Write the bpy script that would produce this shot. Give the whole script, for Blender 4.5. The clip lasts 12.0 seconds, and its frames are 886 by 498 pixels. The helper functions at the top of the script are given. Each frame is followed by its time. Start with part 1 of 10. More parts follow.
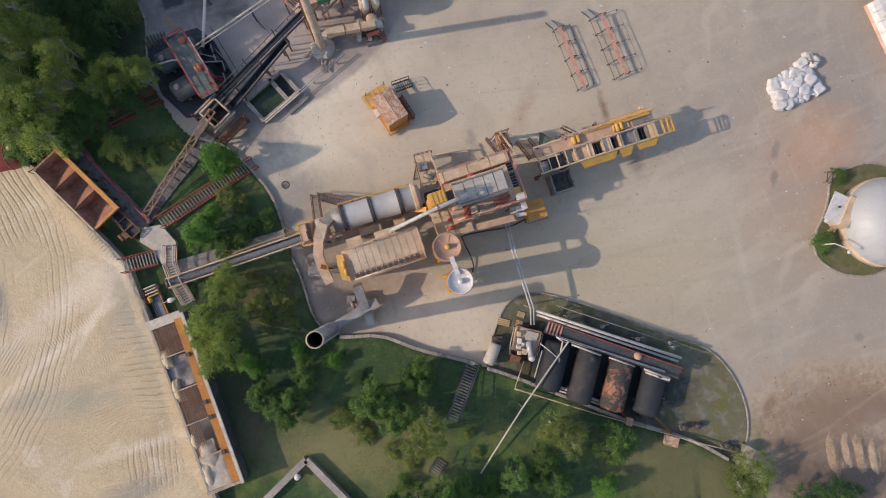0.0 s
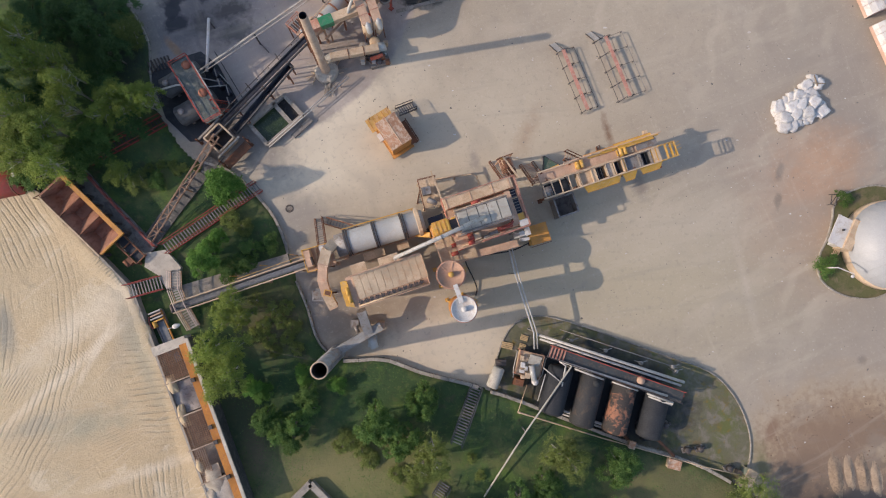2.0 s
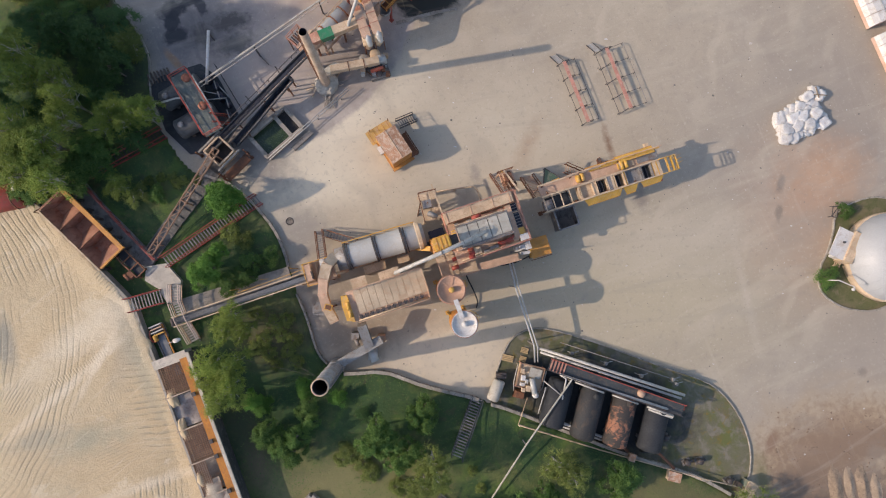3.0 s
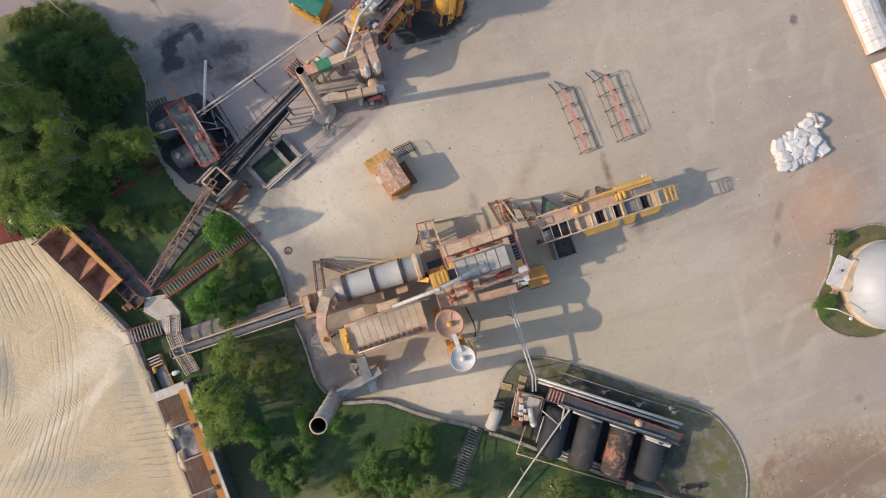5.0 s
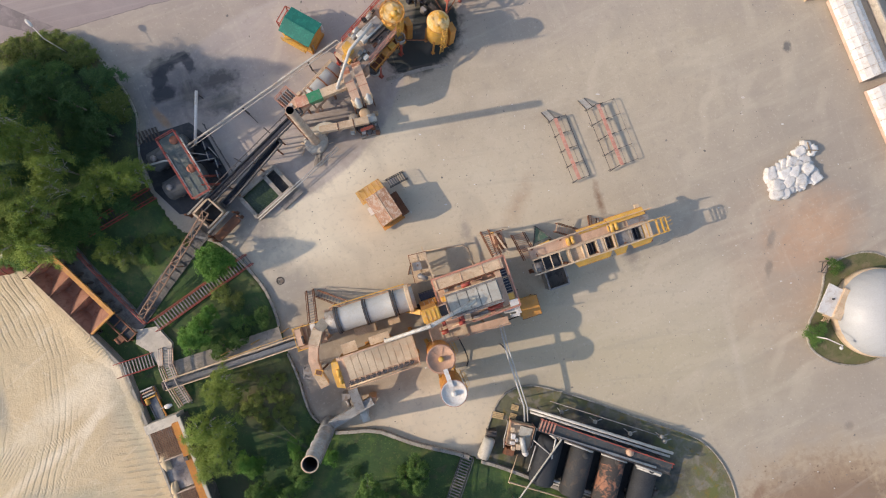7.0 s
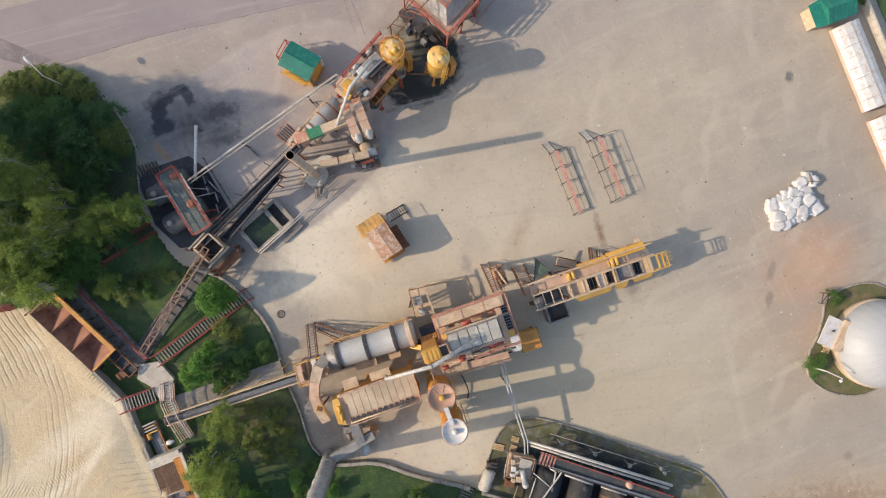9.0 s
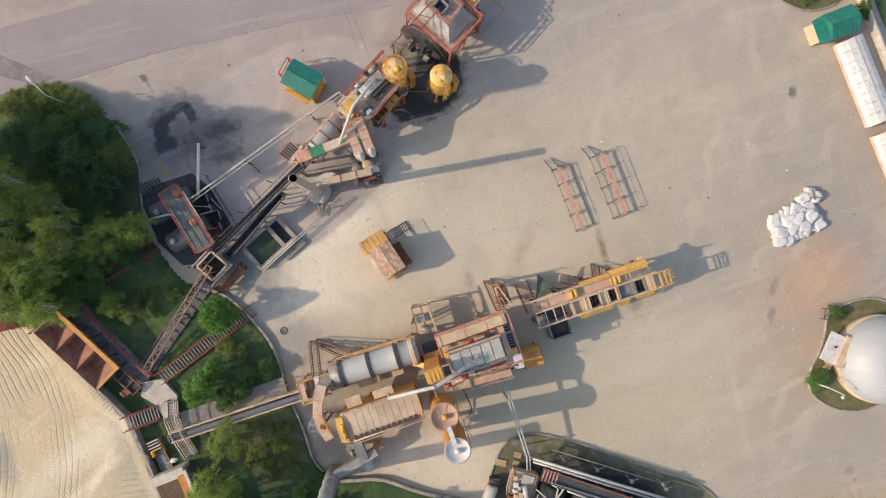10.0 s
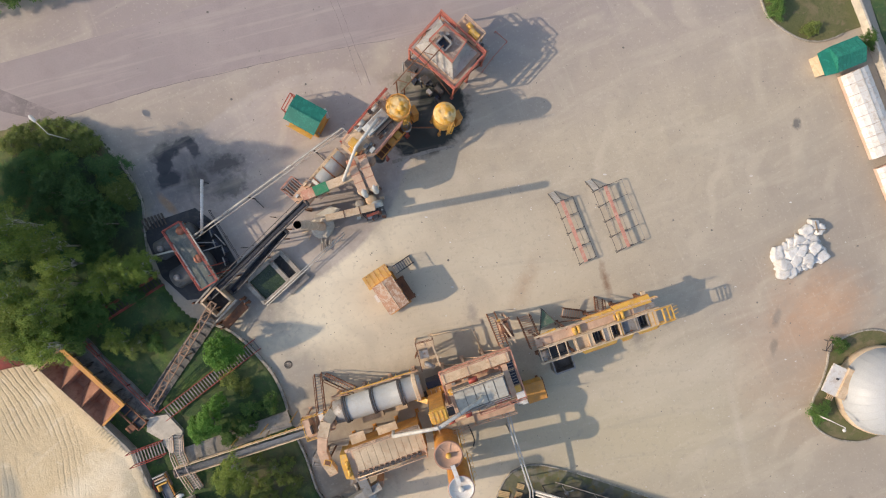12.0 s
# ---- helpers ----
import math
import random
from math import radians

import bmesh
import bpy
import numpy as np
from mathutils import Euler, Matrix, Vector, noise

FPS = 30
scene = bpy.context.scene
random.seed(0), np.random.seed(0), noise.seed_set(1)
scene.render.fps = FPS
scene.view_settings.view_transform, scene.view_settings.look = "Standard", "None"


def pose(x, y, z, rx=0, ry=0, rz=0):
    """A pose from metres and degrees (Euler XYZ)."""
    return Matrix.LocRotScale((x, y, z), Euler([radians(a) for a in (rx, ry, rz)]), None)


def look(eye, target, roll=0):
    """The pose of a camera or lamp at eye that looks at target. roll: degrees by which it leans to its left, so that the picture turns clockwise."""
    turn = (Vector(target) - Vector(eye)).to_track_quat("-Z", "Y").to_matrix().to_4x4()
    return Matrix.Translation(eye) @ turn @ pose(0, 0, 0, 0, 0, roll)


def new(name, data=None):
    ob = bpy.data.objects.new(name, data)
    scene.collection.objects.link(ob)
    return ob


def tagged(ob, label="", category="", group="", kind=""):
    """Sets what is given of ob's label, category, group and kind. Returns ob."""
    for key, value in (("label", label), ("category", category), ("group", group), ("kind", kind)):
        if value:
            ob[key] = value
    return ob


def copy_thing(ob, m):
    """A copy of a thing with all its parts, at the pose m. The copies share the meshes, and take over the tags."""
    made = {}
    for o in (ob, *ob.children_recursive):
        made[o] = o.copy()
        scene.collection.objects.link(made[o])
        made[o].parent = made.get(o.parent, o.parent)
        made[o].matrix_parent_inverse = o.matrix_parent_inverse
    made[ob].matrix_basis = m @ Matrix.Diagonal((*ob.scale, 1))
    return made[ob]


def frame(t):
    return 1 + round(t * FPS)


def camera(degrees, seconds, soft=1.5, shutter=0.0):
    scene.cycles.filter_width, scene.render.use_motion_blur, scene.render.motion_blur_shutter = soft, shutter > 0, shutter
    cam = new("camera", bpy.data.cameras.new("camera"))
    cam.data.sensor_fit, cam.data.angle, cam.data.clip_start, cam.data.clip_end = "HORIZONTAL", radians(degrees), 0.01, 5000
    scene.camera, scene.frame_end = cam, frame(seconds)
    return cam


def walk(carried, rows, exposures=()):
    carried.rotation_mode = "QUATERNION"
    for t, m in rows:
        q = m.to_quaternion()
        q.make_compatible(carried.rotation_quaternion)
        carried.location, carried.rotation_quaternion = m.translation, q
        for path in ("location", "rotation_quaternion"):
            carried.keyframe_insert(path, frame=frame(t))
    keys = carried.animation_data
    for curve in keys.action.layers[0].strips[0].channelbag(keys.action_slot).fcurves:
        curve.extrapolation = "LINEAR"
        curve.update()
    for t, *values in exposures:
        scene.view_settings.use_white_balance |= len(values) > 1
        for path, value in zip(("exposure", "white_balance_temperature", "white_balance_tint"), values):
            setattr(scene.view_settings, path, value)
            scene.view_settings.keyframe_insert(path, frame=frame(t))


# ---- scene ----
# camera: seconds, eye, turn (straight down is 0, 0, 0)
cam = camera(74.0, 12.0, soft=1.1)
PATH = [
    (0, 0.000, 0.000, 61.399, 3.130, -3.217, -0.088),
    (0.5, -0.077, 0.682, 61.468, 3.048, -3.136, -0.051),
    (1, -0.071, 1.395, 61.538, 2.920, -3.077, -0.040),
    (1.5, -0.104, 2.180, 61.619, 2.778, -3.037, -0.040),
    (2, -0.158, 2.986, 61.664, 2.629, -3.013, -0.047),
    (2.5, -0.182, 3.817, 61.665, 2.446, -3.007, -0.054),
    (3, -0.192, 4.716, 61.683, 2.252, -3.001, -0.048),
    (5, -0.055, 8.552, 61.856, 1.502, -3.029, -0.083),
    (5.5, 0.082, 9.512, 61.903, 1.314, -3.042, -0.093),
    (6, 0.276, 10.491, 61.944, 1.102, -3.071, -0.104),
    (6.5, 0.453, 11.516, 61.984, 0.881, -3.127, -0.127),
    (7, 0.588, 12.567, 62.002, 0.666, -3.185, -0.136),
    (9, 0.567, 16.933, 62.016, -0.181, -3.159, -0.166),
    (9.5, 0.481, 18.053, 62.032, -0.400, -3.107, -0.174),
    (10, 0.386, 19.182, 62.037, -0.640, -3.083, -0.197),
    (10.5, 0.312, 20.347, 62.038, -0.885, -3.067, -0.215),
    (11, 0.249, 21.496, 62.028, -1.122, -3.056, -0.221),
    (11.5, 0.178, 22.619, 61.988, -1.352, -3.016, -0.210),
    (12, 0.116, 23.758, 62.014, -1.584, -3.023, -0.243),
]
walk(cam, [(r[0], pose(*r[1:])) for r in PATH], exposures=[(0, -0.45, 6500, 18), (6, -0.21, 6700, 15.5), (12, -0.13, 6850, 13)])

# ---- light: low warm sun from the west-south-west, clear sky ----
SUN_TOWARD = Vector((-0.983, -0.184, 0.0)) * math.cos(radians(29.5)) + Vector((0, 0, math.sin(radians(29.5))))
sun = new("sun", bpy.data.lights.new("sun", "SUN"))
sun.data.energy, sun.data.angle, sun.data.color = 4.2, radians(0.6), (1.0, 0.85, 0.66)
sun.matrix_world = look(SUN_TOWARD * 100, (0, 0, 0))
world = bpy.data.worlds.new("sky")
scene.world = world
world.use_nodes = True
_wt = world.node_tree
_sky = _wt.nodes.new("ShaderNodeTexSky")
_sky.sky_type, _sky.sun_disc = "NISHITA", False
_sky.sun_elevation, _sky.sun_rotation = radians(29.5), math.atan2(-0.983, -0.184)
_sky.dust_density, _sky.air_density = 1.2, 1.2
_wt.links.new(_sky.outputs[0], _wt.nodes["Background"].inputs[0])
_wt.nodes["Background"].inputs[1].default_value = 0.24


# ---- materials ----
def _n(nt, kind, **kw):
    n = nt.nodes.new(kind)
    for k, v in kw.items():
        n.inputs[k].default_value = v
    return n


def _ramp(nt, fac, a, b, lo=0.35, hi=0.65):
    r = nt.nodes.new("ShaderNodeMapRange")
    r.inputs[1].default_value, r.inputs[2].default_value = lo, hi
    r.inputs[3].default_value, r.inputs[4].default_value = a, b
    nt.links.new(fac, r.inputs[0])
    return r.outputs[0]


def _mix(nt, fac, a, b, blend="MIX"):
    m = nt.nodes.new("ShaderNodeMix")
    m.data_type, m.blend_type = "RGBA", blend
    for i, v in ((0, fac), (6, a), (7, b)):
        if hasattr(v, "is_linked"):
            nt.links.new(v, m.inputs[i])
        else:
            m.inputs[i].default_value = v if i == 0 else (*v, 1.0)
    return m.outputs[2]


def _coord(nt):
    return nt.nodes.new("ShaderNodeNewGeometry").outputs["Position"]


def _noise(nt, pos, scale, detail=4.0, rough=0.55, dist=0.0):
    n = _n(nt, "ShaderNodeTexNoise", Scale=scale, Detail=detail, Roughness=rough, Distortion=dist)
    nt.links.new(pos, n.inputs["Vector"])
    return n.outputs["Fac"]


def mat(name, color, worn=None, rough=0.6, metal=0.0, big=0.5, fine=8.0, wear=(0.5, 0.62), bump=0.15, shade=0.3, rand=0.0):
    """A painted, rusty, dusty or plain surface: base colour with broad tone changes, fine grain, and a second colour where it is worn."""
    m = bpy.data.materials.new(name)
    m.use_nodes = True
    nt = m.node_tree
    b = nt.nodes["Principled BSDF"]
    pos = _coord(nt)
    broad = _noise(nt, pos, big, 3)
    grain = _noise(nt, pos, fine, 5, 0.65)
    dark = tuple(c * (1 - shade) for c in color)
    light = tuple(min(1, c * (1 + shade * 0.5)) for c in color)
    col = _mix(nt, _ramp(nt, broad, 0, 1, 0.3, 0.7), dark, light)
    col = _mix(nt, _ramp(nt, grain, 0, 0.5, 0.35, 0.75), col, tuple(c * 0.72 for c in color))
    if worn:
        patch = _noise(nt, pos, big * 3.1, 6, 0.7, 0.6)
        col = _mix(nt, _ramp(nt, patch, 0, 0.9, *wear), col, worn)
    if rand:
        oi = nt.nodes.new("ShaderNodeObjectInfo")
        hsv = nt.nodes.new("ShaderNodeHueSaturation")
        nt.links.new(_ramp(nt, oi.outputs["Random"], 1 - rand, 1 + rand, 0, 1), hsv.inputs["Value"])
        nt.links.new(col, hsv.inputs["Color"])
        col = hsv.outputs[0]
    nt.links.new(col, b.inputs["Base Color"])
    nt.links.new(_ramp(nt, grain, rough - 0.1, min(1, rough + 0.12)), b.inputs["Roughness"])
    b.inputs["Metallic"].default_value = metal
    if bump:
        bp = _n(nt, "ShaderNodeBump", Strength=bump, Distance=0.03)
        nt.links.new(grain, bp.inputs["Height"])
        nt.links.new(bp.outputs[0], b.inputs["Normal"])
    return m


RUST = (0.20, 0.09, 0.05)
M_orange = mat("orange_paint", (0.60, 0.27, 0.055), (0.40, 0.21, 0.11), 0.6, big=0.8, wear=(0.52, 0.70))
M_yellow = mat("yellow_paint", (0.69, 0.385, 0.065), (0.54, 0.36, 0.19), 0.55, big=0.7, wear=(0.5, 0.68))
M_canopy = mat("faded_yellow_paint", (0.66, 0.40, 0.12), (0.55, 0.36, 0.2), 0.65, big=0.8)
M_red = mat("red_paint", (0.42, 0.07, 0.05), RUST, 0.55, big=1.0)
M_dusty = mat("dusty_red_steel", (0.60, 0.40, 0.275), (0.50, 0.26, 0.17), 0.75, big=0.9, wear=(0.54, 0.70))
M_silotop = mat("dusty_brown_cover", (0.50, 0.31, 0.215), (0.42, 0.24, 0.16), 0.8, big=0.6)
M_tan = mat("dusty_tan_steel", (0.62, 0.475, 0.325), (0.47, 0.325, 0.21), 0.8, big=0.7)
M_rail = mat("dusty_pink_rail", (0.52, 0.24, 0.17), (0.45, 0.30, 0.22), 0.7, big=0.9)
# pale blue-grey belt: the sheen of reflected sky is in the colour
M_beltsheen = mat("dusty_belt", (0.15, 0.165, 0.185), (0.22, 0.21, 0.20), 0.5, big=0.8, shade=0.2)
M_gantry = mat("rusty_tan_steel", (0.40, 0.255, 0.17), (0.26, 0.14, 0.09), 0.8, big=0.9)
M_gantrylt = mat("brown_tan_steel", (0.42, 0.33, 0.25), (0.28, 0.2, 0.14), 0.8, big=0.8)
# dark steel colour, also laid inside openings as painted shade
M_pit = mat("blue_black_steel", (0.022, 0.03, 0.055), (0.05, 0.05, 0.055), 0.6, big=0.8)
M_rust = mat("rusty_steel", (0.22, 0.095, 0.05), (0.10, 0.055, 0.04), 0.85, big=0.7)
M_rustroof = mat("rusty_roof", (0.46, 0.245, 0.145), (0.55, 0.43, 0.325), 0.8, big=0.9, wear=(0.46, 0.58))
M_grey = mat("grey_steel", (0.30, 0.29, 0.28), (0.20, 0.15, 0.12), 0.55, 0.2, big=0.7)
M_dark = mat("dark_steel", (0.075, 0.07, 0.07), (0.13, 0.09, 0.07), 0.6, 0.2, big=0.8)
M_black = mat("bitumen_black", (0.022, 0.022, 0.024), (0.05, 0.045, 0.04), 0.6, big=0.6)
M_belt = mat("rubber_belt", (0.032, 0.036, 0.044), (0.07, 0.068, 0.065), 0.7, big=0.8, wear=(0.56, 0.75))
M_silver = mat("galvanised_steel", (0.54, 0.545, 0.52), (0.40, 0.34, 0.28), 0.5, 0.12, big=0.6, wear=(0.56, 0.75))
M_drum = mat("drum_shell", (0.41, 0.415, 0.405), (0.38, 0.34, 0.28), 0.6, 0.05, big=0.5, wear=(0.5, 0.75), shade=0.15)
M_pipe = mat("lagged_pipe", (0.52, 0.505, 0.47), (0.38, 0.35, 0.31), 0.5, 0.1, big=0.8, shade=0.15)
M_white = mat("white_sheet", (0.66, 0.64, 0.61), (0.50, 0.44, 0.38), 0.55, big=0.5, shade=0.12)
M_bag = mat("woven_bag", (0.66, 0.645, 0.62), (0.52, 0.47, 0.42), 0.8, big=1.6, fine=24, rand=0.1, shade=0.1)
M_membrane = mat("dome_membrane", (0.42, 0.43, 0.44), (0.37, 0.35, 0.32), 0.5, big=0.25, shade=0.08, wear=(0.6, 0.8))
M_green = mat("green_roof", (0.01, 0.165, 0.12), (0.02, 0.22, 0.155), 0.45, big=0.6, shade=0.15)
M_concrete = mat("concrete", (0.38, 0.34, 0.29), (0.22, 0.20, 0.17), 0.9, big=0.5, fine=6, bump=0.4)
# bunker back wall: the shade on its east face is in this colour
M_shadewall = mat("blackened_concrete", (0.07, 0.068, 0.065), (0.12, 0.11, 0.10), 0.9, big=0.5, fine=6, bump=0.4)
M_darkconc = mat("stained_concrete", (0.24, 0.22, 0.20), (0.11, 0.10, 0.09), 0.9, big=0.5, fine=6, bump=0.4)
M_kerb = mat("kerb_stone", (0.38, 0.345, 0.295), (0.2, 0.185, 0.15), 0.9, big=0.9, fine=7, bump=0.4, rand=0.12)
M_filter = mat("filter_roof", (0.56, 0.44, 0.305), (0.45, 0.32, 0.21), 0.75, big=0.6, rand=0.08)
M_gravel = mat("gravel", (0.44, 0.39, 0.35), (0.26, 0.23, 0.21), 0.95, big=1.2, fine=10, bump=0.8)
M_water = mat("murky_water", (0.028, 0.05, 0.022), (0.05, 0.075, 0.03), 0.2, big=0.8, bump=0.05)
M_sleeper = mat("tarred_wood", (0.12, 0.09, 0.075), (0.2, 0.15, 0.11), 0.9, big=1.2)
M_timber = mat("weathered_wood", (0.33, 0.24, 0.15), (0.2, 0.15, 0.1), 0.85, big=1.2)
M_bark = mat("bark", (0.16, 0.13, 0.10), (0.35, 0.33, 0.30), 0.9, big=2.0, wear=(0.5, 0.56))
M_birchbark = mat("birch_bark", (0.58, 0.55, 0.50), (0.30, 0.28, 0.26), 0.85, big=2.0)
M_binrust = mat("bin_rust", (0.35, 0.175, 0.115), (0.22, 0.09, 0.055), 0.85, big=0.5, shade=0.35)
M_sooty = mat("sooty_steel", (0.095, 0.098, 0.10), (0.06, 0.055, 0.05), 0.65, big=0.6)
M_pink = mat("container_pink", (0.66, 0.46, 0.36), (0.55, 0.36, 0.26), 0.6, big=0.5)


def leaf_mat(name, a, b):
    m = bpy.data.materials.new(name)
    m.use_nodes = True
    nt = m.node_tree
    p = nt.nodes["Principled BSDF"]
    isl = nt.nodes.new("ShaderNodeNewGeometry").outputs["Random Per Island"]
    oi = nt.nodes.new("ShaderNodeObjectInfo").outputs["Random"]
    col = _mix(nt, isl, a, b)
    hsv = nt.nodes.new("ShaderNodeHueSaturation")
    nt.links.new(col, hsv.inputs["Color"])
    nt.links.new(_ramp(nt, oi, 0.75, 1.2, 0, 1), hsv.inputs["Value"])
    nt.links.new(hsv.outputs[0], p.inputs["Base Color"])
    p.inputs["Roughness"].default_value = 0.65
    p.inputs["Specular IOR Level"].default_value = 0.25
    tr = nt.nodes.new("ShaderNodeBsdfTranslucent")
    nt.links.new(hsv.outputs[0], tr.inputs[0])
    mx = _n(nt, "ShaderNodeMixShader", Fac=0.42)
    nt.links.new(p.outputs[0], mx.inputs[1])
    nt.links.new(tr.outputs[0], mx.inputs[2])
    nt.links.new(mx.outputs[0], nt.nodes["Material Output"].inputs[0])
    return m


M_leaf = leaf_mat("leaves_green", (0.064, 0.155, 0.042), (0.195, 0.305, 0.08))
M_leafdk = leaf_mat("leaves_dark", (0.042, 0.112, 0.042), (0.125, 0.22, 0.07))
M_leafyl = leaf_mat("leaves_yellowing", (0.125, 0.19, 0.05), (0.29, 0.325, 0.095))
M_birch = leaf_mat("leaves_birch", (0.12, 0.205, 0.043), (0.335, 0.395, 0.088))
M_leaflt = leaf_mat("leaves_fresh", (0.08, 0.20, 0.035), (0.17, 0.32, 0.065))
M_weed = leaf_mat("weeds", (0.05, 0.12, 0.035), (0.14, 0.20, 0.06))
M_fadedred = mat("faded_red", (0.58, 0.27, 0.20), (0.52, 0.36, 0.29), 0.75, big=1.0)


def surface(name, layers, base, rough=0.9, bump=0.4, grain=5.0, streaks=(), rings=(), lumps=0.0, combs=()):
    """Ground: base (two colours), then layers (colour, (x, y, rx, ry, turn) or None, softness, strength, noise scale, threshold)."""
    m = bpy.data.materials.new(name)
    m.use_nodes = True
    nt = m.node_tree
    b = nt.nodes["Principled BSDF"]
    pos = _coord(nt)
    fine = _noise(nt, pos, grain, 6, 0.7)
    mid = _noise(nt, pos, 0.45, 5, 0.6, 0.5)
    broad = _noise(nt, pos, 0.06, 4, 0.55, 0.8)
    col = _mix(nt, _ramp(nt, broad, 0, 1, 0.35, 0.65), base[0], base[1])
    col = _mix(nt, _ramp(nt, mid, 0, 0.3, 0.4, 0.75), col, tuple(c * 0.7 for c in base[0]))
    col = _mix(nt, _ramp(nt, fine, 0, 0.28, 0.45, 0.8), col, tuple(c * 0.55 for c in base[0]))
    for color, spot, soft, strength, scale, cut in layers:
        nz = _noise(nt, pos, scale, 5, 0.6, 0.4)
        if spot:
            x, y, rx, ry, turn = spot
            mp = nt.nodes.new("ShaderNodeMapping")
            mp.vector_type = "TEXTURE"
            mp.inputs[1].default_value = (x, y, 0)
            mp.inputs[2].default_value = (0, 0, radians(turn))
            mp.inputs[3].default_value = (rx, ry, 1e4)
            nt.links.new(pos, mp.inputs[0])
            ln = nt.nodes.new("ShaderNodeVectorMath")
            ln.operation = "LENGTH"
            nt.links.new(mp.outputs[0], ln.inputs[0])
            add = nt.nodes.new("ShaderNodeMath")
            add.operation = "MULTIPLY_ADD"
            add.inputs[1].default_value = -1.6 * cut
            nt.links.new(nz, add.inputs[0])
            nt.links.new(ln.outputs["Value"], add.inputs[2])
            fac = _ramp(nt, add.outputs[0], strength, 0, 1 - soft - 0.8 * cut, 1 + soft * 0.3 - 0.8 * cut)
        else:
            fac = _ramp(nt, nz, 0, strength, cut, cut + soft)
        col = _mix(nt, fac, col, color)
    for color, turn, along, across, strength, cut in streaks:
        mp = nt.nodes.new("ShaderNodeMapping")
        mp.vector_type = "TEXTURE"
        mp.inputs[2].default_value = (0, 0, radians(turn))
        mp.inputs[3].default_value = (along, across, 1.0)
        nt.links.new(pos, mp.inputs[0])
        nz = _noise(nt, mp.outputs[0], 1.0, 4, 0.6, 0.8)
        col = _mix(nt, _ramp(nt, nz, 0, strength, cut, cut + 0.16), col, color)
    furrows = []
    for color, (x, y, rx, ry, turn), heading, period, strength in combs:
        # blade and tread marks: short parallel bars inside a patch
        mp = nt.nodes.new("ShaderNodeMapping")
        mp.vector_type = "TEXTURE"
        mp.inputs[1].default_value = (x, y, 0)
        mp.inputs[2].default_value = (0, 0, radians(turn))
        mp.inputs[3].default_value = (rx, ry, 1e4)
        nt.links.new(pos, mp.inputs[0])
        ln = nt.nodes.new("ShaderNodeVectorMath")
        ln.operation = "LENGTH"
        nt.links.new(mp.outputs[0], ln.inputs[0])
        bars = nt.nodes.new("ShaderNodeMapping")
        bars.vector_type = "TEXTURE"
        bars.inputs[2].default_value = (0, 0, radians(heading))
        nt.links.new(pos, bars.inputs[0])
        wv = _n(nt, "ShaderNodeTexWave", Scale=0.314 / period, Distortion=4.0, Detail=3.0)
        wv.bands_direction = "Y"
        wv.inputs["Detail Scale"].default_value = 0.6
        nt.links.new(bars.outputs[0], wv.inputs[0])
        broken = nt.nodes.new("ShaderNodeMath")
        broken.operation = "MULTIPLY"
        nt.links.new(_ramp(nt, wv.outputs["Fac"], 0, 1, 0.55, 0.9), broken.inputs[0])
        nt.links.new(_ramp(nt, _noise(nt, pos, 0.8, 4, 0.6), 0.1, 1, 0.38, 0.6), broken.inputs[1])
        near = nt.nodes.new("ShaderNodeMath")
        near.operation = "MULTIPLY"
        nt.links.new(broken.outputs[0], near.inputs[0])
        nt.links.new(_ramp(nt, ln.outputs["Value"], strength, 0, 0.55, 1.0), near.inputs[1])
        col = _mix(nt, near.outputs[0], col, color)
        furrows.append(near.outputs[0])
    for color, x, y, period, strength, cut, reach, *wild in rings:
        rough_turn = wild[0] if wild else 7.0
        # track furrows: arcs round a far point, broken up in places
        mp = nt.nodes.new("ShaderNodeMapping")
        mp.vector_type = "TEXTURE"
        mp.inputs[1].default_value = (x, y, 0)
        mp.inputs[3].default_value = (1, 1, 1e4)
        nt.links.new(pos, mp.inputs[0])
        wv = _n(nt, "ShaderNodeTexWave", Scale=0.314 / period, Distortion=rough_turn, Detail=2.0)
        wv.wave_type, wv.rings_direction = "RINGS", "Z"
        wv.inputs["Detail Scale"].default_value = 0.35 * period
        nt.links.new(mp.outputs[0], wv.inputs[0])
        gate = nt.nodes.new("ShaderNodeMath")
        gate.operation = "MULTIPLY"
        nt.links.new(_ramp(nt, wv.outputs["Fac"], 0, 1, 0.62, 0.95), gate.inputs[0])
        nt.links.new(_ramp(nt, _noise(nt, mp.outputs[0], 0.11, 3, 0.5), 0, strength, cut, cut + 0.12), gate.inputs[1])
        far = nt.nodes.new("ShaderNodeVectorMath")
        far.operation = "LENGTH"
        nt.links.new(mp.outputs[0], far.inputs[0])
        near = nt.nodes.new("ShaderNodeMath")
        near.operation = "MULTIPLY"
        nt.links.new(gate.outputs[0], near.inputs[0])
        nt.links.new(_ramp(nt, far.outputs["Value"], 1, 0, reach - 3, reach), near.inputs[1])
        col = _mix(nt, near.outputs[0], col, color)
        furrows.append(near.outputs[0])
    nt.links.new(col, b.inputs["Base Color"])
    b.inputs["Roughness"].default_value = rough
    bp = _n(nt, "ShaderNodeBump", Strength=bump, Distance=0.05)
    h = fine
    if lumps:
        lm = nt.nodes.new("ShaderNodeMath")
        lm.operation = "MULTIPLY_ADD"
        lm.inputs[1].default_value = lumps
        nt.links.new(_noise(nt, pos, 1.3, 5, 0.6, 0.1), lm.inputs[0])
        nt.links.new(fine, lm.inputs[2])
        h = lm.outputs[0]
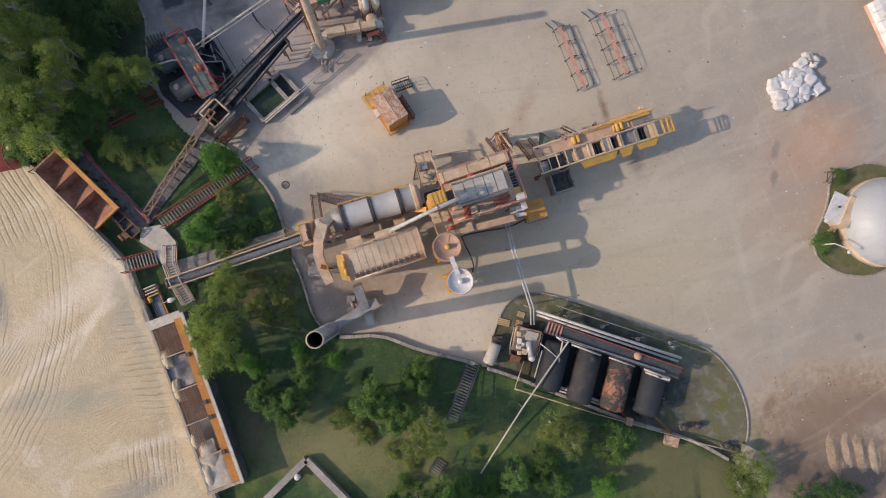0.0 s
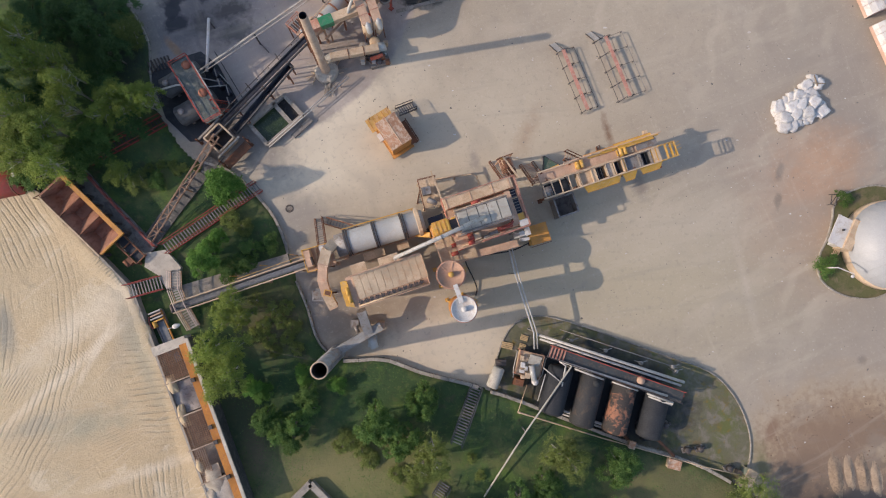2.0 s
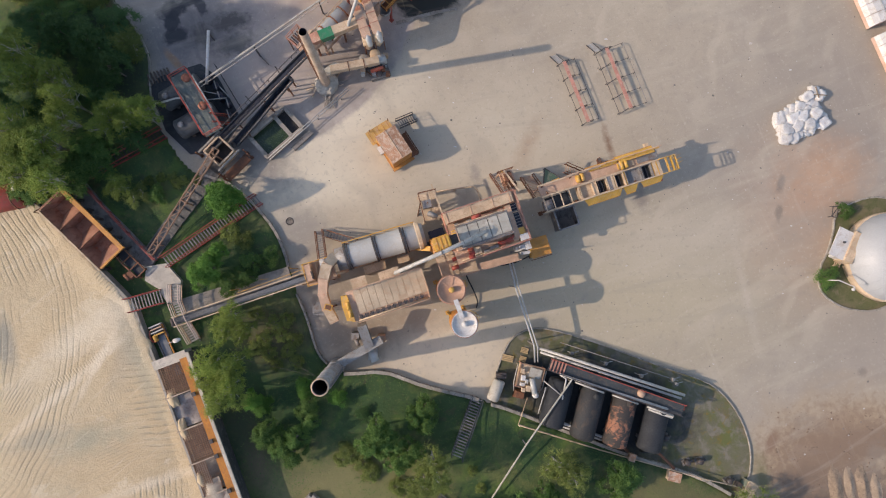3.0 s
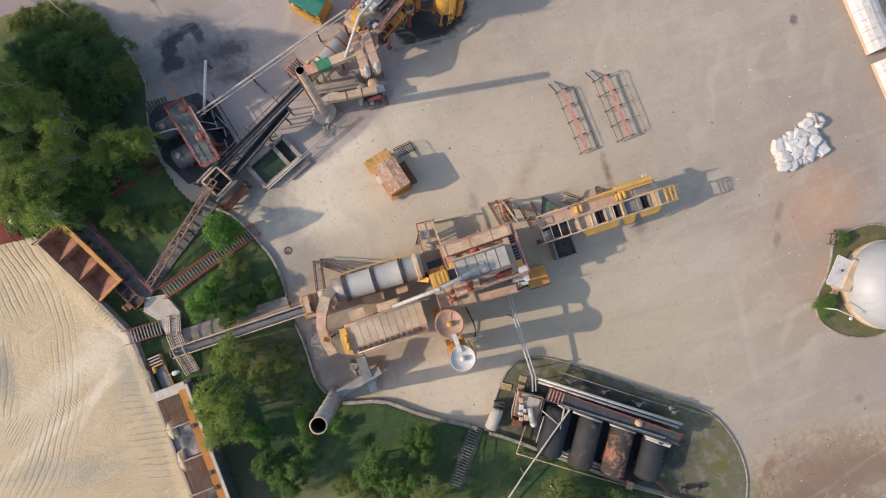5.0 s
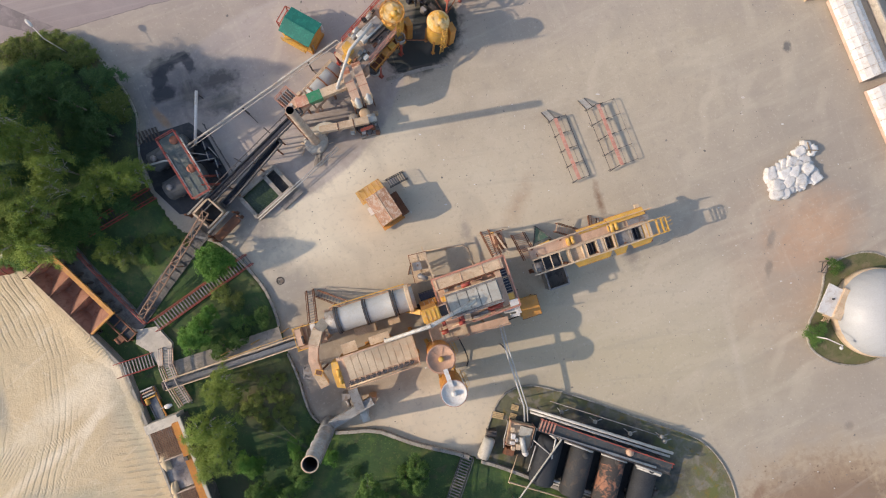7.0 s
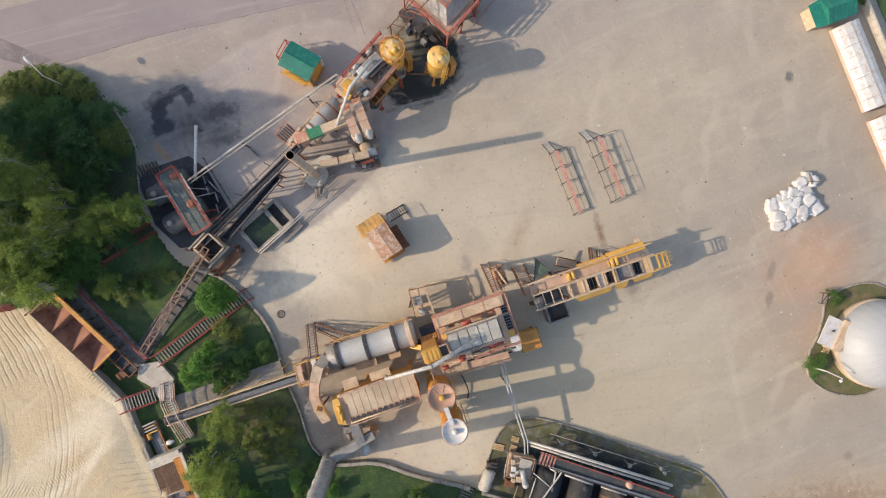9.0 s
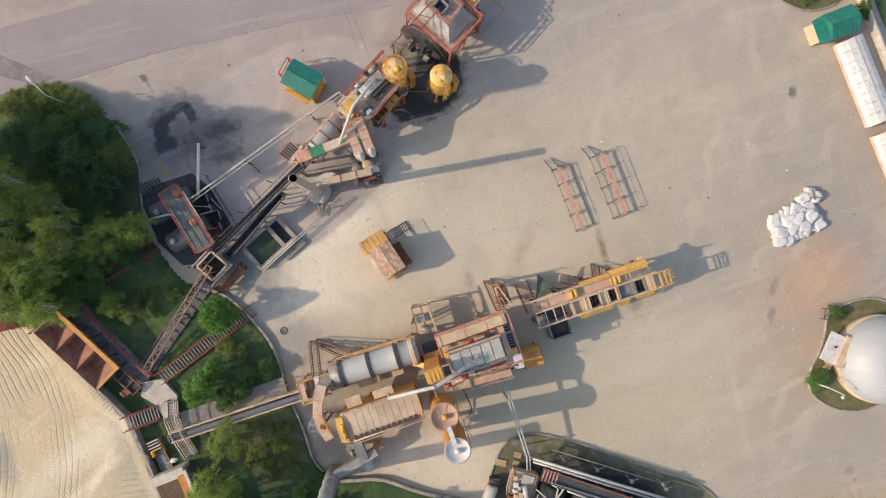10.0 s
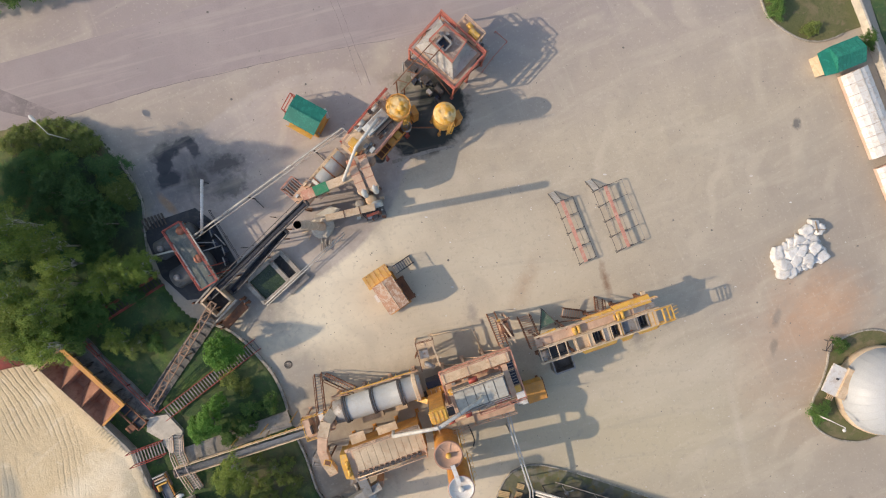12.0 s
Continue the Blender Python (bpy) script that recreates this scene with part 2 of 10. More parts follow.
    for f in furrows:
        ad = nt.nodes.new("ShaderNodeMath")
        ad.operation = "MULTIPLY_ADD"
        ad.inputs[1].default_value = -1.6
        nt.links.new(f, ad.inputs[0])
        nt.links.new(h, ad.inputs[2])
        h = ad.outputs[0]
    nt.links.new(h, bp.inputs["Height"])
    nt.links.new(bp.outputs[0], b.inputs["Normal"])
    return m


# ---- mesh helpers ----
def box(bm, c, s, M=None, taper=1.0):
    vs = []
    for k in range(8):
        sx, sy, sz = (k & 1) - 0.5, ((k >> 1) & 1) - 0.5, (k >> 2) - 0.5
        f = taper if sz > 0 else 1.0
        p = Vector((c[0] + sx * s[0] * f, c[1] + sy * s[1] * f, c[2] + sz * s[2]))
        vs.append(bm.verts.new(M @ p if M else p))
    for q in ((0, 2, 3, 1), (4, 5, 7, 6), (0, 1, 5, 4), (1, 3, 7, 5), (3, 2, 6, 7), (2, 0, 4, 6)):
        bm.faces.new([vs[i] for i in q])
    return bm


def beam(bm, a, b, w, h):
    a, b = Vector(a), Vector(b)
    d = b - a
    side = d.cross(Vector((0, 0, 1)))
    if side.length < 1e-5:
        side = Vector((1, 0, 0))
    side.normalize()
    up = side.cross(d).normalized()
    vs = [bm.verts.new(p + side * sx * w / 2 + up * sz * h / 2) for p in (a, b) for sx, sz in ((-1, -1), (1, -1), (1, 1), (-1, 1))]
    for q in ((3, 2, 1, 0), (4, 5, 6, 7), (0, 1, 5, 4), (1, 2, 6, 5), (2, 3, 7, 6), (3, 0, 4, 7)):
        bm.faces.new([vs[i] for i in q])
    return bm


def pipe(bm, pts, r, n=10, r2=None, cap=True):
    pts = [Vector(p) for p in pts]
    rings, side = [], None
    for i, p in enumerate(pts):
        d = (pts[min(i + 1, len(pts) - 1)] - pts[max(i - 1, 0)]).normalized()
        if side is None:
            side = d.orthogonal().normalized()
        side = (side - d * side.dot(d)).normalized()
        up = d.cross(side)
        f = r if r2 is None else r + (r2 - r) * i / (len(pts) - 1)
        if 0 < i < len(pts) - 1:
            c = (p - pts[i - 1]).normalized().dot((pts[i + 1] - p).normalized())
            f /= max(0.6, math.sqrt((1 + c) / 2))
        rings.append([bm.verts.new(p + (side * math.cos(2 * math.pi * k / n) + up * math.sin(2 * math.pi * k / n)) * f) for k in range(n)])
    for a, b in zip(rings, rings[1:]):
        for k in range(n):
            f = bm.faces.new((a[k], a[(k + 1) % n], b[(k + 1) % n], b[k]))
            f.smooth = True
    if cap:
        bm.faces.new(rings[0][::-1])
        bm.faces.new(rings[-1])
    return bm


def lathe(bm, prof, n=32, M=None, smooth=True):
    rings = []
    for r, z in prof:
        ring = []
        for k in range(n if r > 1e-4 else 1):
            p = Vector((r * math.cos(2 * math.pi * k / n), r * math.sin(2 * math.pi * k / n), z))
            ring.append(bm.verts.new(M @ p if M else p))
        rings.append(ring)
    for a, b in zip(rings, rings[1:]):
        for k in range(n):
            q = [a[k % len(a)], a[(k + 1) % len(a)], b[(k + 1) % len(b)], b[k % len(b)]]
            q = list(dict.fromkeys(q))
            if len(q) > 2:
                f = bm.faces.new(q)
                f.smooth = smooth
    return bm


def prism(bm, poly, z0, z1, M=None):
    lo = [bm.verts.new(M @ Vector((x, y, z0)) if M else (x, y, z0)) for x, y in poly]
    hi = [bm.verts.new(M @ Vector((x, y, z1)) if M else (x, y, z1)) for x, y in poly]
    n = len(poly)
    bm.faces.new(hi)
    bm.faces.new(lo[::-1])
    for k in range(n):
        bm.faces.new((lo[k], lo[(k + 1) % n], hi[(k + 1) % n], hi[k]))
    bmesh.ops.recalc_face_normals(bm, faces=bm.faces[:])
    return bm


def plate(bm, pts, th):
    """A flat sheet of thickness th whose outer face runs through pts."""
    pts = [Vector(p) for p in pts]
    n = (pts[1] - pts[0]).cross(pts[2] - pts[1]).normalized()
    if n.z < 0:
        n = -n
    up, lo = [bm.verts.new(p) for p in pts], [bm.verts.new(p - n * th) for p in pts]
    k = len(pts)
    bm.faces.new(up)
    bm.faces.new(lo[::-1])
    for i in range(k):
        bm.faces.new((up[i], lo[i], lo[(i + 1) % k], up[(i + 1) % k]))
    bmesh.ops.recalc_face_normals(bm, faces=bm.faces[:])
    return bm


def axis(a, b):
    """A pose at a whose z axis points to b."""
    a, b = Vector(a), Vector(b)
    return Matrix.Translation(a) @ (b - a).to_track_quat("Z", "Y").to_matrix().to_4x4()


def thing(name, label, category, at=(0, 0, 0), rz=0.0, group="", world=False):
    ob = new(name)
    ob.empty_display_size = 0.3
    ob.matrix_basis = pose(*at, 0, 0, rz)
    ob["world_built"] = 1 if world else 0
    return tagged(ob, label, category, group)


def mesh_of(name, bm, material):
    me = bpy.data.meshes.new(name)
    bm.to_mesh(me)
    bm.free()
    for mm in material if isinstance(material, (list, tuple)) else (material,):
        me.materials.append(mm)
    return me


def part(name, bm, material, parent, label=""):
    root = parent
    while root.parent:
        root = root.parent
    if root.get("world_built"):
        bm.transform(Matrix.Translation(-root.location))
    ob = new(name, mesh_of(name, bm, material))
    ob.parent = parent
    return tagged(ob, label)


def solid(name, bm, material, label, category="", group="", kind="", at=None):
    """A thing or piece of the setting that is one mesh; at: its base."""
    if at is not None:
        bm.transform(Matrix.Translation(-Vector(at)))
    ob = new(name, mesh_of(name, bm, material))
    if at is not None:
        ob.location = at
    return tagged(ob, label, category, group, kind)


def B():
    return bmesh.new()


def rails(bm, pts, h=1.05, r=0.03, step=1.4, mid=True):
    """Guard rail along points, each on the deck."""
    pts = [Vector(p) for p in pts]
    for a, b in zip(pts, pts[1:]):
        n = max(1, round((b - a).length / step))
        for k in range(n + 1):
            p = a.lerp(b, k / n)
            beam(bm, p, p + Vector((0, 0, h)), r * 2, r * 2)
        for f in ((1.0, 0.5) if mid else (1.0,)):
            beam(bm, a + Vector((0, 0, h * f)), b + Vector((0, 0, h * f)), r * 2, r * 2)
    return bm


def stair(name, label, a, b, width, treads, mat_rail, mat_tread, group="", rail=True):
    """A steel stair from a to b (top or foot): two strings, rails and every tread its own."""
    a, b = Vector(a), Vector(b)
    if a.z > b.z:
        a, b = b, a
    t = thing(name, label, "stairs", at=a, group=group, world=True)
    d = b - a
    side = Vector((-d.y, d.x, 0)).normalized() * width / 2
    for s in (-1, 1):
        bm = B()
        beam(bm, a + side * s, b + side * s, 0.08, 0.22)
        part("string", bm, mat_rail, t)
        if rail:
            bm = B()
            up = Vector((0, 0, 0.95))
            beam(bm, a + side * s + up, b + side * s + up, 0.07, 0.07)
            n = max(2, int(d.length / 1.3))
            for k in range(n + 1):
                p = a.lerp(b, k / n) + side * s
                beam(bm, p, p + up, 0.05, 0.05)
            part("handrail", bm, mat_rail, t)
    run = Vector((d.x, d.y, 0)).normalized()
    bm = B()
    box(bm, (0, 0, 0), (0.11, width - 0.05, 0.04), Matrix.Rotation(math.atan2(run.y, run.x), 4, "Z"))
    me = mesh_of("tread", bm, mat_tread)
    for k in range(treads):
        ob = new("tread", me)
        ob.location = a.lerp(b, (k + 0.5) / treads) - a + Vector((0, 0, 0.06))
        ob.parent = t
    return t


def inside(x, y, poly):
    c = False
    for (x0, y0), (x1, y1) in zip(poly, poly[1:] + poly[:1]):
        if (y0 > y) != (y1 > y) and x < (x1 - x0) * (y - y0) / (y1 - y0) + x0:
            c = not c
    return c


def edge_dist(x, y, line):
    best = 1e9
    for (x0, y0), (x1, y1) in zip(line, line[1:]):
        dx, dy = x1 - x0, y1 - y0
        f = max(0, min(1, ((x - x0) * dx + (y - y0) * dy) / (dx * dx + dy * dy + 1e-9)))
        best = min(best, math.hypot(x - x0 - f * dx, y - y0 - f * dy))
    return best


def smooth_line(pts, n=4):
    """Rounds a line of points (Catmull-Rom)."""
    out = []
    for i in range(len(pts) - 1):
        p0, p1, p2, p3 = (Vector(pts[max(0, min(len(pts) - 1, i + k))]) for k in (-1, 0, 1, 2))
        for s in range(n):
            u = s / n
            out.append(tuple(0.5 * (2 * p1 + (p2 - p0) * u + (2 * p0 - 5 * p1 + 4 * p2 - p3) * u * u + (3 * p1 - p0 - 3 * p2 + p3) * u ** 3)))
    return out + [tuple(pts[-1])]


def gridded(bm, poly, step):
    """Fills a polygon and cuts it into cells."""
    bm.faces.new([bm.verts.new((x, y, 0)) for x, y in poly])
    xs, ys = [p[0] for p in poly], [p[1] for p in poly]
    for k, (lo, hi) in enumerate(((min(xs), max(xs)), (min(ys), max(ys)))):
        v = math.floor(lo / step) * step + step
        while v < hi:
            co, no = [0, 0, 0], [0, 0, 0]
            co[k], no[k] = v, 1
            bmesh.ops.bisect_plane(bm, geom=bm.verts[:] + bm.edges[:] + bm.faces[:], plane_co=co, plane_no=no)
            v += step
    return bm

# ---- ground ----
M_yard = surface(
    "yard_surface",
    [
        # darker east, purplish north, yellower south: lens falloff and veil painted in
        ((0.292, 0.25, 0.215), (46.7, 9.2, 19, 32, 0), 0.9, 0.85, 0.2, 0.5),
        ((0.285, 0.238, 0.24), (-6.0, 51.0, 75, 18, 8), 0.7, 0.85, 0.2, 0.3),
        ((0.47, 0.405, 0.275), (21.5, 2.1, 26, 11, 0), 0.8, 0.7, 0.2, 0.3),
        ((0.575, 0.50, 0.375), (4.2, 15.6, 19, 9.5, 17), 0.5, 0.6, 0.30, 0.35),
        ((0.74, 0.66, 0.51), (-7.8, 20.0, 12, 4.2, 38), 0.9, 0.85, 0.5, 0.25),
        ((0.40, 0.345, 0.315), (-13.4, 28.4, 15.5, 9.9, 38), 0.03, 0.85, 0.6, 0.06),
        ((0.70, 0.62, 0.47), (-9.6, 14.1, 7, 3.2, 15), 0.7, 0.85, 0.5, 0.6),
        ((0.66, 0.565, 0.42), (3.2, -4.2, 9, 5, -15), 0.6, 0.85, 0.5, 0.5),
        # stained ground by the wood, darkened further to carry its tree shade
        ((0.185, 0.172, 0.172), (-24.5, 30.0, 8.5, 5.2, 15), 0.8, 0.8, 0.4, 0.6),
        ((0.42, 0.24, 0.12), (-25.0, 26.8, 0.5, 1.5, 42), 0.5, 0.8, 1.0, 0.6),
        ((0.20, 0.185, 0.175), (-16.5, 16.6, 5.0, 3.2, -35), 0.7, 0.75, 0.8, 0.8),
        ((0.30, 0.275, 0.24), (-12.0, 9.0, 3.5, 3.2, 10), 0.6, 0.75, 0.9, 0.7),
        ((0.52, 0.29, 0.155), (44.7, 15.3, 5.5, 4.2, 20), 0.8, 0.65, 0.6, 0.6),
        ((0.50, 0.33, 0.22), (42.8, 10.7, 8, 10, 10), 0.9, 0.5, 0.4, 0.5),
        ((0.09, 0.09, 0.05), (1.9, 38.9, 4.0, 1.8, -10), 0.3, 0.85, 0.9, 0.6),
        ((0.20, 0.175, 0.165), (-6.2, 27.0, 5.0, 2.6, 30), 0.6, 0.7, 0.8, 0.9),
        # brown stains west of the filter, tree shade partly painted in
        ((0.25, 0.215, 0.18), (-7.3, -1.3, 5.5, 4.2, 15), 0.7, 0.85, 0.8, 0.7),
        ((0.36, 0.285, 0.21), (-0.9, -0.4, 6, 2.2, 15), 0.8, 0.8, 0.8, 0.7),
        ((0.30, 0.26, 0.22), (-10.5, 1.6, 3, 4, 20), 0.7, 0.8, 0.8, 0.7),
        ((0.36, 0.31, 0.26), (6.3, 15.9, 0.7, 1.8, -10), 0.9, 0.5, 1.6, 1.0),
        ((0.38, 0.27, 0.18), (12.0, 18.1, 1.0, 3.6, -25), 0.9, 0.6, 1.2, 0.9),
        ((0.24, 0.155, 0.10), (20.9, 18.4, 0.42, 2.3, 15), 0.9, 0.95, 1.6, 0.9),
        ((0.10, 0.10, 0.10), (41.9, 35.4, 0.5, 0.7, 0), 0.4, 0.85, 1.8, 0.7),
        ((0.20, 0.17, 0.145), (39.9, 14.3, 0.5, 1.2, -15), 0.5, 0.7, 1.6, 0.9),
        ((0.22, 0.185, 0.15), (39.6, 11.1, 0.45, 1.1, -10), 0.5, 0.7, 1.6, 0.9),
        ((0.24, 0.21, 0.18), (48.5, -6.2, 0.6, 0.6, 0), 0.5, 0.8, 1.2, 0.5),
        ((0.52, 0.455, 0.37), (35.8, 1.9, 0.6, 6.5, 12), 0.9, 0.5, 0.6, 0.6),
        ((0.55, 0.48, 0.38), (27.7, 8.1, 11, 4, 10), 0.9, 0.45, 0.35, 0.6),
        ((0.24, 0.21, 0.18), (24.3, 12.7, 0.9, 1.7, 15), 0.7, 0.75, 1.4, 0.9),
        ((0.26, 0.235, 0.21), (6.6, 14.9, 0.6, 1.2, 10), 0.8, 0.6, 2.0, 1.1),
        ((0.27, 0.24, 0.205), (-12.2, 19.2, 4.5, 0.9, 12), 0.7, 0.8, 1.0, 0.9),
        ((0.12, 0.11, 0.105), None, 0.04, 0.6, 0.9, 0.745),
        ((0.58, 0.52, 0.42), None, 0.25, 0.35, 0.16, 0.55),
        ((0.31, 0.275, 0.235), None, 0.25, 0.35, 0.11, 0.57),
        ((0.34, 0.30, 0.25), None, 0.15, 0.35, 0.7, 0.62),
        ((0.68, 0.62, 0.53), None, 0.03, 0.6, 1.6, 0.745),
        ((0.30, 0.26, 0.215), None, 0.12, 0.34, 2.1, 0.56),
        ((0.60, 0.53, 0.43), None, 0.10, 0.30, 3.1, 0.58),
        ((0.24, 0.19, 0.15), (-4.0, 5.1, 8.5, 4.2, 17), 0.8, 0.55, 0.8, 0.9),
        ((0.26, 0.21, 0.165), (4.3, 9.2, 8.5, 3.5, 17), 0.8, 0.5, 1.0, 0.9),
        ((0.24, 0.20, 0.17), (-7.3, 23.3, 4.5, 1.6, 15), 0.8, 0.6, 1.2, 0.9),
        # broad stain under the puddle, tree shade mixed into its colour
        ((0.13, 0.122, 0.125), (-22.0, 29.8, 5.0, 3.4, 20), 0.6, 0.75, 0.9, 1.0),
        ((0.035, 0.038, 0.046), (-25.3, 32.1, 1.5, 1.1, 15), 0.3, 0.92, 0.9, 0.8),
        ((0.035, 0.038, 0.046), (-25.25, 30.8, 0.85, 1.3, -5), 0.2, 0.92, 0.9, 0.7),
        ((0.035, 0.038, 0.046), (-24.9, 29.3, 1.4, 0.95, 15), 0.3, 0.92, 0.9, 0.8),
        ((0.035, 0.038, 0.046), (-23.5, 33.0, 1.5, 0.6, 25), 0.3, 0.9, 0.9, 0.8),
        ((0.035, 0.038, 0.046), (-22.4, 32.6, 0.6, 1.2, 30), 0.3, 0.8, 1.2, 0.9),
        # blots of dappled tree shade painted on the yard
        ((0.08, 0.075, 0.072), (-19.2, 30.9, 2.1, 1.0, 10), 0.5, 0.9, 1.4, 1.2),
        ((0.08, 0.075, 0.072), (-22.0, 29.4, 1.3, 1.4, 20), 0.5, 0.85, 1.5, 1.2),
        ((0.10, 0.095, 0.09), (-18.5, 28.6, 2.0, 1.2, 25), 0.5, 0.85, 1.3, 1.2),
        ((0.022, 0.028, 0.027), (1.7, 35.6, 5.0, 3.6, 30), 0.15, 0.97, 0.9, 0.35),
        ((0.44, 0.325, 0.20), (48.0, -17.5, 14.5, 10.5, 0), 0.45, 0.9, 0.3, 0.35),
        ((0.20, 0.14, 0.10), (48.5, -13.8, 5.5, 2.3, 8), 0.45, 0.85, 0.9, 0.9),
        ((0.15, 0.115, 0.09), (41.6, -18.6, 4.6, 3.4, 25), 0.45, 0.92, 0.6, 0.7),
        ((0.14, 0.105, 0.085), (46.5, -21.6, 10, 3.0, 5), 0.4, 0.92, 0.7, 0.8),
        ((0.19, 0.14, 0.105), (47.6, -18.2, 4.2, 3.2, 0), 0.4, 0.85, 0.8, 0.8),
        ((0.24, 0.15, 0.10), (38.3, -13.4, 0.7, 1.4, -15), 0.5, 0.85, 1.2, 0.8),
        ((0.27, 0.185, 0.125), (45.0, -12.6, 8, 3.4, 10), 0.5, 0.7, 1.6, 1.3),
        ((0.25, 0.17, 0.115), (43.0, -15.8, 7, 4.0, 10), 0.5, 0.75, 1.3, 1.5),
        ((0.17, 0.165, 0.075), (37.3, -18.5, 1.0, 4.5, 10), 0.6, 0.7, 0.9, 0.8),
    ],
    ((0.435, 0.367, 0.278), (0.485, 0.413, 0.314)),
    rough=0.85,
    bump=0.25,
    grain=7.0,
    streaks=[((0.58, 0.51, 0.40), 25, 14.0, 2.2, 0.22, 0.52), ((0.29, 0.255, 0.22), 8, 16.0, 1.6, 0.22, 0.56), ((0.56, 0.49, 0.39), -68, 12.0, 1.0, 0.2, 0.60)],
    rings=[((0.33, 0.29, 0.235), 30.0, 34.0, 6.5, 0.28, 0.5, 60), ((0.60, 0.52, 0.41), 8.0, 34.0, 4.1, 0.22, 0.5, 60)],
)
bm = B()
bmesh.ops.create_grid(bm, x_segments=8, y_segments=8, size=1500)
solid("ground", bm, M_yard, "dusty grey-beige concrete and asphalt yard with tyre stains and painted shade", "ground", kind="structure")

# road along the north side: a lighter worn strip with a darker lane
M_road = surface("road_surface", [((0.29, 0.26, 0.25), None, 0.2, 0.5, 0.12, 0.5), ((0.12, 0.11, 0.11), None, 0.05, 0.6, 0.8, 0.74)], ((0.30, 0.25, 0.248), (0.345, 0.29, 0.278)), 0.9, 0.3, 6.0, streaks=[((0.43, 0.37, 0.335), 15, 16.0, 0.9, 0.4, 0.52), ((0.30, 0.265, 0.25), 15, 12.0, 0.5, 0.35, 0.60)])
bm = B()
road_poly = [(-63.2, 27.2), (-44.7, 32.7), (-36.5, 35.2), (-31.0, 37.0), (-26.1, 38.6), (-18.5, 40.5), (-11.3, 42.2), (-1.5, 44.0), (8.0, 46.5), (20.0, 51.0), (20.0, 62.0), (8.0, 56.5), (-5.0, 52.0), (-20.9, 47.2), (-30.0, 44.3), (-41.2, 41.0), (-63.0, 34.5)]
gridded(bm, road_poly, 6.0)
bm.transform(Matrix.Translation((0, 0, 0.004)))
solid("road", bm, M_road, "worn pale asphalt road beside the yard", "road", kind="structure")

# ---- grassed embankment round the yard's west and south ----
GREEN_EDGE = smooth_line([(-64.1, 28.6), (-44.6, 33.3), (-41.3, 34.2), (-38.0, 35.1), (-34.7, 35.1), (-32.2, 33.8), (-29.5, 30.8), (-27.6, 27.4), (-27.3, 24.6), (-27.0, 21.1)] + [(-25.8, 18.8), (-23.7, 15.7), (-22.1, 14.8), (-19.3, 14.0), (-17.5, 12.7), (-15.8, 10.9), (-14.3, 8.9), (-13.2, 6.3), (-12.8, 4.5), (-12.1, 2.5), (-11.0, -0.1), (-9.8, -3.7), (-8.1, -5.3), (-6.1, -5.7), (-2.9, -5.6), (0.9, -7.0), (6.1, -8.3), (7.9, -9.0), (10.5, -9.8), (16.2, -12.0), (22.7, -14.6), (26.9, -15.8), (30.5, -17.1), (34.1, -19.1), (36.5, -21.0), (37.7, -23.9), (38.3, -41.1)], 4)
green_poly = GREEN_EDGE + [(-90, GREEN_EDGE[-1][1]), (-90, GREEN_EDGE[0][1])]
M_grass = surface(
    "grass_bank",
    [
        ((0.128, 0.145, 0.05), None, 0.12, 0.8, 0.16, 0.50),
        ((0.10, 0.165, 0.035), None, 0.1, 0.7, 0.35, 0.53),
        ((0.115, 0.10, 0.055), None, 0.08, 0.5, 0.55, 0.58),
        ((0.035, 0.06, 0.028), None, 0.12, 0.55, 1.1, 0.52),
        ((0.17, 0.18, 0.065), None, 0.1, 0.5, 2.3, 0.58),
        ((0.24, 0.19, 0.11), (-9, -16.5, 6, 2.5, 10), 0.8, 0.65, 0.7, 0.7),
        ((0.26, 0.20, 0.10), (-37.3, 34.0, 6.5, 1.5, 5), 0.7, 0.85, 0.7, 0.6),
        ((0.24, 0.17, 0.09), (-31.8, 32.5, 1.2, 2.6, 25), 0.7, 0.8, 0.7, 0.6),
        ((0.22, 0.205, 0.085), (-4.5, -16.6, 10, 4.4, -5), 0.5, 0.75, 0.6, 0.8),
        ((0.135, 0.11, 0.065), (-14.0, -1.8, 4, 3.5, 0), 0.8, 0.75, 0.9, 0.7),
        ((0.18, 0.155, 0.07), (27.6, -19.8, 10, 3.5, -15), 0.5, 0.7, 0.7, 0.9),
        ((0.17, 0.125, 0.075), (-15.6, -14.2, 1.6, 3.2, 15), 0.7, 0.8, 0.7, 0.6),
        # deep shade under the trees, put into the ground colour
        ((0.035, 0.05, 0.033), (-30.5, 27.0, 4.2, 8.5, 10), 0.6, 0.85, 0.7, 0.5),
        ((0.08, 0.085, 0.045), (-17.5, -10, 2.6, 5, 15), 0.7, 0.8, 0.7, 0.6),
    ],
    ((0.034, 0.083, 0.03), (0.062, 0.108, 0.035)),
    0.95,
    0.9,
    4.0,
)


def bank_height(x, y):
    d = edge_dist(x, y, GREEN_EDGE)
    if not inside(x, y, green_poly):
        return -0.9 * d - 0.02
    low = 0.3 + 0.12 * d
    top = 1.35 if x < 30 else 0.5
    h = min(low, top + 0.02 * d)
    return h + 0.28 * (noise.noise((x * 0.16, y * 0.16, 3.0))) * min(1, d / 2)


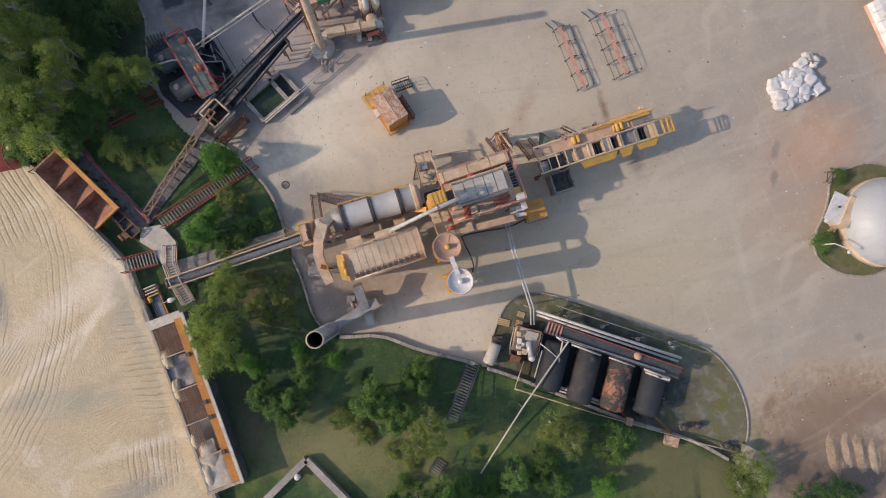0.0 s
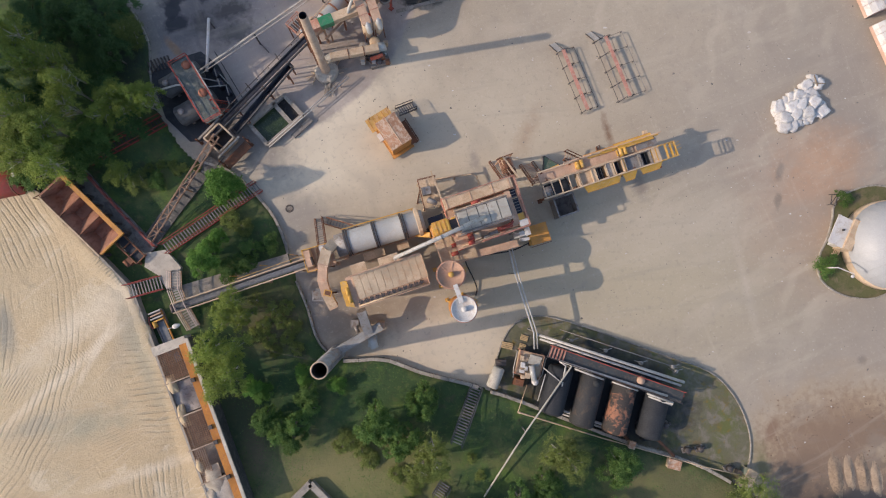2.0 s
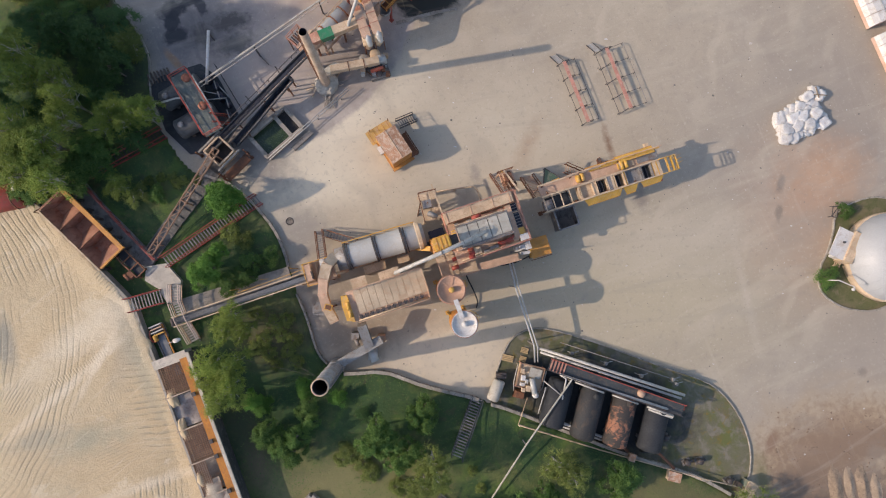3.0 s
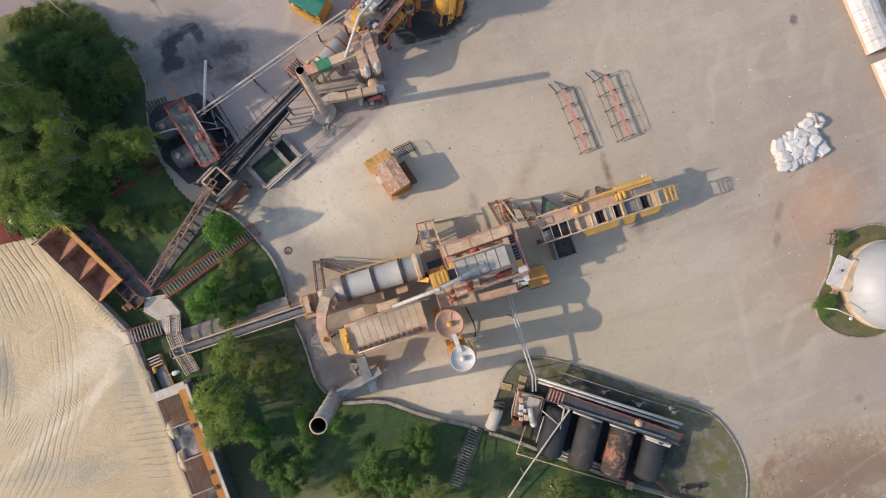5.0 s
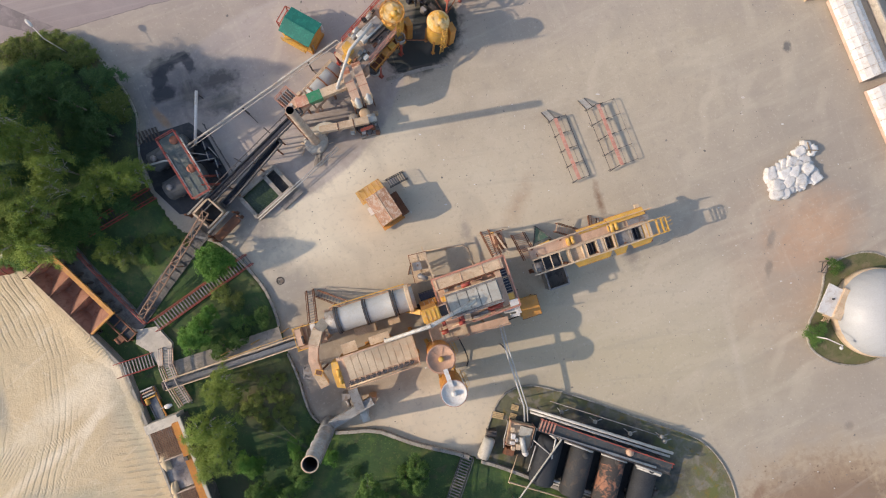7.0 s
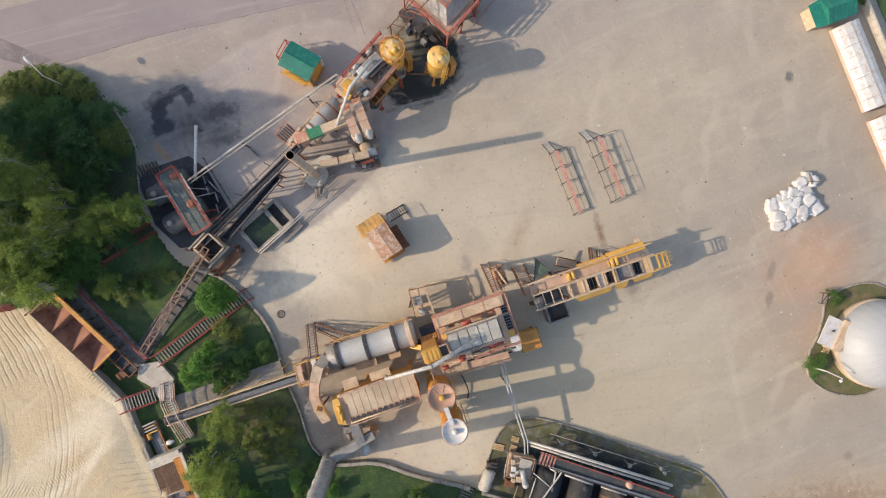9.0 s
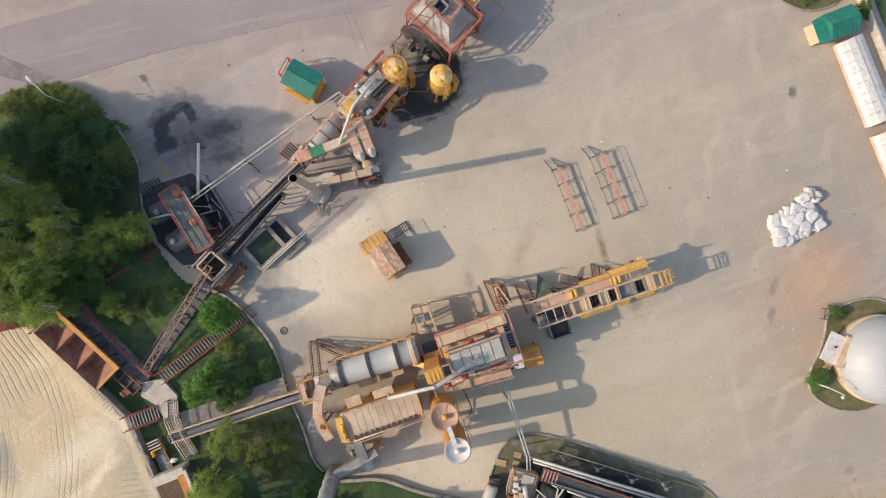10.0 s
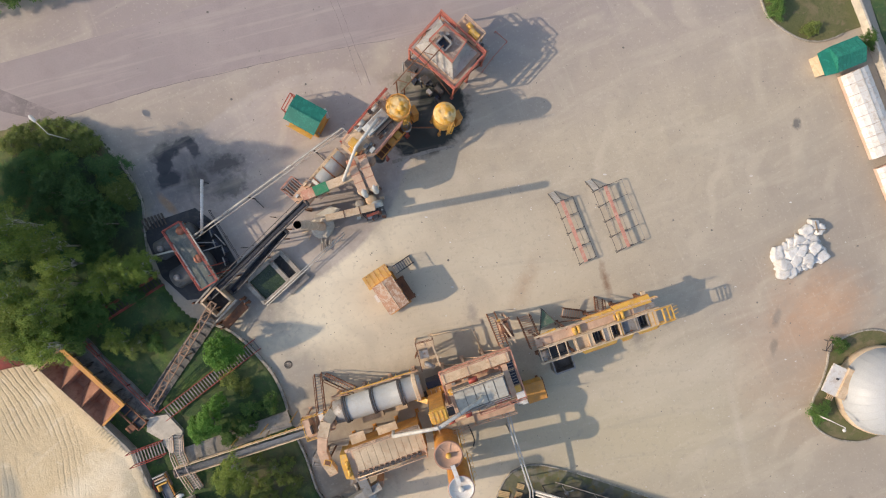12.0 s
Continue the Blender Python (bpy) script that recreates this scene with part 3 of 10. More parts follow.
def sheet(name, x0, x1, y0, y1, step, height, keep, material, label, category):
    nx, ny = int((x1 - x0) / step), int((y1 - y0) / step)
    idx, vs, fs = {}, [], []

    def vid(i, j):
        if (i, j) not in idx:
            x, y = x0 + i * step, y0 + j * step
            idx[(i, j)] = len(vs)
            vs.append((x, y, height(x, y)))
        return idx[(i, j)]

    for i in range(nx):
        for j in range(ny):
            if keep(x0 + (i + 0.5) * step, y0 + (j + 0.5) * step):
                fs.append((vid(i, j), vid(i + 1, j), vid(i + 1, j + 1), vid(i, j + 1)))
    me = bpy.data.meshes.new(name)
    me.from_pydata(vs, [], fs)
    me.materials.append(material)
    me.polygons.foreach_set("use_smooth", [True] * len(fs))
    return tagged(new(name, me), label, category, kind="structure")


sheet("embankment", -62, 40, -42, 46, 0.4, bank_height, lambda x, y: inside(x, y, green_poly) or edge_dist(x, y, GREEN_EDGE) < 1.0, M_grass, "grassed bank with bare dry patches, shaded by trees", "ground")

# ---- raised sand terrace ----
SAND_Z = 2.6
sand_poly = [(-65.2, 9.0), (-39.7, 11.3), (-37.7, 11.6), (-36.5, 10.8), (-30.8, 4.8), (-27.6, 1.5), (-26.9, -0.3), (-25.3, -4.2), (-23.2, -9.2), (-20.9, -15.0), (-19.1, -19.9), (-15.9, -29.7), (-62.9, -28.3)]
M_sand = surface(
    "tracked_sand",
    [
        ((0.61, 0.51, 0.345), None, 0.25, 0.7, 0.12, 0.50),
        ((0.34, 0.32, 0.255), (-36.2, -11.2, 3.2, 1.2, 20), 0.7, 0.6, 0.9, 0.9),
        ((0.33, 0.30, 0.24), (-39.5, -1.9, 1.2, 3.2, 15), 0.6, 0.8, 0.6, 0.6),
        ((0.32, 0.29, 0.23), (-26, -20, 3.5, 1.5, 25), 0.7, 0.8, 0.6, 0.6),
        ((0.42, 0.36, 0.265), (-28, -3, 1.2, 5, -15), 0.8, 0.6, 0.8, 0.6),
        ((0.36, 0.31, 0.23), None, 0.15, 0.45, 0.5, 0.60),
        ((0.70, 0.61, 0.45), None, 0.06, 0.45, 0.35, 0.60),
        ((0.70, 0.61, 0.46), (-32.6, -1.5, 7.5, 1.6, 40), 0.9, 0.8, 0.8, 0.8),
        ((0.68, 0.58, 0.43), (-28.6, 0.7, 2.0, 4.5, -30), 0.9, 0.7, 0.9, 0.8),
        ((0.33, 0.325, 0.245), (-31.4, -11.6, 4.2, 1.7, 12), 0.8, 0.65, 0.6, 0.9),
        ((0.40, 0.375, 0.28), (-26.5, -4.4, 1.1, 6.0, 22), 0.8, 0.6, 0.7, 0.9),
        ((0.31, 0.29, 0.23), (-39.5, -2.1, 0.9, 2.4, 0), 0.6, 0.8, 0.8, 0.7),
        ((0.73, 0.63, 0.48), (-33.6, -6.5, 8.0, 0.55, 42), 0.8, 0.75, 0.7, 0.9),
        ((0.73, 0.63, 0.48), (-30.8, -4.4, 4.5, 0.4, 62), 0.8, 0.7, 0.8, 0.9),
        ((0.72, 0.62, 0.47), (-25.7, -15.8, 6.5, 0.6, 18), 0.8, 0.65, 0.7, 0.9),
    ],
    ((0.545, 0.42, 0.26), (0.60, 0.475, 0.30)),
    0.95,
    0.9,
    5.0,
    streaks=[((0.68, 0.575, 0.42), 42, 7.0, 0.35, 0.5, 0.56), ((0.42, 0.355, 0.25), 30, 7.0, 0.3, 0.4, 0.58), ((0.66, 0.56, 0.41), 8, 6.0, 0.3, 0.4, 0.58), ((0.43, 0.36, 0.255), -14, 5.0, 0.22, 0.35, 0.6)],
    combs=[((0.36, 0.31, 0.22), (-25.6, -8.2, 2.2, 6.5, 21), 4, 0.62, 0.7), ((0.40, 0.345, 0.25), (-24.5, -17.5, 3.5, 3.0, 20), 96, 0.55, 0.5), ((0.38, 0.33, 0.235), (-38.5, -7.5, 3.0, 2.0, 30), 60, 0.3, 0.5), ((0.36, 0.31, 0.22), (-29.6, 3.4, 2.6, 0.5, -43), 47, 0.35, 0.7), ((0.70, 0.61, 0.45), (-34.5, -6.0, 7.0, 0.45, 33), 123, 0.28, 0.3), ((0.42, 0.36, 0.26), (-31.5, -8.5, 7.0, 0.5, 25), 115, 0.26, 0.25)],
    rings=[((0.37, 0.305, 0.205), -58.0, -3.0, 0.62, 0.46, 0.42, 27, 9.5), ((0.40, 0.34, 0.245), -14.0, -46.0, 0.30, 0.18, 0.56, 40, 14.0), ((0.36, 0.30, 0.20), -41.5, -20.2, 0.55, 0.32, 0.44, 7.5, 9.0)],
    lumps=1.2,
)
bm = B()
gridded(bm, sand_poly, 0.6)
bmesh.ops.triangulate(bm, faces=[f for f in bm.faces if len(f.verts) > 4])
for v in bm.verts:
    e = edge_dist(v.co.x, v.co.y, sand_poly[1:11])
    x, y = v.co.x, v.co.y
    ph = (0.75 * x - 0.66 * y) + 1.7 * noise.noise((x * 0.09, y * 0.09, 7.0)) * 2.0
    rid = max(0.0, noise.noise((x * 0.05, y * 0.05, 1.0)) + 0.25)
    v.co.z = SAND_Z + min(1, e / 2) * (0.35 * noise.noise((x * 0.12, y * 0.12, 0)) + 0.05 * math.sin(ph * 5.2) * rid)
for f in bm.faces:
    f.smooth = True
solid("sand_terrace", bm, M_sand, "pale beige sand heap levelled with dozer track marks", "sand", kind="structure")
# sand heaped over the wall's top: an uneven lip that covers the coping in places
spill = []
for (x0, y0), (x1, y1) in zip(sand_poly[2:10], sand_poly[3:11]):
    n = int(math.hypot(x1 - x0, y1 - y0) / 0.22)
    spill += [(x0 + (x1 - x0) * k / n, y0 + (y1 - y0) * k / n, x1 - x0, y1 - y0) for k in range(n)]
bm = B()
rows = []
for k, (x, y, dx, dy) in enumerate(spill):
    run = math.hypot(dx, dy)
    nx, ny = -dy / run, dx / run
    far = 0.16 + 0.34 * noise.noise((x * 0.7, y * 0.7, 4.0)) + 0.14 * noise.noise((x * 2.6, y * 2.6, 8.0))
    row = []
    for off, z in ((-1.5, -0.06), (-0.8, 0.03), (-0.2, 0.10), (far - 0.12, 0.085), (far, 0.02), (far + 0.05, -0.12)):
        up = 0.05 * noise.noise(((x + nx * off) * 1.8, (y + ny * off) * 1.8, 2.0))
        row.append(bm.verts.new((x + nx * off, y + ny * off, SAND_Z + z + up)))
    rows.append(row)
for r0, r1 in zip(rows, rows[1:]):
    for k in range(5):
        bm.faces.new((r0[k], r1[k], r1[k + 1], r0[k + 1])).smooth = True
bmesh.ops.recalc_face_normals(bm, faces=bm.faces[:])
solid("spilled_sand", bm, M_sand, "pale sand spilled over the top of the terrace wall", "sand", kind="stuff")

bm = B()
edge = sand_poly[1:13]
for (x0, y0), (x1, y1) in zip(edge, edge[1:]):
    d = Vector((x1 - x0, y1 - y0, 0))
    nrm = Vector((-d.y, d.x, 0)).normalized() * 0.14
    c = Vector(((x0 + x1) / 2, (y0 + y1) / 2, 1.1)) + nrm
    box(bm, (0, 0, 0), (d.length + 0.12, 0.3, 3.1), Matrix.Translation(c) @ Matrix.Rotation(math.atan2(d.y, d.x), 4, "Z"))
solid("wall_terrace", bm, M_concrete, "weathered concrete retaining wall of the sand terrace", "wall", kind="structure")


def resample(line, step):
    out, acc = [line[0]], 0.0
    for a, b in zip(line, line[1:]):
        L = math.hypot(b[0] - a[0], b[1] - a[1])
        while acc + L >= step:
            f = (step - acc) / L
            a = (a[0] + (b[0] - a[0]) * f, a[1] + (b[1] - a[1]) * f)
            out.append(a)
            L = math.hypot(b[0] - a[0], b[1] - a[1])
            acc = 0.0
        acc += L
    return out


def kerb(name, label, line, step, width, height, material, z0=0.0):
    """Single stones, each spanning one step of the line."""
    t = tagged(new(name), label, "kerb", kind="structure")
    t.location = (*line[0][:2], z0)
    bm = B()
    box(bm, (0, 0, height / 2 - 0.05), (step - 0.03, width, height + 0.1))
    bmesh.ops.bevel(bm, geom=bm.edges[:], offset=0.025, segments=1, affect="EDGES")
    me = mesh_of("kerb_stone", bm, material)
    rnd = random.Random(len(line))
    pts = resample(line, step)
    for (x0, y0), (x1, y1) in zip(pts, pts[1:]):
        ob = new("kerb_stone", me)
        ob.parent = t
        ob.matrix_basis = pose((x0 + x1) / 2 - line[0][0], (y0 + y1) / 2 - line[0][1], rnd.uniform(-0.02, 0.01), 0, 0, math.degrees(math.atan2(y1 - y0, x1 - x0)) + rnd.uniform(-1, 1))
    return t


kerb("kerb_bank", "low concrete kerb stones along the grass bank", smooth_line([(-22.1, 14.8), (-19.3, 14.0), (-17.5, 12.7), (-15.8, 10.9), (-14.3, 8.9), (-13.2, 6.3), (-12.8, 4.5)], 4), 1.0, 0.28, 0.4, M_kerb)
kerb("kerb_bank", "low concrete kerb stones along the grass bank", smooth_line([(-12.1, 2.5), (-11.0, -0.1), (-9.8, -3.7), (-8.1, -5.3)], 4), 1.0, 0.22, 0.35, M_kerb)
kerb("wall_bank", "pale concrete block wall below the grass bank", smooth_line([(-7.2, -5.7), (-6.1, -5.7), (-2.9, -5.6), (0.9, -7.0), (6.1, -8.3), (7.9, -9.0)], 4), 1.6, 0.36, 0.6, M_kerb)
kerb("wall_tank_yard", "pale concrete block wall behind the tank yard", smooth_line([(8.0, -9.0), (10.5, -9.8), (16.1, -12.0), (22.6, -14.5), (26.8, -15.8), (30.4, -17.1), (34.0, -19.1)], 4), 1.6, 0.34, 0.6, M_kerb)
kerb("kerb_north", "half-buried kerb along the wooded bank", smooth_line([(-32.2, 33.8), (-29.5, 30.8), (-27.6, 27.4), (-27.3, 24.6), (-27.0, 21.1)], 4), 1.0, 0.2, 0.22, M_kerb)

# ---- tank yard: kerbed island of worn turf and gravel ----
TANK_KERB = smooth_line([(8.0, -8.3), (8.6, -6.0), (9.4, -3.7), (10.6, -2.0), (12.7, -1.2), (15.4, -1.6), (19.9, -3.0), (25.4, -5.0), (29.9, -6.5), (32.2, -7.7), (33.9, -9.5), (35.2, -11.9), (35.8, -14.5), (35.6, -16.9), (35.0, -18.1)], 5)
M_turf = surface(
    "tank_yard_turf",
    [
        ((0.125, 0.14, 0.04), None, 0.18, 0.85, 0.35, 0.47),
        ((0.20, 0.165, 0.085), None, 0.12, 0.6, 0.8, 0.55),
        ((0.19, 0.12, 0.05), None, 0.15, 0.7, 0.45, 0.56),
        ((0.22, 0.20, 0.17), None, 0.15, 0.7, 0.8, 0.48),
        ((0.20, 0.145, 0.03), None, 0.08, 0.7, 1.1, 0.58),
        ((0.07, 0.065, 0.055), None, 0.06, 0.6, 1.6, 0.64),
        # bitumen-black ground, with shade between and beside the tanks painted in
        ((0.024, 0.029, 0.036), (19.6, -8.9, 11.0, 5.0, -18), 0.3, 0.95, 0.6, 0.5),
    ],
    ((0.12, 0.12, 0.07), (0.17, 0.16, 0.10)),
    0.95,
    0.8,
    4.0,
)
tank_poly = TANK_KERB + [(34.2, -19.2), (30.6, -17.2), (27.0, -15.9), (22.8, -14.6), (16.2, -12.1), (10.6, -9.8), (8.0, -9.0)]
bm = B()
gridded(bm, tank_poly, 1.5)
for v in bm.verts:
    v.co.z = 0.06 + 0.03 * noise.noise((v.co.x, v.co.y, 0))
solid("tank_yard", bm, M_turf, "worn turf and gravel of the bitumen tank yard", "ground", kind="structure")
kerb("kerb_tank_yard", "narrow concrete kerb round the tank yard", TANK_KERB, 1.0, 0.14, 0.2, M_kerb)

# ---- dome island ----
ISLAND = smooth_line([(54.4, 11.5), (52.3, 12.6), (50.5, 12.9), (48.5, 12.5), (46.6, 11.6), (45.8, 10.7), (45.6, 9.1), (44.9, 6.9), (44.1, 5.4), (43.8, 3.8), (44.0, 2.7), (44.8, 1.8), (46.4, 0.9), (48.4, 0.5), (50.7, 0.7), (54.5, 2.7)], 5)
M_lawn = surface("island_lawn", [((0.19, 0.15, 0.085), None, 0.15, 0.75, 0.4, 0.47), ((0.22, 0.165, 0.11), None, 0.12, 0.6, 0.9, 0.56), ((0.06, 0.075, 0.025), None, 0.1, 0.5, 2.2, 0.56)], ((0.095, 0.105, 0.04), (0.13, 0.13, 0.055)), 0.95, 0.9, 5.0)
bm = B()
gridded(bm, ISLAND + [(60, -2), (60, 12)], 2.0)
for v in bm.verts:
    v.co.z = 0.08 + 0.03 * noise.noise((v.co.x, v.co.y, 0))
solid("lawn_dome", bm, M_lawn, "mown lawn round the dome", "grass", kind="structure")
kerb("kerb_dome", "concrete kerb round the dome's lawn", ISLAND, 1.0, 0.18, 0.2, M_kerb)

# ---- garden corner in the north-east ----
GARDEN = smooth_line([(36.6, 52.2), (37.9, 48.0), (38.6, 46.7), (40.1, 45.5), (41.8, 44.6), (43.6, 44.2), (45.5, 44.5), (47.4, 45.4)], 5)
bm = B()
gridded(bm, GARDEN + [(49.3, 46.0), (48.2, 52.4)], 2.0)
for v in bm.verts:
    v.co.z = 0.08 + 0.03 * noise.noise((v.co.x, v.co.y, 0))
solid("lawn_garden", bm, M_lawn, "lawn with shrubs beside the green-roofed house", "grass", kind="structure")
kerb("kerb_garden", "concrete kerb round the garden corner", GARDEN, 1.0, 0.18, 0.2, M_kerb)
bm = B()
gridded(bm, [(48.6, 52.4), (51.2, 45.2), (53.9, 39.1), (59.3, 28.6), (73.9, 28.6), (73.2, 52.9)], 3.0)
for v in bm.verts:
    v.co.z = 0.05 + 0.05 * noise.noise((v.co.x, v.co.y, 0))
solid("lawn_east", bm, M_grass, "rough grass behind the eastern wall", "grass", kind="structure")

# joints, patches and edge lines on the paving
M_joint = mat("joint_tar", (0.255, 0.215, 0.21), (0.30, 0.25, 0.245), 0.9, big=1.0)
for a, b, w in (((-7.51, 47.88, 0.006), (-4.15, 39.21, 0.006), 0.07), ((-8.15, 47.87, 0.006), (-5.03, 39.2, 0.006), 0.05), ((-36.5, 35.2, 0.006), (-26.1, 38.6, 0.006), 0.09), ((-26.1, 38.6, 0.006), (-11.3, 42.2, 0.006), 0.08), ((-11.3, 42.2, 0.006), (-1.5, 44.0, 0.006), 0.06)):
    a, b = Vector(a), Vector(b)
    n = 14
    rj = random.Random(int(a.x * 7))
    pts = [a.lerp(b, k / n) + Vector((rj.uniform(-0.05, 0.05), rj.uniform(-0.05, 0.05), 0)) for k in range(n + 1)]
    d = (b - a).normalized()
    s = Vector((-d.y, d.x, 0)) * w / 2
    bm = B()
    rows = [(bm.verts.new(p - s * rj.uniform(0.6, 1.3)), bm.verts.new(p + s * rj.uniform(0.6, 1.3))) for p in pts]
    for (p, q), (r, u) in zip(rows, rows[1:]):
        bm.faces.new((p, r, u, q))
    bm.transform(Matrix.Translation((0, 0, 0.004)))
    solid("trim_joint", bm, M_joint, "dark tarred joint line in the paving", "joint", kind="structure")
# dark asphalt patch lane
bm = B()
gridded(bm, [(-44.5, 40.0), (-41.3, 38.4), (-35.8, 36.1), (-37.5, 35.3), (-44.6, 37.0)], 3)
bm.transform(Matrix.Translation((0, 0, 0.010)))
solid("road_patch", bm, mat("dark_asphalt", (0.25, 0.212, 0.212), (0.29, 0.243, 0.24), 0.9, big=0.4), "dark asphalt repair strip across the road", "road", kind="structure")
# loose chips and clods on the yard
rc = random.Random(77)
vs, fs = [], []
for k in range(900):
    x, y = rc.uniform(-30, 52), rc.uniform(-22, 48)
    if inside(x, y, green_poly) or inside(x, y, tank_poly):
        continue
    r = rc.choice((0.03, 0.04, 0.05, 0.06, 0.08, 0.13 if k % 9 == 0 else 0.05))
    i = len(vs)
    a0 = rc.uniform(0, 6)
    for j in range(5):
        a = a0 + j * 1.2566
        vs.append((x + r * math.cos(a) * rc.uniform(0.6, 1.4), y + r * math.sin(a) * rc.uniform(0.6, 1.4), 0.005))
    vs.append((x, y, r * 0.7))
    for j in range(5):
        fs.append((i + j, i + (j + 1) % 5, i + 5))
me = bpy.data.meshes.new("loose_chips")
me.from_pydata(vs, [], fs)
me.materials.append(M_darkconc)
tagged(new("loose_chips", me), "scattered dark stone chips on the yard", "debris", kind="stuff")
vs, fs = [], []
for k in range(130):
    x, y = rc.uniform(0, 50), rc.uniform(-16, 30)
    if inside(x, y, tank_poly):
        continue
    r = rc.choice((0.04, 0.05, 0.07, 0.12 if k % 6 == 0 else 0.04))
    i = len(vs)
    a0 = rc.uniform(0, 6)
    for j in range(6):
        a = a0 + j * 1.0472
        vs.append((x + r * 1.6 * math.cos(a) * rc.uniform(0.5, 1.4), y + r * math.sin(a) * rc.uniform(0.5, 1.4), 0.005))
    vs.append((x, y, 0.012 + r * 0.1))
    for j in range(6):
        fs.append((i + j, i + (j + 1) % 6, i + 6))
me = bpy.data.meshes.new("lime_spills")
me.from_pydata(vs, [], fs)
me.materials.append(M_white)
tagged(new("lime_spills", me), "small white filler spills on the yard", "debris", kind="stuff")
# earth heaps in the south-east
M_earth = mat("brown_earth", (0.30, 0.215, 0.15), (0.2, 0.14, 0.10), 0.95, big=0.9, fine=5, bump=0.9)
M_earthlt = mat("dry_earth", (0.42, 0.32, 0.225), (0.28, 0.205, 0.145), 0.95, big=0.9, fine=5, bump=0.9)
M_earthmd = mat("yard_earth", (0.36, 0.265, 0.18), (0.22, 0.16, 0.115), 0.95, big=1.1, fine=5, bump=0.9)
rk = random.Random(61)
vs, fs = [], []
for k in range(1500):
    x, y = 38 + 20 * rk.random(), -24 + 14 * rk.random()
    if noise.noise((x * 0.5, y * 0.5, 7.0)) < rk.uniform(-0.3, 0.5):
        continue
    r = rk.choice((0.03, 0.04, 0.05, 0.07, 0.12))
    i, a0 = len(vs), rk.uniform(0, 6)
    for j in range(6):
        a = a0 + j * 1.0472
        vs.append((x + r * math.cos(a) * rk.uniform(0.6, 1.5), y + r * math.sin(a) * rk.uniform(0.6, 1.2), 0.003))
    vs.append((x, y, r * 0.6))
    for j in range(6):
        fs.append((i + j, i + (j + 1) % 6, i + 6))
me = bpy.data.meshes.new("soil_clods")
me.from_pydata(vs, [], fs)
me.materials.append(M_earth)
tagged(new("soil_clods", me), "loose brown soil clods on the churned yard edge", "soil", kind="stuff")
for (x, y), rx, ry, h, m in zip([(45.2, -18.4), (46.7, -18.0), (48.2, -18.3), (49.7, -18.9)], (0.95, 0.7, 0.85, 0.7), (2.6, 2.2, 2.5, 2.2), (0.34, 0.3, 0.36, 0.3), (M_earthmd, M_earthlt, M_earthmd, M_earthlt)):
    bm = B()
    bmesh.ops.create_grid(bm, x_segments=22, y_segments=22, size=1.0)
    for v in bm.verts:
        q = math.hypot(v.co.x, v.co.y)
        nz = noise.noise((v.co.x * 2 + x, v.co.y * 2 + y, 0)) * 1.1 + noise.noise((v.co.x * 6 + x, v.co.y * 6 + y, 0)) * 0.5
        z = h * (max(0, 1 - q * (1.05 + 0.3 * nz)) ** 1.1 + 0.3 * nz * max(0, 1 - q)) - 0.02
        v.co = (v.co.x * rx, v.co.y * ry, z)
    for f in bm.faces:
        f.smooth = True
    ob = solid("soil_mound", bm, m, "low mound of loose brown soil and rubble", "mound", group="soil mounds")
    ob.location = (x, y, 0)
    ob.rotation_euler = (0, 0, 0.15)

def gz(x, y):
    """Height of the ground under a place."""
    return max(0.0, bank_height(x, y)) if inside(x, y, green_poly) else 0.0


def legs(t, spots, top, material, w=0.18, name="leg"):
    """One post a spot, in the thing's own axes, from the ground to top."""
    for x, y in spots:
        p = t.matrix_basis @ Vector((x, y, 0))
        z0 = gz(p.x, p.y) - t.location.z - 0.05
        bm = B()
        box(bm, (x, y, (z0 + top) / 2), (w, w, top - z0))
        box(bm, (x, y, z0 + 0.07), (w * 2.2, w * 2.2, 0.06))
        part(name, bm, material, t)


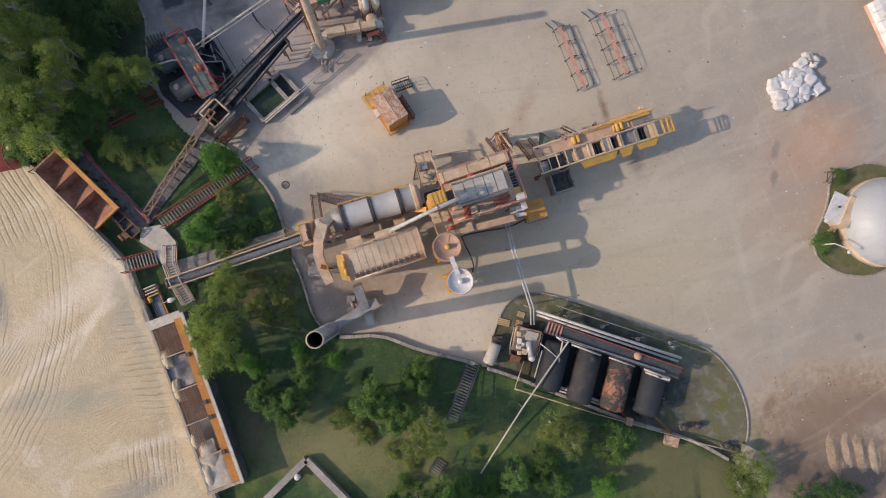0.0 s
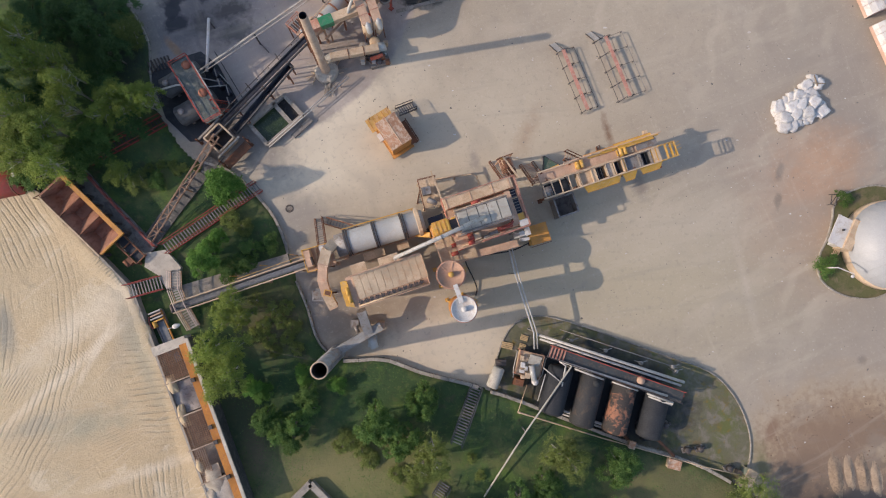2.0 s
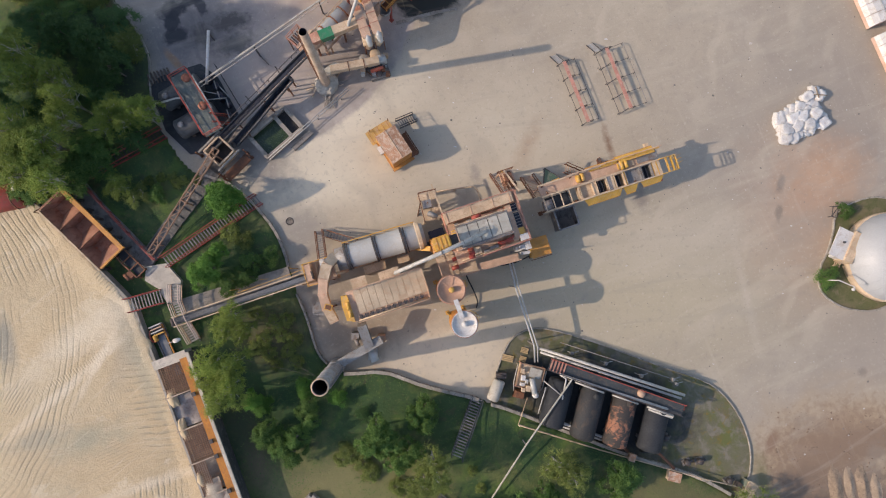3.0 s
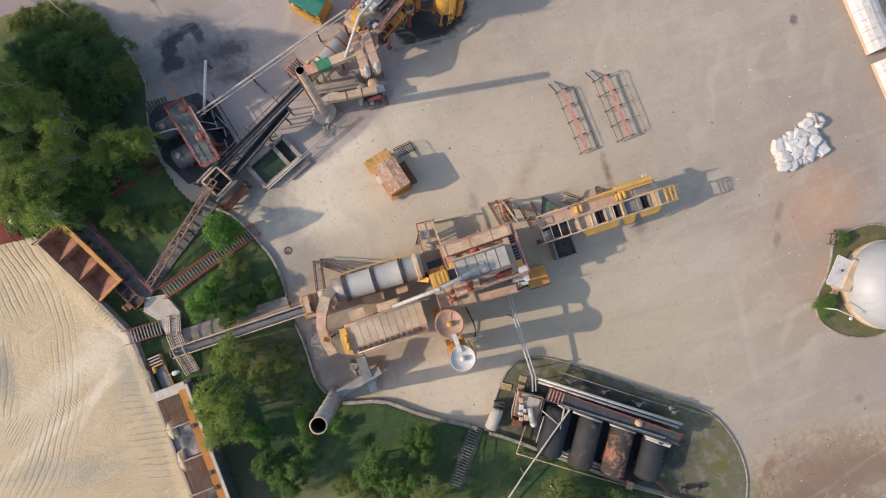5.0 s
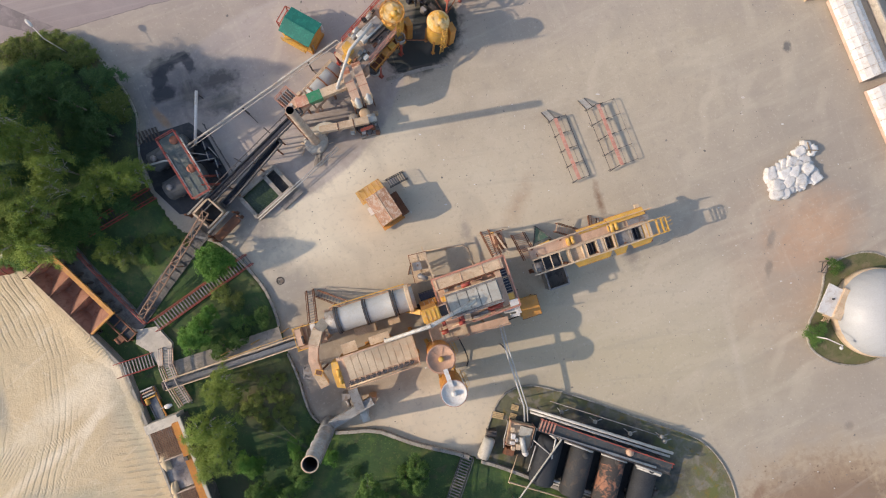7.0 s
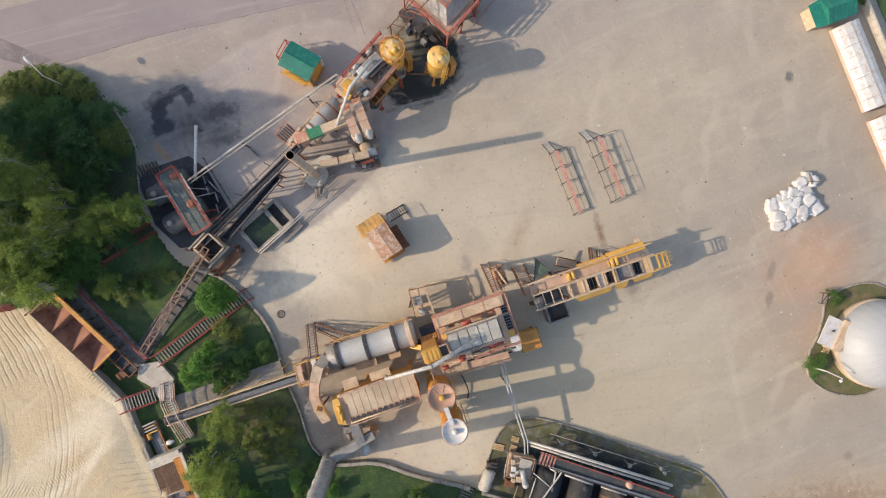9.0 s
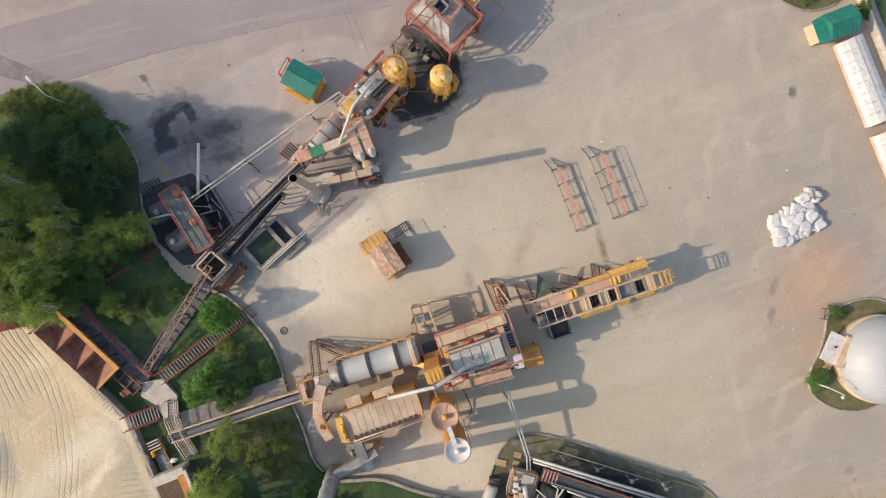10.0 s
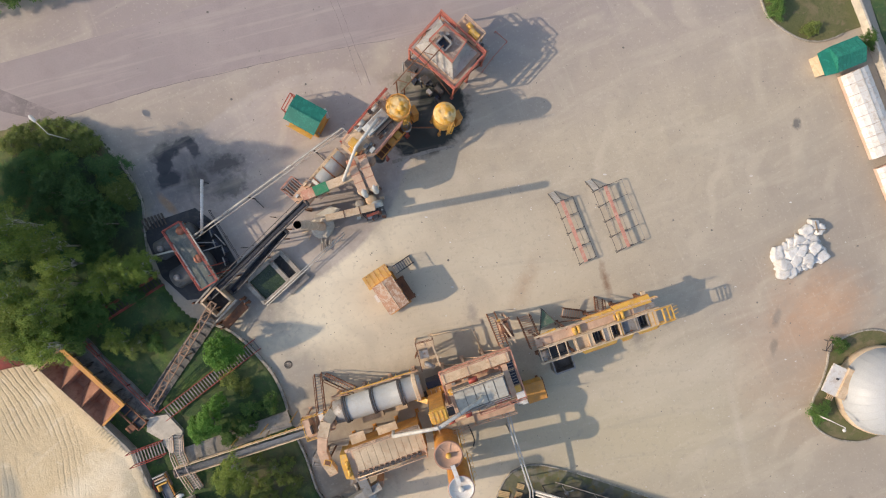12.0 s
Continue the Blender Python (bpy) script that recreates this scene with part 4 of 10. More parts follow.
def conveyor(name, label, a, b, width, depth, m_frame, m_belt, supports=(0.3, 0.7), lattice=1.2, group="", belt=True, m_leg=None):
    """Belt conveyor from a to b: two lattice sides, troughed belt, head and tail drums, trestles."""
    a, b = Vector(a), Vector(b)
    base = Vector((a.x, a.y, gz(a.x, a.y)))
    t = thing(name, label, "conveyor", at=base, group=group, world=True)
    d = (b - a).normalized()
    side = Vector((-d.y, d.x, 0)).normalized()
    dn = side.cross(d).normalized()
    dn = -dn if dn.z > 0 else dn
    n = max(3, round((b - a).length / lattice))
    for s in (-1, 1):
        bm = B()
        o = side * s * width / 2
        g = 0.09 if belt else 0.065
        beam(bm, a + o, b + o, g, g)
        beam(bm, a + o + dn * depth, b + o + dn * depth, g, g)
        for k in range(n):
            p, q = a.lerp(b, k / n) + o, a.lerp(b, (k + 1) / n) + o
            beam(bm, p, p + dn * depth, 0.06, 0.06)
            beam(bm, p + (dn * depth if k % 2 else dn * 0), q + (dn * 0 if k % 2 else dn * depth), 0.05, 0.05)
        part("side_truss", bm, m_frame, t)
    for k in range(n + 1):
        p = a.lerp(b, k / n)
        for o in (dn * depth, dn * 0) if not belt else (dn * depth,):
            bm = B()
            beam(bm, p - side * width / 2 + o, p + side * width / 2 + o, 0.06, 0.06)
            part("cross_member", bm, m_frame, t)
        if not belt and k < n:
            bm = B()
            e = 1 if k % 2 else -1
            beam(bm, p - side * e * width / 2, a.lerp(b, (k + 1) / n) + side * e * width / 2, 0.05, 0.05)
            part("diagonal", bm, m_frame, t)
    if belt:
        bm = B()
        h = width * 0.36
        prof = [(-h, 0.07), (-h * 0.55, -0.04), (h * 0.55, -0.04), (h, 0.07)]
        rows = [[bm.verts.new(p + side * x - dn * z) for x, z in prof] for p in (a, b)]
        for k in range(3):
            bm.faces.new((rows[0][k], rows[0][k + 1], rows[1][k + 1], rows[1][k]))
        bmesh.ops.solidify(bm, geom=bm.faces[:], thickness=0.03)
        part("belt", bm, m_belt, t)
        for p in (a, b):
            bm = B()
            pipe(bm, [p - side * width * 0.42, p + side * width * 0.42], 0.17, 14)
            part("drum", bm, M_dark, t)
    for f in supports:
        p = a.lerp(b, f) + dn * depth
        for s in (-1, 1):
            q = p + side * s * width * 0.5
            g = gz(q.x, q.y)
            if q.z - g > 0.3:
                bm = B()
                beam(bm, (q.x, q.y, g - 0.05), q, 0.12, 0.12)
                part("leg", bm, m_leg or m_frame, t)
    return t


P = 16.7  # bearing of the large plant's axis

# ---- dryer drum ----
t = thing("dryer_drum", "grey steel rotary dryer drum with dark riding rings", "drum", at=(-3.3, 7.2, 0), rz=P)
L = 8.9
X = Matrix.Translation((-L / 2, 0, 3.5)) @ Matrix.Rotation(radians(90), 4, "Y")
bm = B()
lathe(bm, [(0, 0), (1.12, 0.02), (1.14, 1.1)], 40, X)
part("rear_section", bm, M_grey, t, "dull grey rear section")
bm = B()
lathe(bm, [(1.2, 1.1), (1.2, 4.0), (1.21, 4.02), (1.2, 4.05), (1.2, 6.7), (1.22, 6.72), (1.2, 6.75), (1.2, 8.3), (1.12, 8.9), (0, 8.9)], 40, X)
part("shell", bm, M_drum, t)
for x, w, r in ((1.05, 0.22, 1.36), (3.9, 0.2, 1.33), (6.75, 0.22, 1.36)):
    bm = B()
    lathe(bm, [(1.18, x - w / 2), (r, x - w / 2), (r, x + w / 2), (1.18, x + w / 2)], 40, X, False)
    lathe(bm, [(1.18, x + w), (r - 0.06, x + w), (r - 0.06, x + w * 1.5), (1.18, x + w * 1.5)], 40, X, False)
    part("riding_ring", bm, M_dark, t)
bm = B()
lathe(bm, [(1.18, 8.15), (1.42, 8.2), (1.42, 8.55), (1.18, 8.6)], 40, X, False)
part("end_hood", bm, M_tan, t, "dusty cream end hood")
for x in (-3.3, 2.4):
    bm = B()
    box(bm, (x, 0, 2.05), (0.5, 2.4, 0.3))
    for s in (-1, 1):
        box(bm, (x, s * 0.8, 2.35), (0.4, 0.35, 0.5))
    part("saddle", bm, M_dusty, t)
for s in (-1, 1):
    bm = B()
    beam(bm, (-L / 2 - 0.3, s * 1.15, 1.75), (L / 2, s * 1.15, 1.75), 0.2, 0.3)
    part("frame_beam", bm, M_dusty, t)
legs(t, [(x, s * 1.15) for x in (-4.2, -1.4, 1.4, 4.0) for s in (-1, 1)], 1.8, M_dusty)
bm = B()
beam(bm, (-3.6, 1.5, 3.0), (3.8, 1.5, 3.0), 0.1, 0.1)
for k in range(6):
    beam(bm, (-3.6 + k * 1.45, 1.5, 1.8), (-3.6 + k * 1.45, 1.5, 3.0), 0.08, 0.08)
part("handrail", bm, M_yellow, t)
bm = B()
box(bm, (-1.2, -1.75, 2.0), (2.2, 0.8, 1.0))
box(bm, (1.8, -1.75, 1.9), (1.2, 0.7, 0.8))
part("casing", bm, M_tan, t, "dusty burner casing beside the drum")

# ---- feed head at the drum's west end ----
t = thing("feed_stage", "dusty red feed platform with chute and drive at the drum's inlet", "platform", at=(-9.2, 4.8, 0), rz=P)
bm = B()
box(bm, (0, 0, 3.2), (2.8, 2.2, 0.12))
part("deck", bm, M_dusty, t)
legs(t, [(x, y) for x in (-1.2, 1.2) for y in (-0.9, 0.9)], 3.15, M_dusty)
bm = B()
box(bm, (-1.0, 0.15, 3.75), (0.75, 2.0, 1.0), taper=0.8)
part("hood", bm, M_dusty, t)
bm = B()
box(bm, (0.5, 0.5, 3.6), (0.5, 1.3, 0.6))
pipe(bm, [(0.2, -0.3, 3.6), (0.2, -0.3, 4.0)], 0.3, 16)
part("drive_unit", bm, M_white, t, "pale drive unit")
for k in range(3):
    bm = B()
    beam(bm, (-0.4 + k * 0.45, -1.0, 3.4), (-0.2 + k * 0.45, 1.1, 3.5), 0.12, 0.25)
    part("brace", bm, M_tan, t)
bm = B()
rails(bm, [(-1.4, 1.1, 3.25), (1.4, 1.1, 3.25)])
rails(bm, [(-1.4, -1.1, 3.25), (-1.4, 1.1, 3.25)])
rails(bm, [(-1.4, -1.1, 3.25), (0.2, -1.1, 3.25)])
part("guard_rail", bm, M_yellow, t)
stair("access_stair", "rusty steel stair up to the feed platform", (-9.84, 8.99, 0), (-8.97, 6.11, 3.2), 0.75, 12, M_rust, M_grey)
stair("access_stair", "rusty steel stair up beside the drum", (-9.08, 8.70, 0), (-5.80, 7.66, 1.8), 0.7, 10, M_rust, M_grey)

# ---- exhaust duct from the drum to the filter ----
t = thing("exhaust_duct", "dusty pink-brown square exhaust duct bending to the filter", "duct", at=(-8.7, 3.2, 0), world=True)
pts = [Vector((-7.79, 6.10, 4.2)), Vector((-8.35, 5.31, 4.8)), Vector((-8.63, 4.00, 5)), Vector((-8.71, 2.60, 4.7)), Vector((-8.40, 1.29, 4.2)), Vector((-7.82, 0.06, 3.6))]
for k, (a, b) in enumerate(zip(pts, pts[1:])):
    bm = B()
    beam(bm, a - (b - a) * 0.08, b + (b - a) * 0.08, 1.0 if k < 2 else 0.88, 0.85)
    part("duct_section", bm, M_tan if k in (0, 1, 4) else M_dusty, t)
    bm = B()
    d = (b - a).normalized() * 0.05
    beam(bm, b - d, b + d, 1.04 if k < 2 else 0.93, 0.9)
    part("flange", bm, M_dusty, t)
bm = B()
q = Vector((-8.21, 1.36, 4.75))
box(bm, (0, 0, 0), (0.75, 0.6, 0.12), Matrix.Translation(q) @ pose(0, 0, 0, 0, 0, -15))
part("hatch_frame", bm, M_yellow, t, "yellow hatch frame")
bm = B()
box(bm, (0, 0, 0.07), (0.55, 0.4, 0.05), Matrix.Translation(q) @ pose(0, 0, 0, 0, 0, -15))
part("hatch_plate", bm, M_rust, t)
bm = B()
for p, q in ((pts[2], pts[2]), (pts[4], pts[4])):
    beam(bm, (p.x - 0.4, p.y, 0), (p.x - 0.2, p.y, p.z - 0.3), 0.14, 0.14)
    beam(bm, (p.x + 0.4, p.y, 0), (p.x + 0.2, p.y, p.z - 0.3), 0.14, 0.14)
part("trestle", bm, M_rust, t)
bm = B()
box(bm, (0, 0, 0), (1.5, 1.1, 0.1), Matrix.Translation(Vector((-9.13, 1.12, 2.6))) @ pose(0, 0, 0, 0, 0, -20))
c = Vector((-9.13, 1.12, 2.6))
for dx, dy in ((-0.6, -0.4), (0.6, -0.4), (-0.6, 0.4), (0.6, 0.4)):
    beam(bm, (c.x + dx, c.y + dy, 0), (c.x + dx, c.y + dy, 2.6), 0.1, 0.1)
rails(bm, [c + Vector((-0.7, 0.4, 0)), c + Vector((-0.7, -0.5, 0)), c + Vector((0.5, -0.6, 0))])
part("service_platform", bm, M_grey, t, "grey service platform")

# ---- bag filter ----
FX, FY = -2.4, 2.6
t = thing("bag_filter", "dusty beige bag filter house with panelled roof and orange end", "filter", at=(FX, FY, 0), rz=18.5)
bm = B()
box(bm, (0, 0, 3.9), (7.3, 2.8, 3.0))
part("casing", bm, M_orange, t, "orange filter casing streaked with dust")
for k in range(3):
    bm = B()
    box(bm, (-2.4 + 2.4 * k, 0, 1.75), (2.2, 2.4, 1.3))
    for v in bm.verts:
        if v.co.z < 1.5:
            v.co.x = (-2.4 + 2.4 * k) + (v.co.x + 2.4 - 2.4 * k) * 0.25
            v.co.y *= 0.25
    part("dust_hopper", bm, M_orange, t)
bm = B()
box(bm, (-0.1, 0, 5.45), (7.5, 3.0, 0.12))
part("roof", bm, M_dusty, t)
for k in range(10):
    bm = B()
    box(bm, (-2.8 + 0.69 * k, 0.28, 5.6), (0.66, 2.3, 0.14))
    part("roof_panel", bm, M_filter, t)
for k in range(12):
    bm = B()
    x = -3.1 + 0.55 * k
    pipe(bm, [(x, -1.22, 5.5), (x, -1.22, 5.75)], 0.14, 10)
    beam(bm, (x - 0.1, -0.95, 5.62), (x - 0.1, -1.35, 5.62), 0.09, 0.1)
    beam(bm, (x - 0.22, -1.12, 5.72), (x + 0.2, -1.12, 5.72), 0.1, 0.1)
    part("pulse_valve", bm, M_dark, t)
bm = B()
pipe(bm, [(-3.4, -1.45, 5.55), (3.5, -1.45, 5.55)], 0.09, 10)
part("air_header", bm, M_tan, t)
bm = B()
prism(bm, [(-4.5, -1.1), (-3.75, -1.45), (-3.75, 1.2), (-4.35, 1.3), (-4.5, 0.4)], 3.4, 5.75)
part("inlet_box", bm, M_yellow, t, "yellow inlet box")
for y in (-0.5, 0.25):
    bm = B()
    pipe(bm, [(-4.0, y - 0.4, 5.9), (-3.9, y + 0.3, 5.95)], 0.16, 10)
    part("actuator", bm, M_yellow, t)
bm = B()
rails(bm, [(-3.4, 1.5, 5.5), (3.6, 1.5, 5.5), (3.6, -1.5, 5.5)], 1.0)
rails(bm, [(-3.4, -1.62, 5.5), (3.6, -1.62, 5.5)], 0.45, mid=False)
part("guard_rail", bm, M_dusty, t)
bm = B()
box(bm, (-2.4, 2.0, 4.6), (1.5, 1.0, 0.12))
box(bm, (0.6, 1.9, 4.6), (2.0, 0.8, 0.12))
part("catwalk", bm, M_tan, t)
legs(t, [(x, y) for x in (-3.5, -1.2, 1.2, 3.5) for y in (-1.25, 1.25)], 2.6, M_orange)

M_ash = mat("ash_grey_steel", (0.34, 0.335, 0.315), (0.24, 0.2, 0.17), 0.65, big=0.6)
# ---- chimney of the large plant, with fan and elbow ----
CX, CY = -7.8, -4.8
t = thing("chimney", "tall pale grey steel chimney with bolted flanges, open top", "chimney", at=(CX, CY, 0))
ZT = 12.2
bm = B()
lathe(bm, [(0.8, 0.0), (0.78, 2.0), (0.68, 2.6), (0.68, ZT), (0.62, ZT)], 32)
part("flue", bm, M_ash, t)
bm = B()
lathe(bm, [(0.62, ZT - 0.02), (0.62, 3.0), (0, 3.0)], 32)
part("lining", bm, M_dark, t, "dark flue lining")
for z in (0.3, 3.2, 5.4, 7.6, 9.8, ZT - 0.06):
    bm = B()
    lathe(bm, [(0.66, z), (0.75, z), (0.75, z + 0.1), (0.66, z + 0.1)], 32)
    part("flange", bm, M_ash if z < 12 else M_tan, t)
bm = B()
for s in (-1, 1):
    beam(bm, (0.78, s * 0.2, 2.5), (0.78, s * 0.2, ZT - 0.5), 0.05, 0.05)
for k in range(28):
    beam(bm, (0.78, -0.2, 2.6 + 0.33 * k), (0.78, 0.2, 2.6 + 0.33 * k), 0.04, 0.04)
part("ladder", bm, M_grey, t)
t = thing("exhaust_fan", "grey exhaust fan with motor and duct to the chimney", "fan", at=(-4.9, -2.7, 0), world=True)
bm = B()
beam(bm, (CX + 0.4, CY + 0.4, 2.2), (-3.23, -1.97, 2.2), 0.85, 0.8)
part("duct", bm, M_ash, t)
bm = B()
a, b = Vector((-5.16, -0.38, 3.4)), Vector((-4.46, -2.64, 2.3))
beam(bm, a, b, 0.9, 0.8)
part("inlet_duct", bm, M_grey, t)
bm = B()
pipe(bm, [Vector((-4.43, -2.86, 1.2)), Vector((-3.91, -4.34, 1.2))], 0.42, 18)
box(bm, (-4.2, -3.7, 0.4), (0.9, 1.2, 0.8))
part("motor", bm, M_silver, t)
bm = B()
c = Vector((-5.95, -1.84, 0.8))
box(bm, c, (0.8, 0.8, 1.6))
pipe(bm, [c + Vector((0.1, -0.2, 0.9)), c + Vector((0.4, -0.9, 0.9))], 0.2, 12)
part("gearbox", bm, M_grey, t)
bm = B()
c = Vector((-3.29, -2.01, 1.1))
box(bm, c, (0.7, 0.7, 2.2))
part("plinth", bm, M_dusty, t)
# guy wires
for k, (a, b) in enumerate((((-8.62, -4.44, 9), (-17.29, -4.06, 1)), ((-8.62, -4.44, 9), (-13.95, -3.51, 1)))):
    bm = B()
    pipe(bm, [a, b], 0.012, 5)
    part("guy_wire", bm, M_dark, bpy.data.objects["chimney"])
bpy.data.objects["chimney"]
for o in bpy.data.objects["chimney"].children:
    if o.name.startswith("guy_wire"):
        o.data.transform(Matrix.Translation((-CX, -CY, 0)))

# ---- filler silos ----
for k, (x, y, top, r, cover, lbl) in enumerate(((3.38, 3.11, 8.1, 1.25, M_silotop, "tall filler silo with dusty flat cover and yellow steel frame"), (4.58, -0.02, 8.2, 1.15, M_white, "filler silo dusted white on its flat cover, orange shell"))):
    t = thing("filler_silo", lbl, "silo", at=(x, y, 0), group="filler silos", rz=20)
    bm = B()
    lathe(bm, [(0.25, 1.2), (r - 0.04, 3.0), (r - 0.04, top - 0.12)], 36)
    part("shell", bm, M_orange, t)
    bm = B()
    lathe(bm, [(r + 0.05, top - 0.14), (r + 0.05, top + 0.06), (r - 0.05, top + 0.06), (r - 0.06, top), (0, top + 0.02)], 36)
    part("cover", bm, cover, t)
    bm = B()
    lathe(bm, [(r + 0.06, top - 0.1), (r + 0.1, top - 0.1), (r + 0.1, top + 0.08), (r + 0.06, top + 0.08)], 36)
    part("rim_hoop", bm, M_rail, t)
    bm = B()
    lathe(bm, [(0.24, top + 0.02), (0.26, top + 0.3), (0.2, top + 0.42), (0, top + 0.44)], 20)
    part("vent_cap", bm, (M_yellow, M_white)[k], t, ("yellow vent cap", "white vent cap")[k])
    for a in range(3 if k == 0 else 0):
        bm = B()
        c, s = math.cos(a * math.pi / 3), math.sin(a * math.pi / 3)
        beam(bm, (0.4 * c, 0.4 * s, top + 0.04), ((r - 0.1) * c, (r - 0.1) * s, top + 0.04), 0.05, 0.05)
        part("cover_rib", bm, cover, t)
    legs(t, [(sx * r * 0.72, sy * r * 0.72) for sx in (-1, 1) for sy in (-1, 1)], 4.0, M_yellow)
    bm = B()
    for sx, sy in ((1, 0), (-1, 0), (0, 1), (0, -1)):
        q = r * 0.72
        a, b = ((sx * q, -q), (sx * q, q)) if sx else ((-q, sy * q), (q, sy * q))
        for z0, z1 in ((0.3, 1.9), (1.9, 3.4)):
            beam(bm, (*a, z0), (*b, z1), 0.08, 0.08)
            beam(bm, (*a, z1), (*b, z1), 0.08, 0.08)
    part("bracing", bm, M_yellow, t)
    bm = B()
    for s in (-1, 1):
        beam(bm, (r + 0.15, s * 0.2, 0.2), (r + 0.15, s * 0.2, top + 0.1), 0.05, 0.05)
    for j in range(int(top / 0.35)):
        beam(bm, (r + 0.15, -0.2, 0.4 + j * 0.35), (r + 0.15, 0.2, 0.4 + j * 0.35), 0.04, 0.04)
    for j in range(5):
        z = 1.8 + j * 1.1
        for a in range(6):
            p = [(r + 0.15 + 0.38 * math.sin(b * math.pi / 6), 0.38 * math.cos(b * math.pi / 6), z) for b in (a, a + 1)]
            beam(bm, p[0], p[1], 0.03, 0.05)
    part("cage_ladder", bm, M_yellow, t, "yellow caged ladder")
t = thing("transfer_chute", "white dusted flat chute between the filler silos", "chute", at=(4.0, 1.5, 7.7), world=True)
bm = B()
beam(bm, (3.75, 2.2, 8.25), (4.35, 0.55, 8.35), 0.42, 0.16)
part("trough", bm, M_white, t)

# ---- mixing tower ----
TX, TY = 7.0, 8.9
t = thing("mixing_tower", "tall dusty red and tan steel mixing tower with screen deck", "tower", at=(TX, TY, 0), rz=19.0)
bm = B()
box(bm, (0.2, 0, 4.4), (6.2, 3.4, 2.4))
part("hot_bin", bm, M_dusty, t)
for k in range(3):
    bm = B()
    box(bm, (-1.7 + 1.9 * k, 0, 2.6), (1.7, 2.6, 1.3))
    for v in bm.verts:
        if v.co.z < 2.2:
            v.co.x = (-1.7 + 1.9 * k) + (v.co.x + 1.7 - 1.9 * k) * 0.4
            v.co.y *= 0.4
    part("bin_hopper", bm, M_dusty, t)
bm = B()
box(bm, (-0.1, 0.15, 5.66), (7.3, 5.1, 0.12))
part("upper_deck", bm, M_dusty, t)
bm = B()
box(bm, (-0.25, 2.1, 6.05), (6.8, 1.1, 0.65))
part("cover_duct", bm, M_tan, t, "dusty pink cover along the deck")
for x in (-3.4, -1.0, 1.2, 2.9):
    bm = B()
    box(bm, (x, 2.1, 6.4), (0.07, 1.16, 0.06))
    part("cover_rib", bm, M_dusty, t)
bm = B()
box(bm, (-0.2, 1.58, 6.4), (6.6, 0.1, 0.12))
part("cover_edge", bm, M_rust, t)
M_sheet = mat("dusty_sheet", (0.50, 0.475, 0.405), (0.37, 0.32, 0.26), 0.65, big=0.6)
S = Matrix.Translation((-0.55, -0.05, 7.8)) @ Matrix.Rotation(radians(-0.5), 4, "Z")
bm = B()
box(bm, (0, 0, -1.0), (5.0, 1.95, 2.1), S)
part("screen_casing", bm, M_grey, t)
for k in range(5):
    bm = B()
    box(bm, (-1.98 + 0.98 * k, 0, 0.12), (0.9, 1.8, 0.1), S)
    part("screen_panel", bm, M_sheet, t)
for s in (-1, 1):
    bm = B()
    beam(bm, S @ Vector((-2.5, s * 1.0, 0.16)), S @ Vector((2.5, s * 1.0, 0.16)), 0.1, 0.16)
    part("screen_rail", bm, M_grey, t)
    bm = B()
    rails(bm, [S @ Vector((-2.6, s * 1.15, -0.6)), S @ Vector((2.6, s * 1.15, -0.6))], 0.9, 0.03)
    part("guard_rail", bm, M_tan if s > 0 else M_grey, t)
for x, y, z, sx, sy, sz in ((1.3, -1.75, 6.0, 1.3, 0.35, 0.45), (-2.2, -1.55, 6.0, 0.5, 0.8, 0.5), (-2.3, -2.1, 5.9, 0.6, 0.35, 0.4), (-0.85, 1.3, 7.1, 0.9, 0.4, 0.45)):
    bm = B()
    box(bm, (x, y, z), (sx, sy, sz))
    pipe(bm, [(x - sx * 0.5, y, z + sz * 0.3), (x + sx * 0.5, y, z + sz * 0.3)], sz * 0.45, 12)
    part("motor", bm, M_red, t, "red electric motor")
bm = B()
rails(bm, [(-3.6, 2.66, 5.72), (3.5, 2.66, 5.72), (3.5, -2.3, 5.72), (-1.2, -2.3, 5.72)], 1.0, 0.035)
part("guard_rail", bm, M_rail, t)
bm = B()
for a, b in (((-3.75, 2.72), (3.55, 2.72)), ((3.55, 2.72), (3.55, -2.36)), ((3.55, -2.36), (-1.2, -2.36)), ((-3.75, 2.72), (-3.75, -1.0))):
    beam(bm, (*a, 5.66), (*b, 5.66), 0.12, 0.3)
part("edge_channel", bm, M_rail, t, "dusty pink edge channel")
# uncut deck: a dark plate gives the shaded look of a stair well
bm = B()
box(bm, (3.05, 0.3, 5.74), (0.6, 2.4, 0.05))
part("stair_well", bm, M_pit, t, "dark plate painted as the stair well's shade")
for k in range(8):
    bm = B()
    box(bm, (3.05, 1.3 - 0.28 * k, 5.80), (0.5, 0.07, 0.03))
    part("stair_tread", bm, M_grey, t)
for x, y, sx, sy in ((-1.4, 1.3, 0.5, 0.16), (0.5, 1.3, 0.9, 0.14), (1.7, 1.3, 0.4, 0.2), (0.0, 1.35, 0.3, 0.2), (2.3, 1.35, 0.5, 0.15), (-2.7, 1.3, 0.4, 0.3), (2.5, -1.2, 0.35, 0.3), (-0.7, -2.0, 0.7, 0.25), (0.9, -2.1, 0.5, 0.2)):
    bm = B()
    box(bm, (x, y, 5.9), (sx, sy, 0.35), pose(0, 0, 0, 0, 0, 0))
    bmesh.ops.bevel(bm, geom=bm.edges[:], offset=0.03, segments=1, affect="EDGES")
    part("deck_fitting", bm, M_grey if x < 0 else M_rail, t)
bm = B()
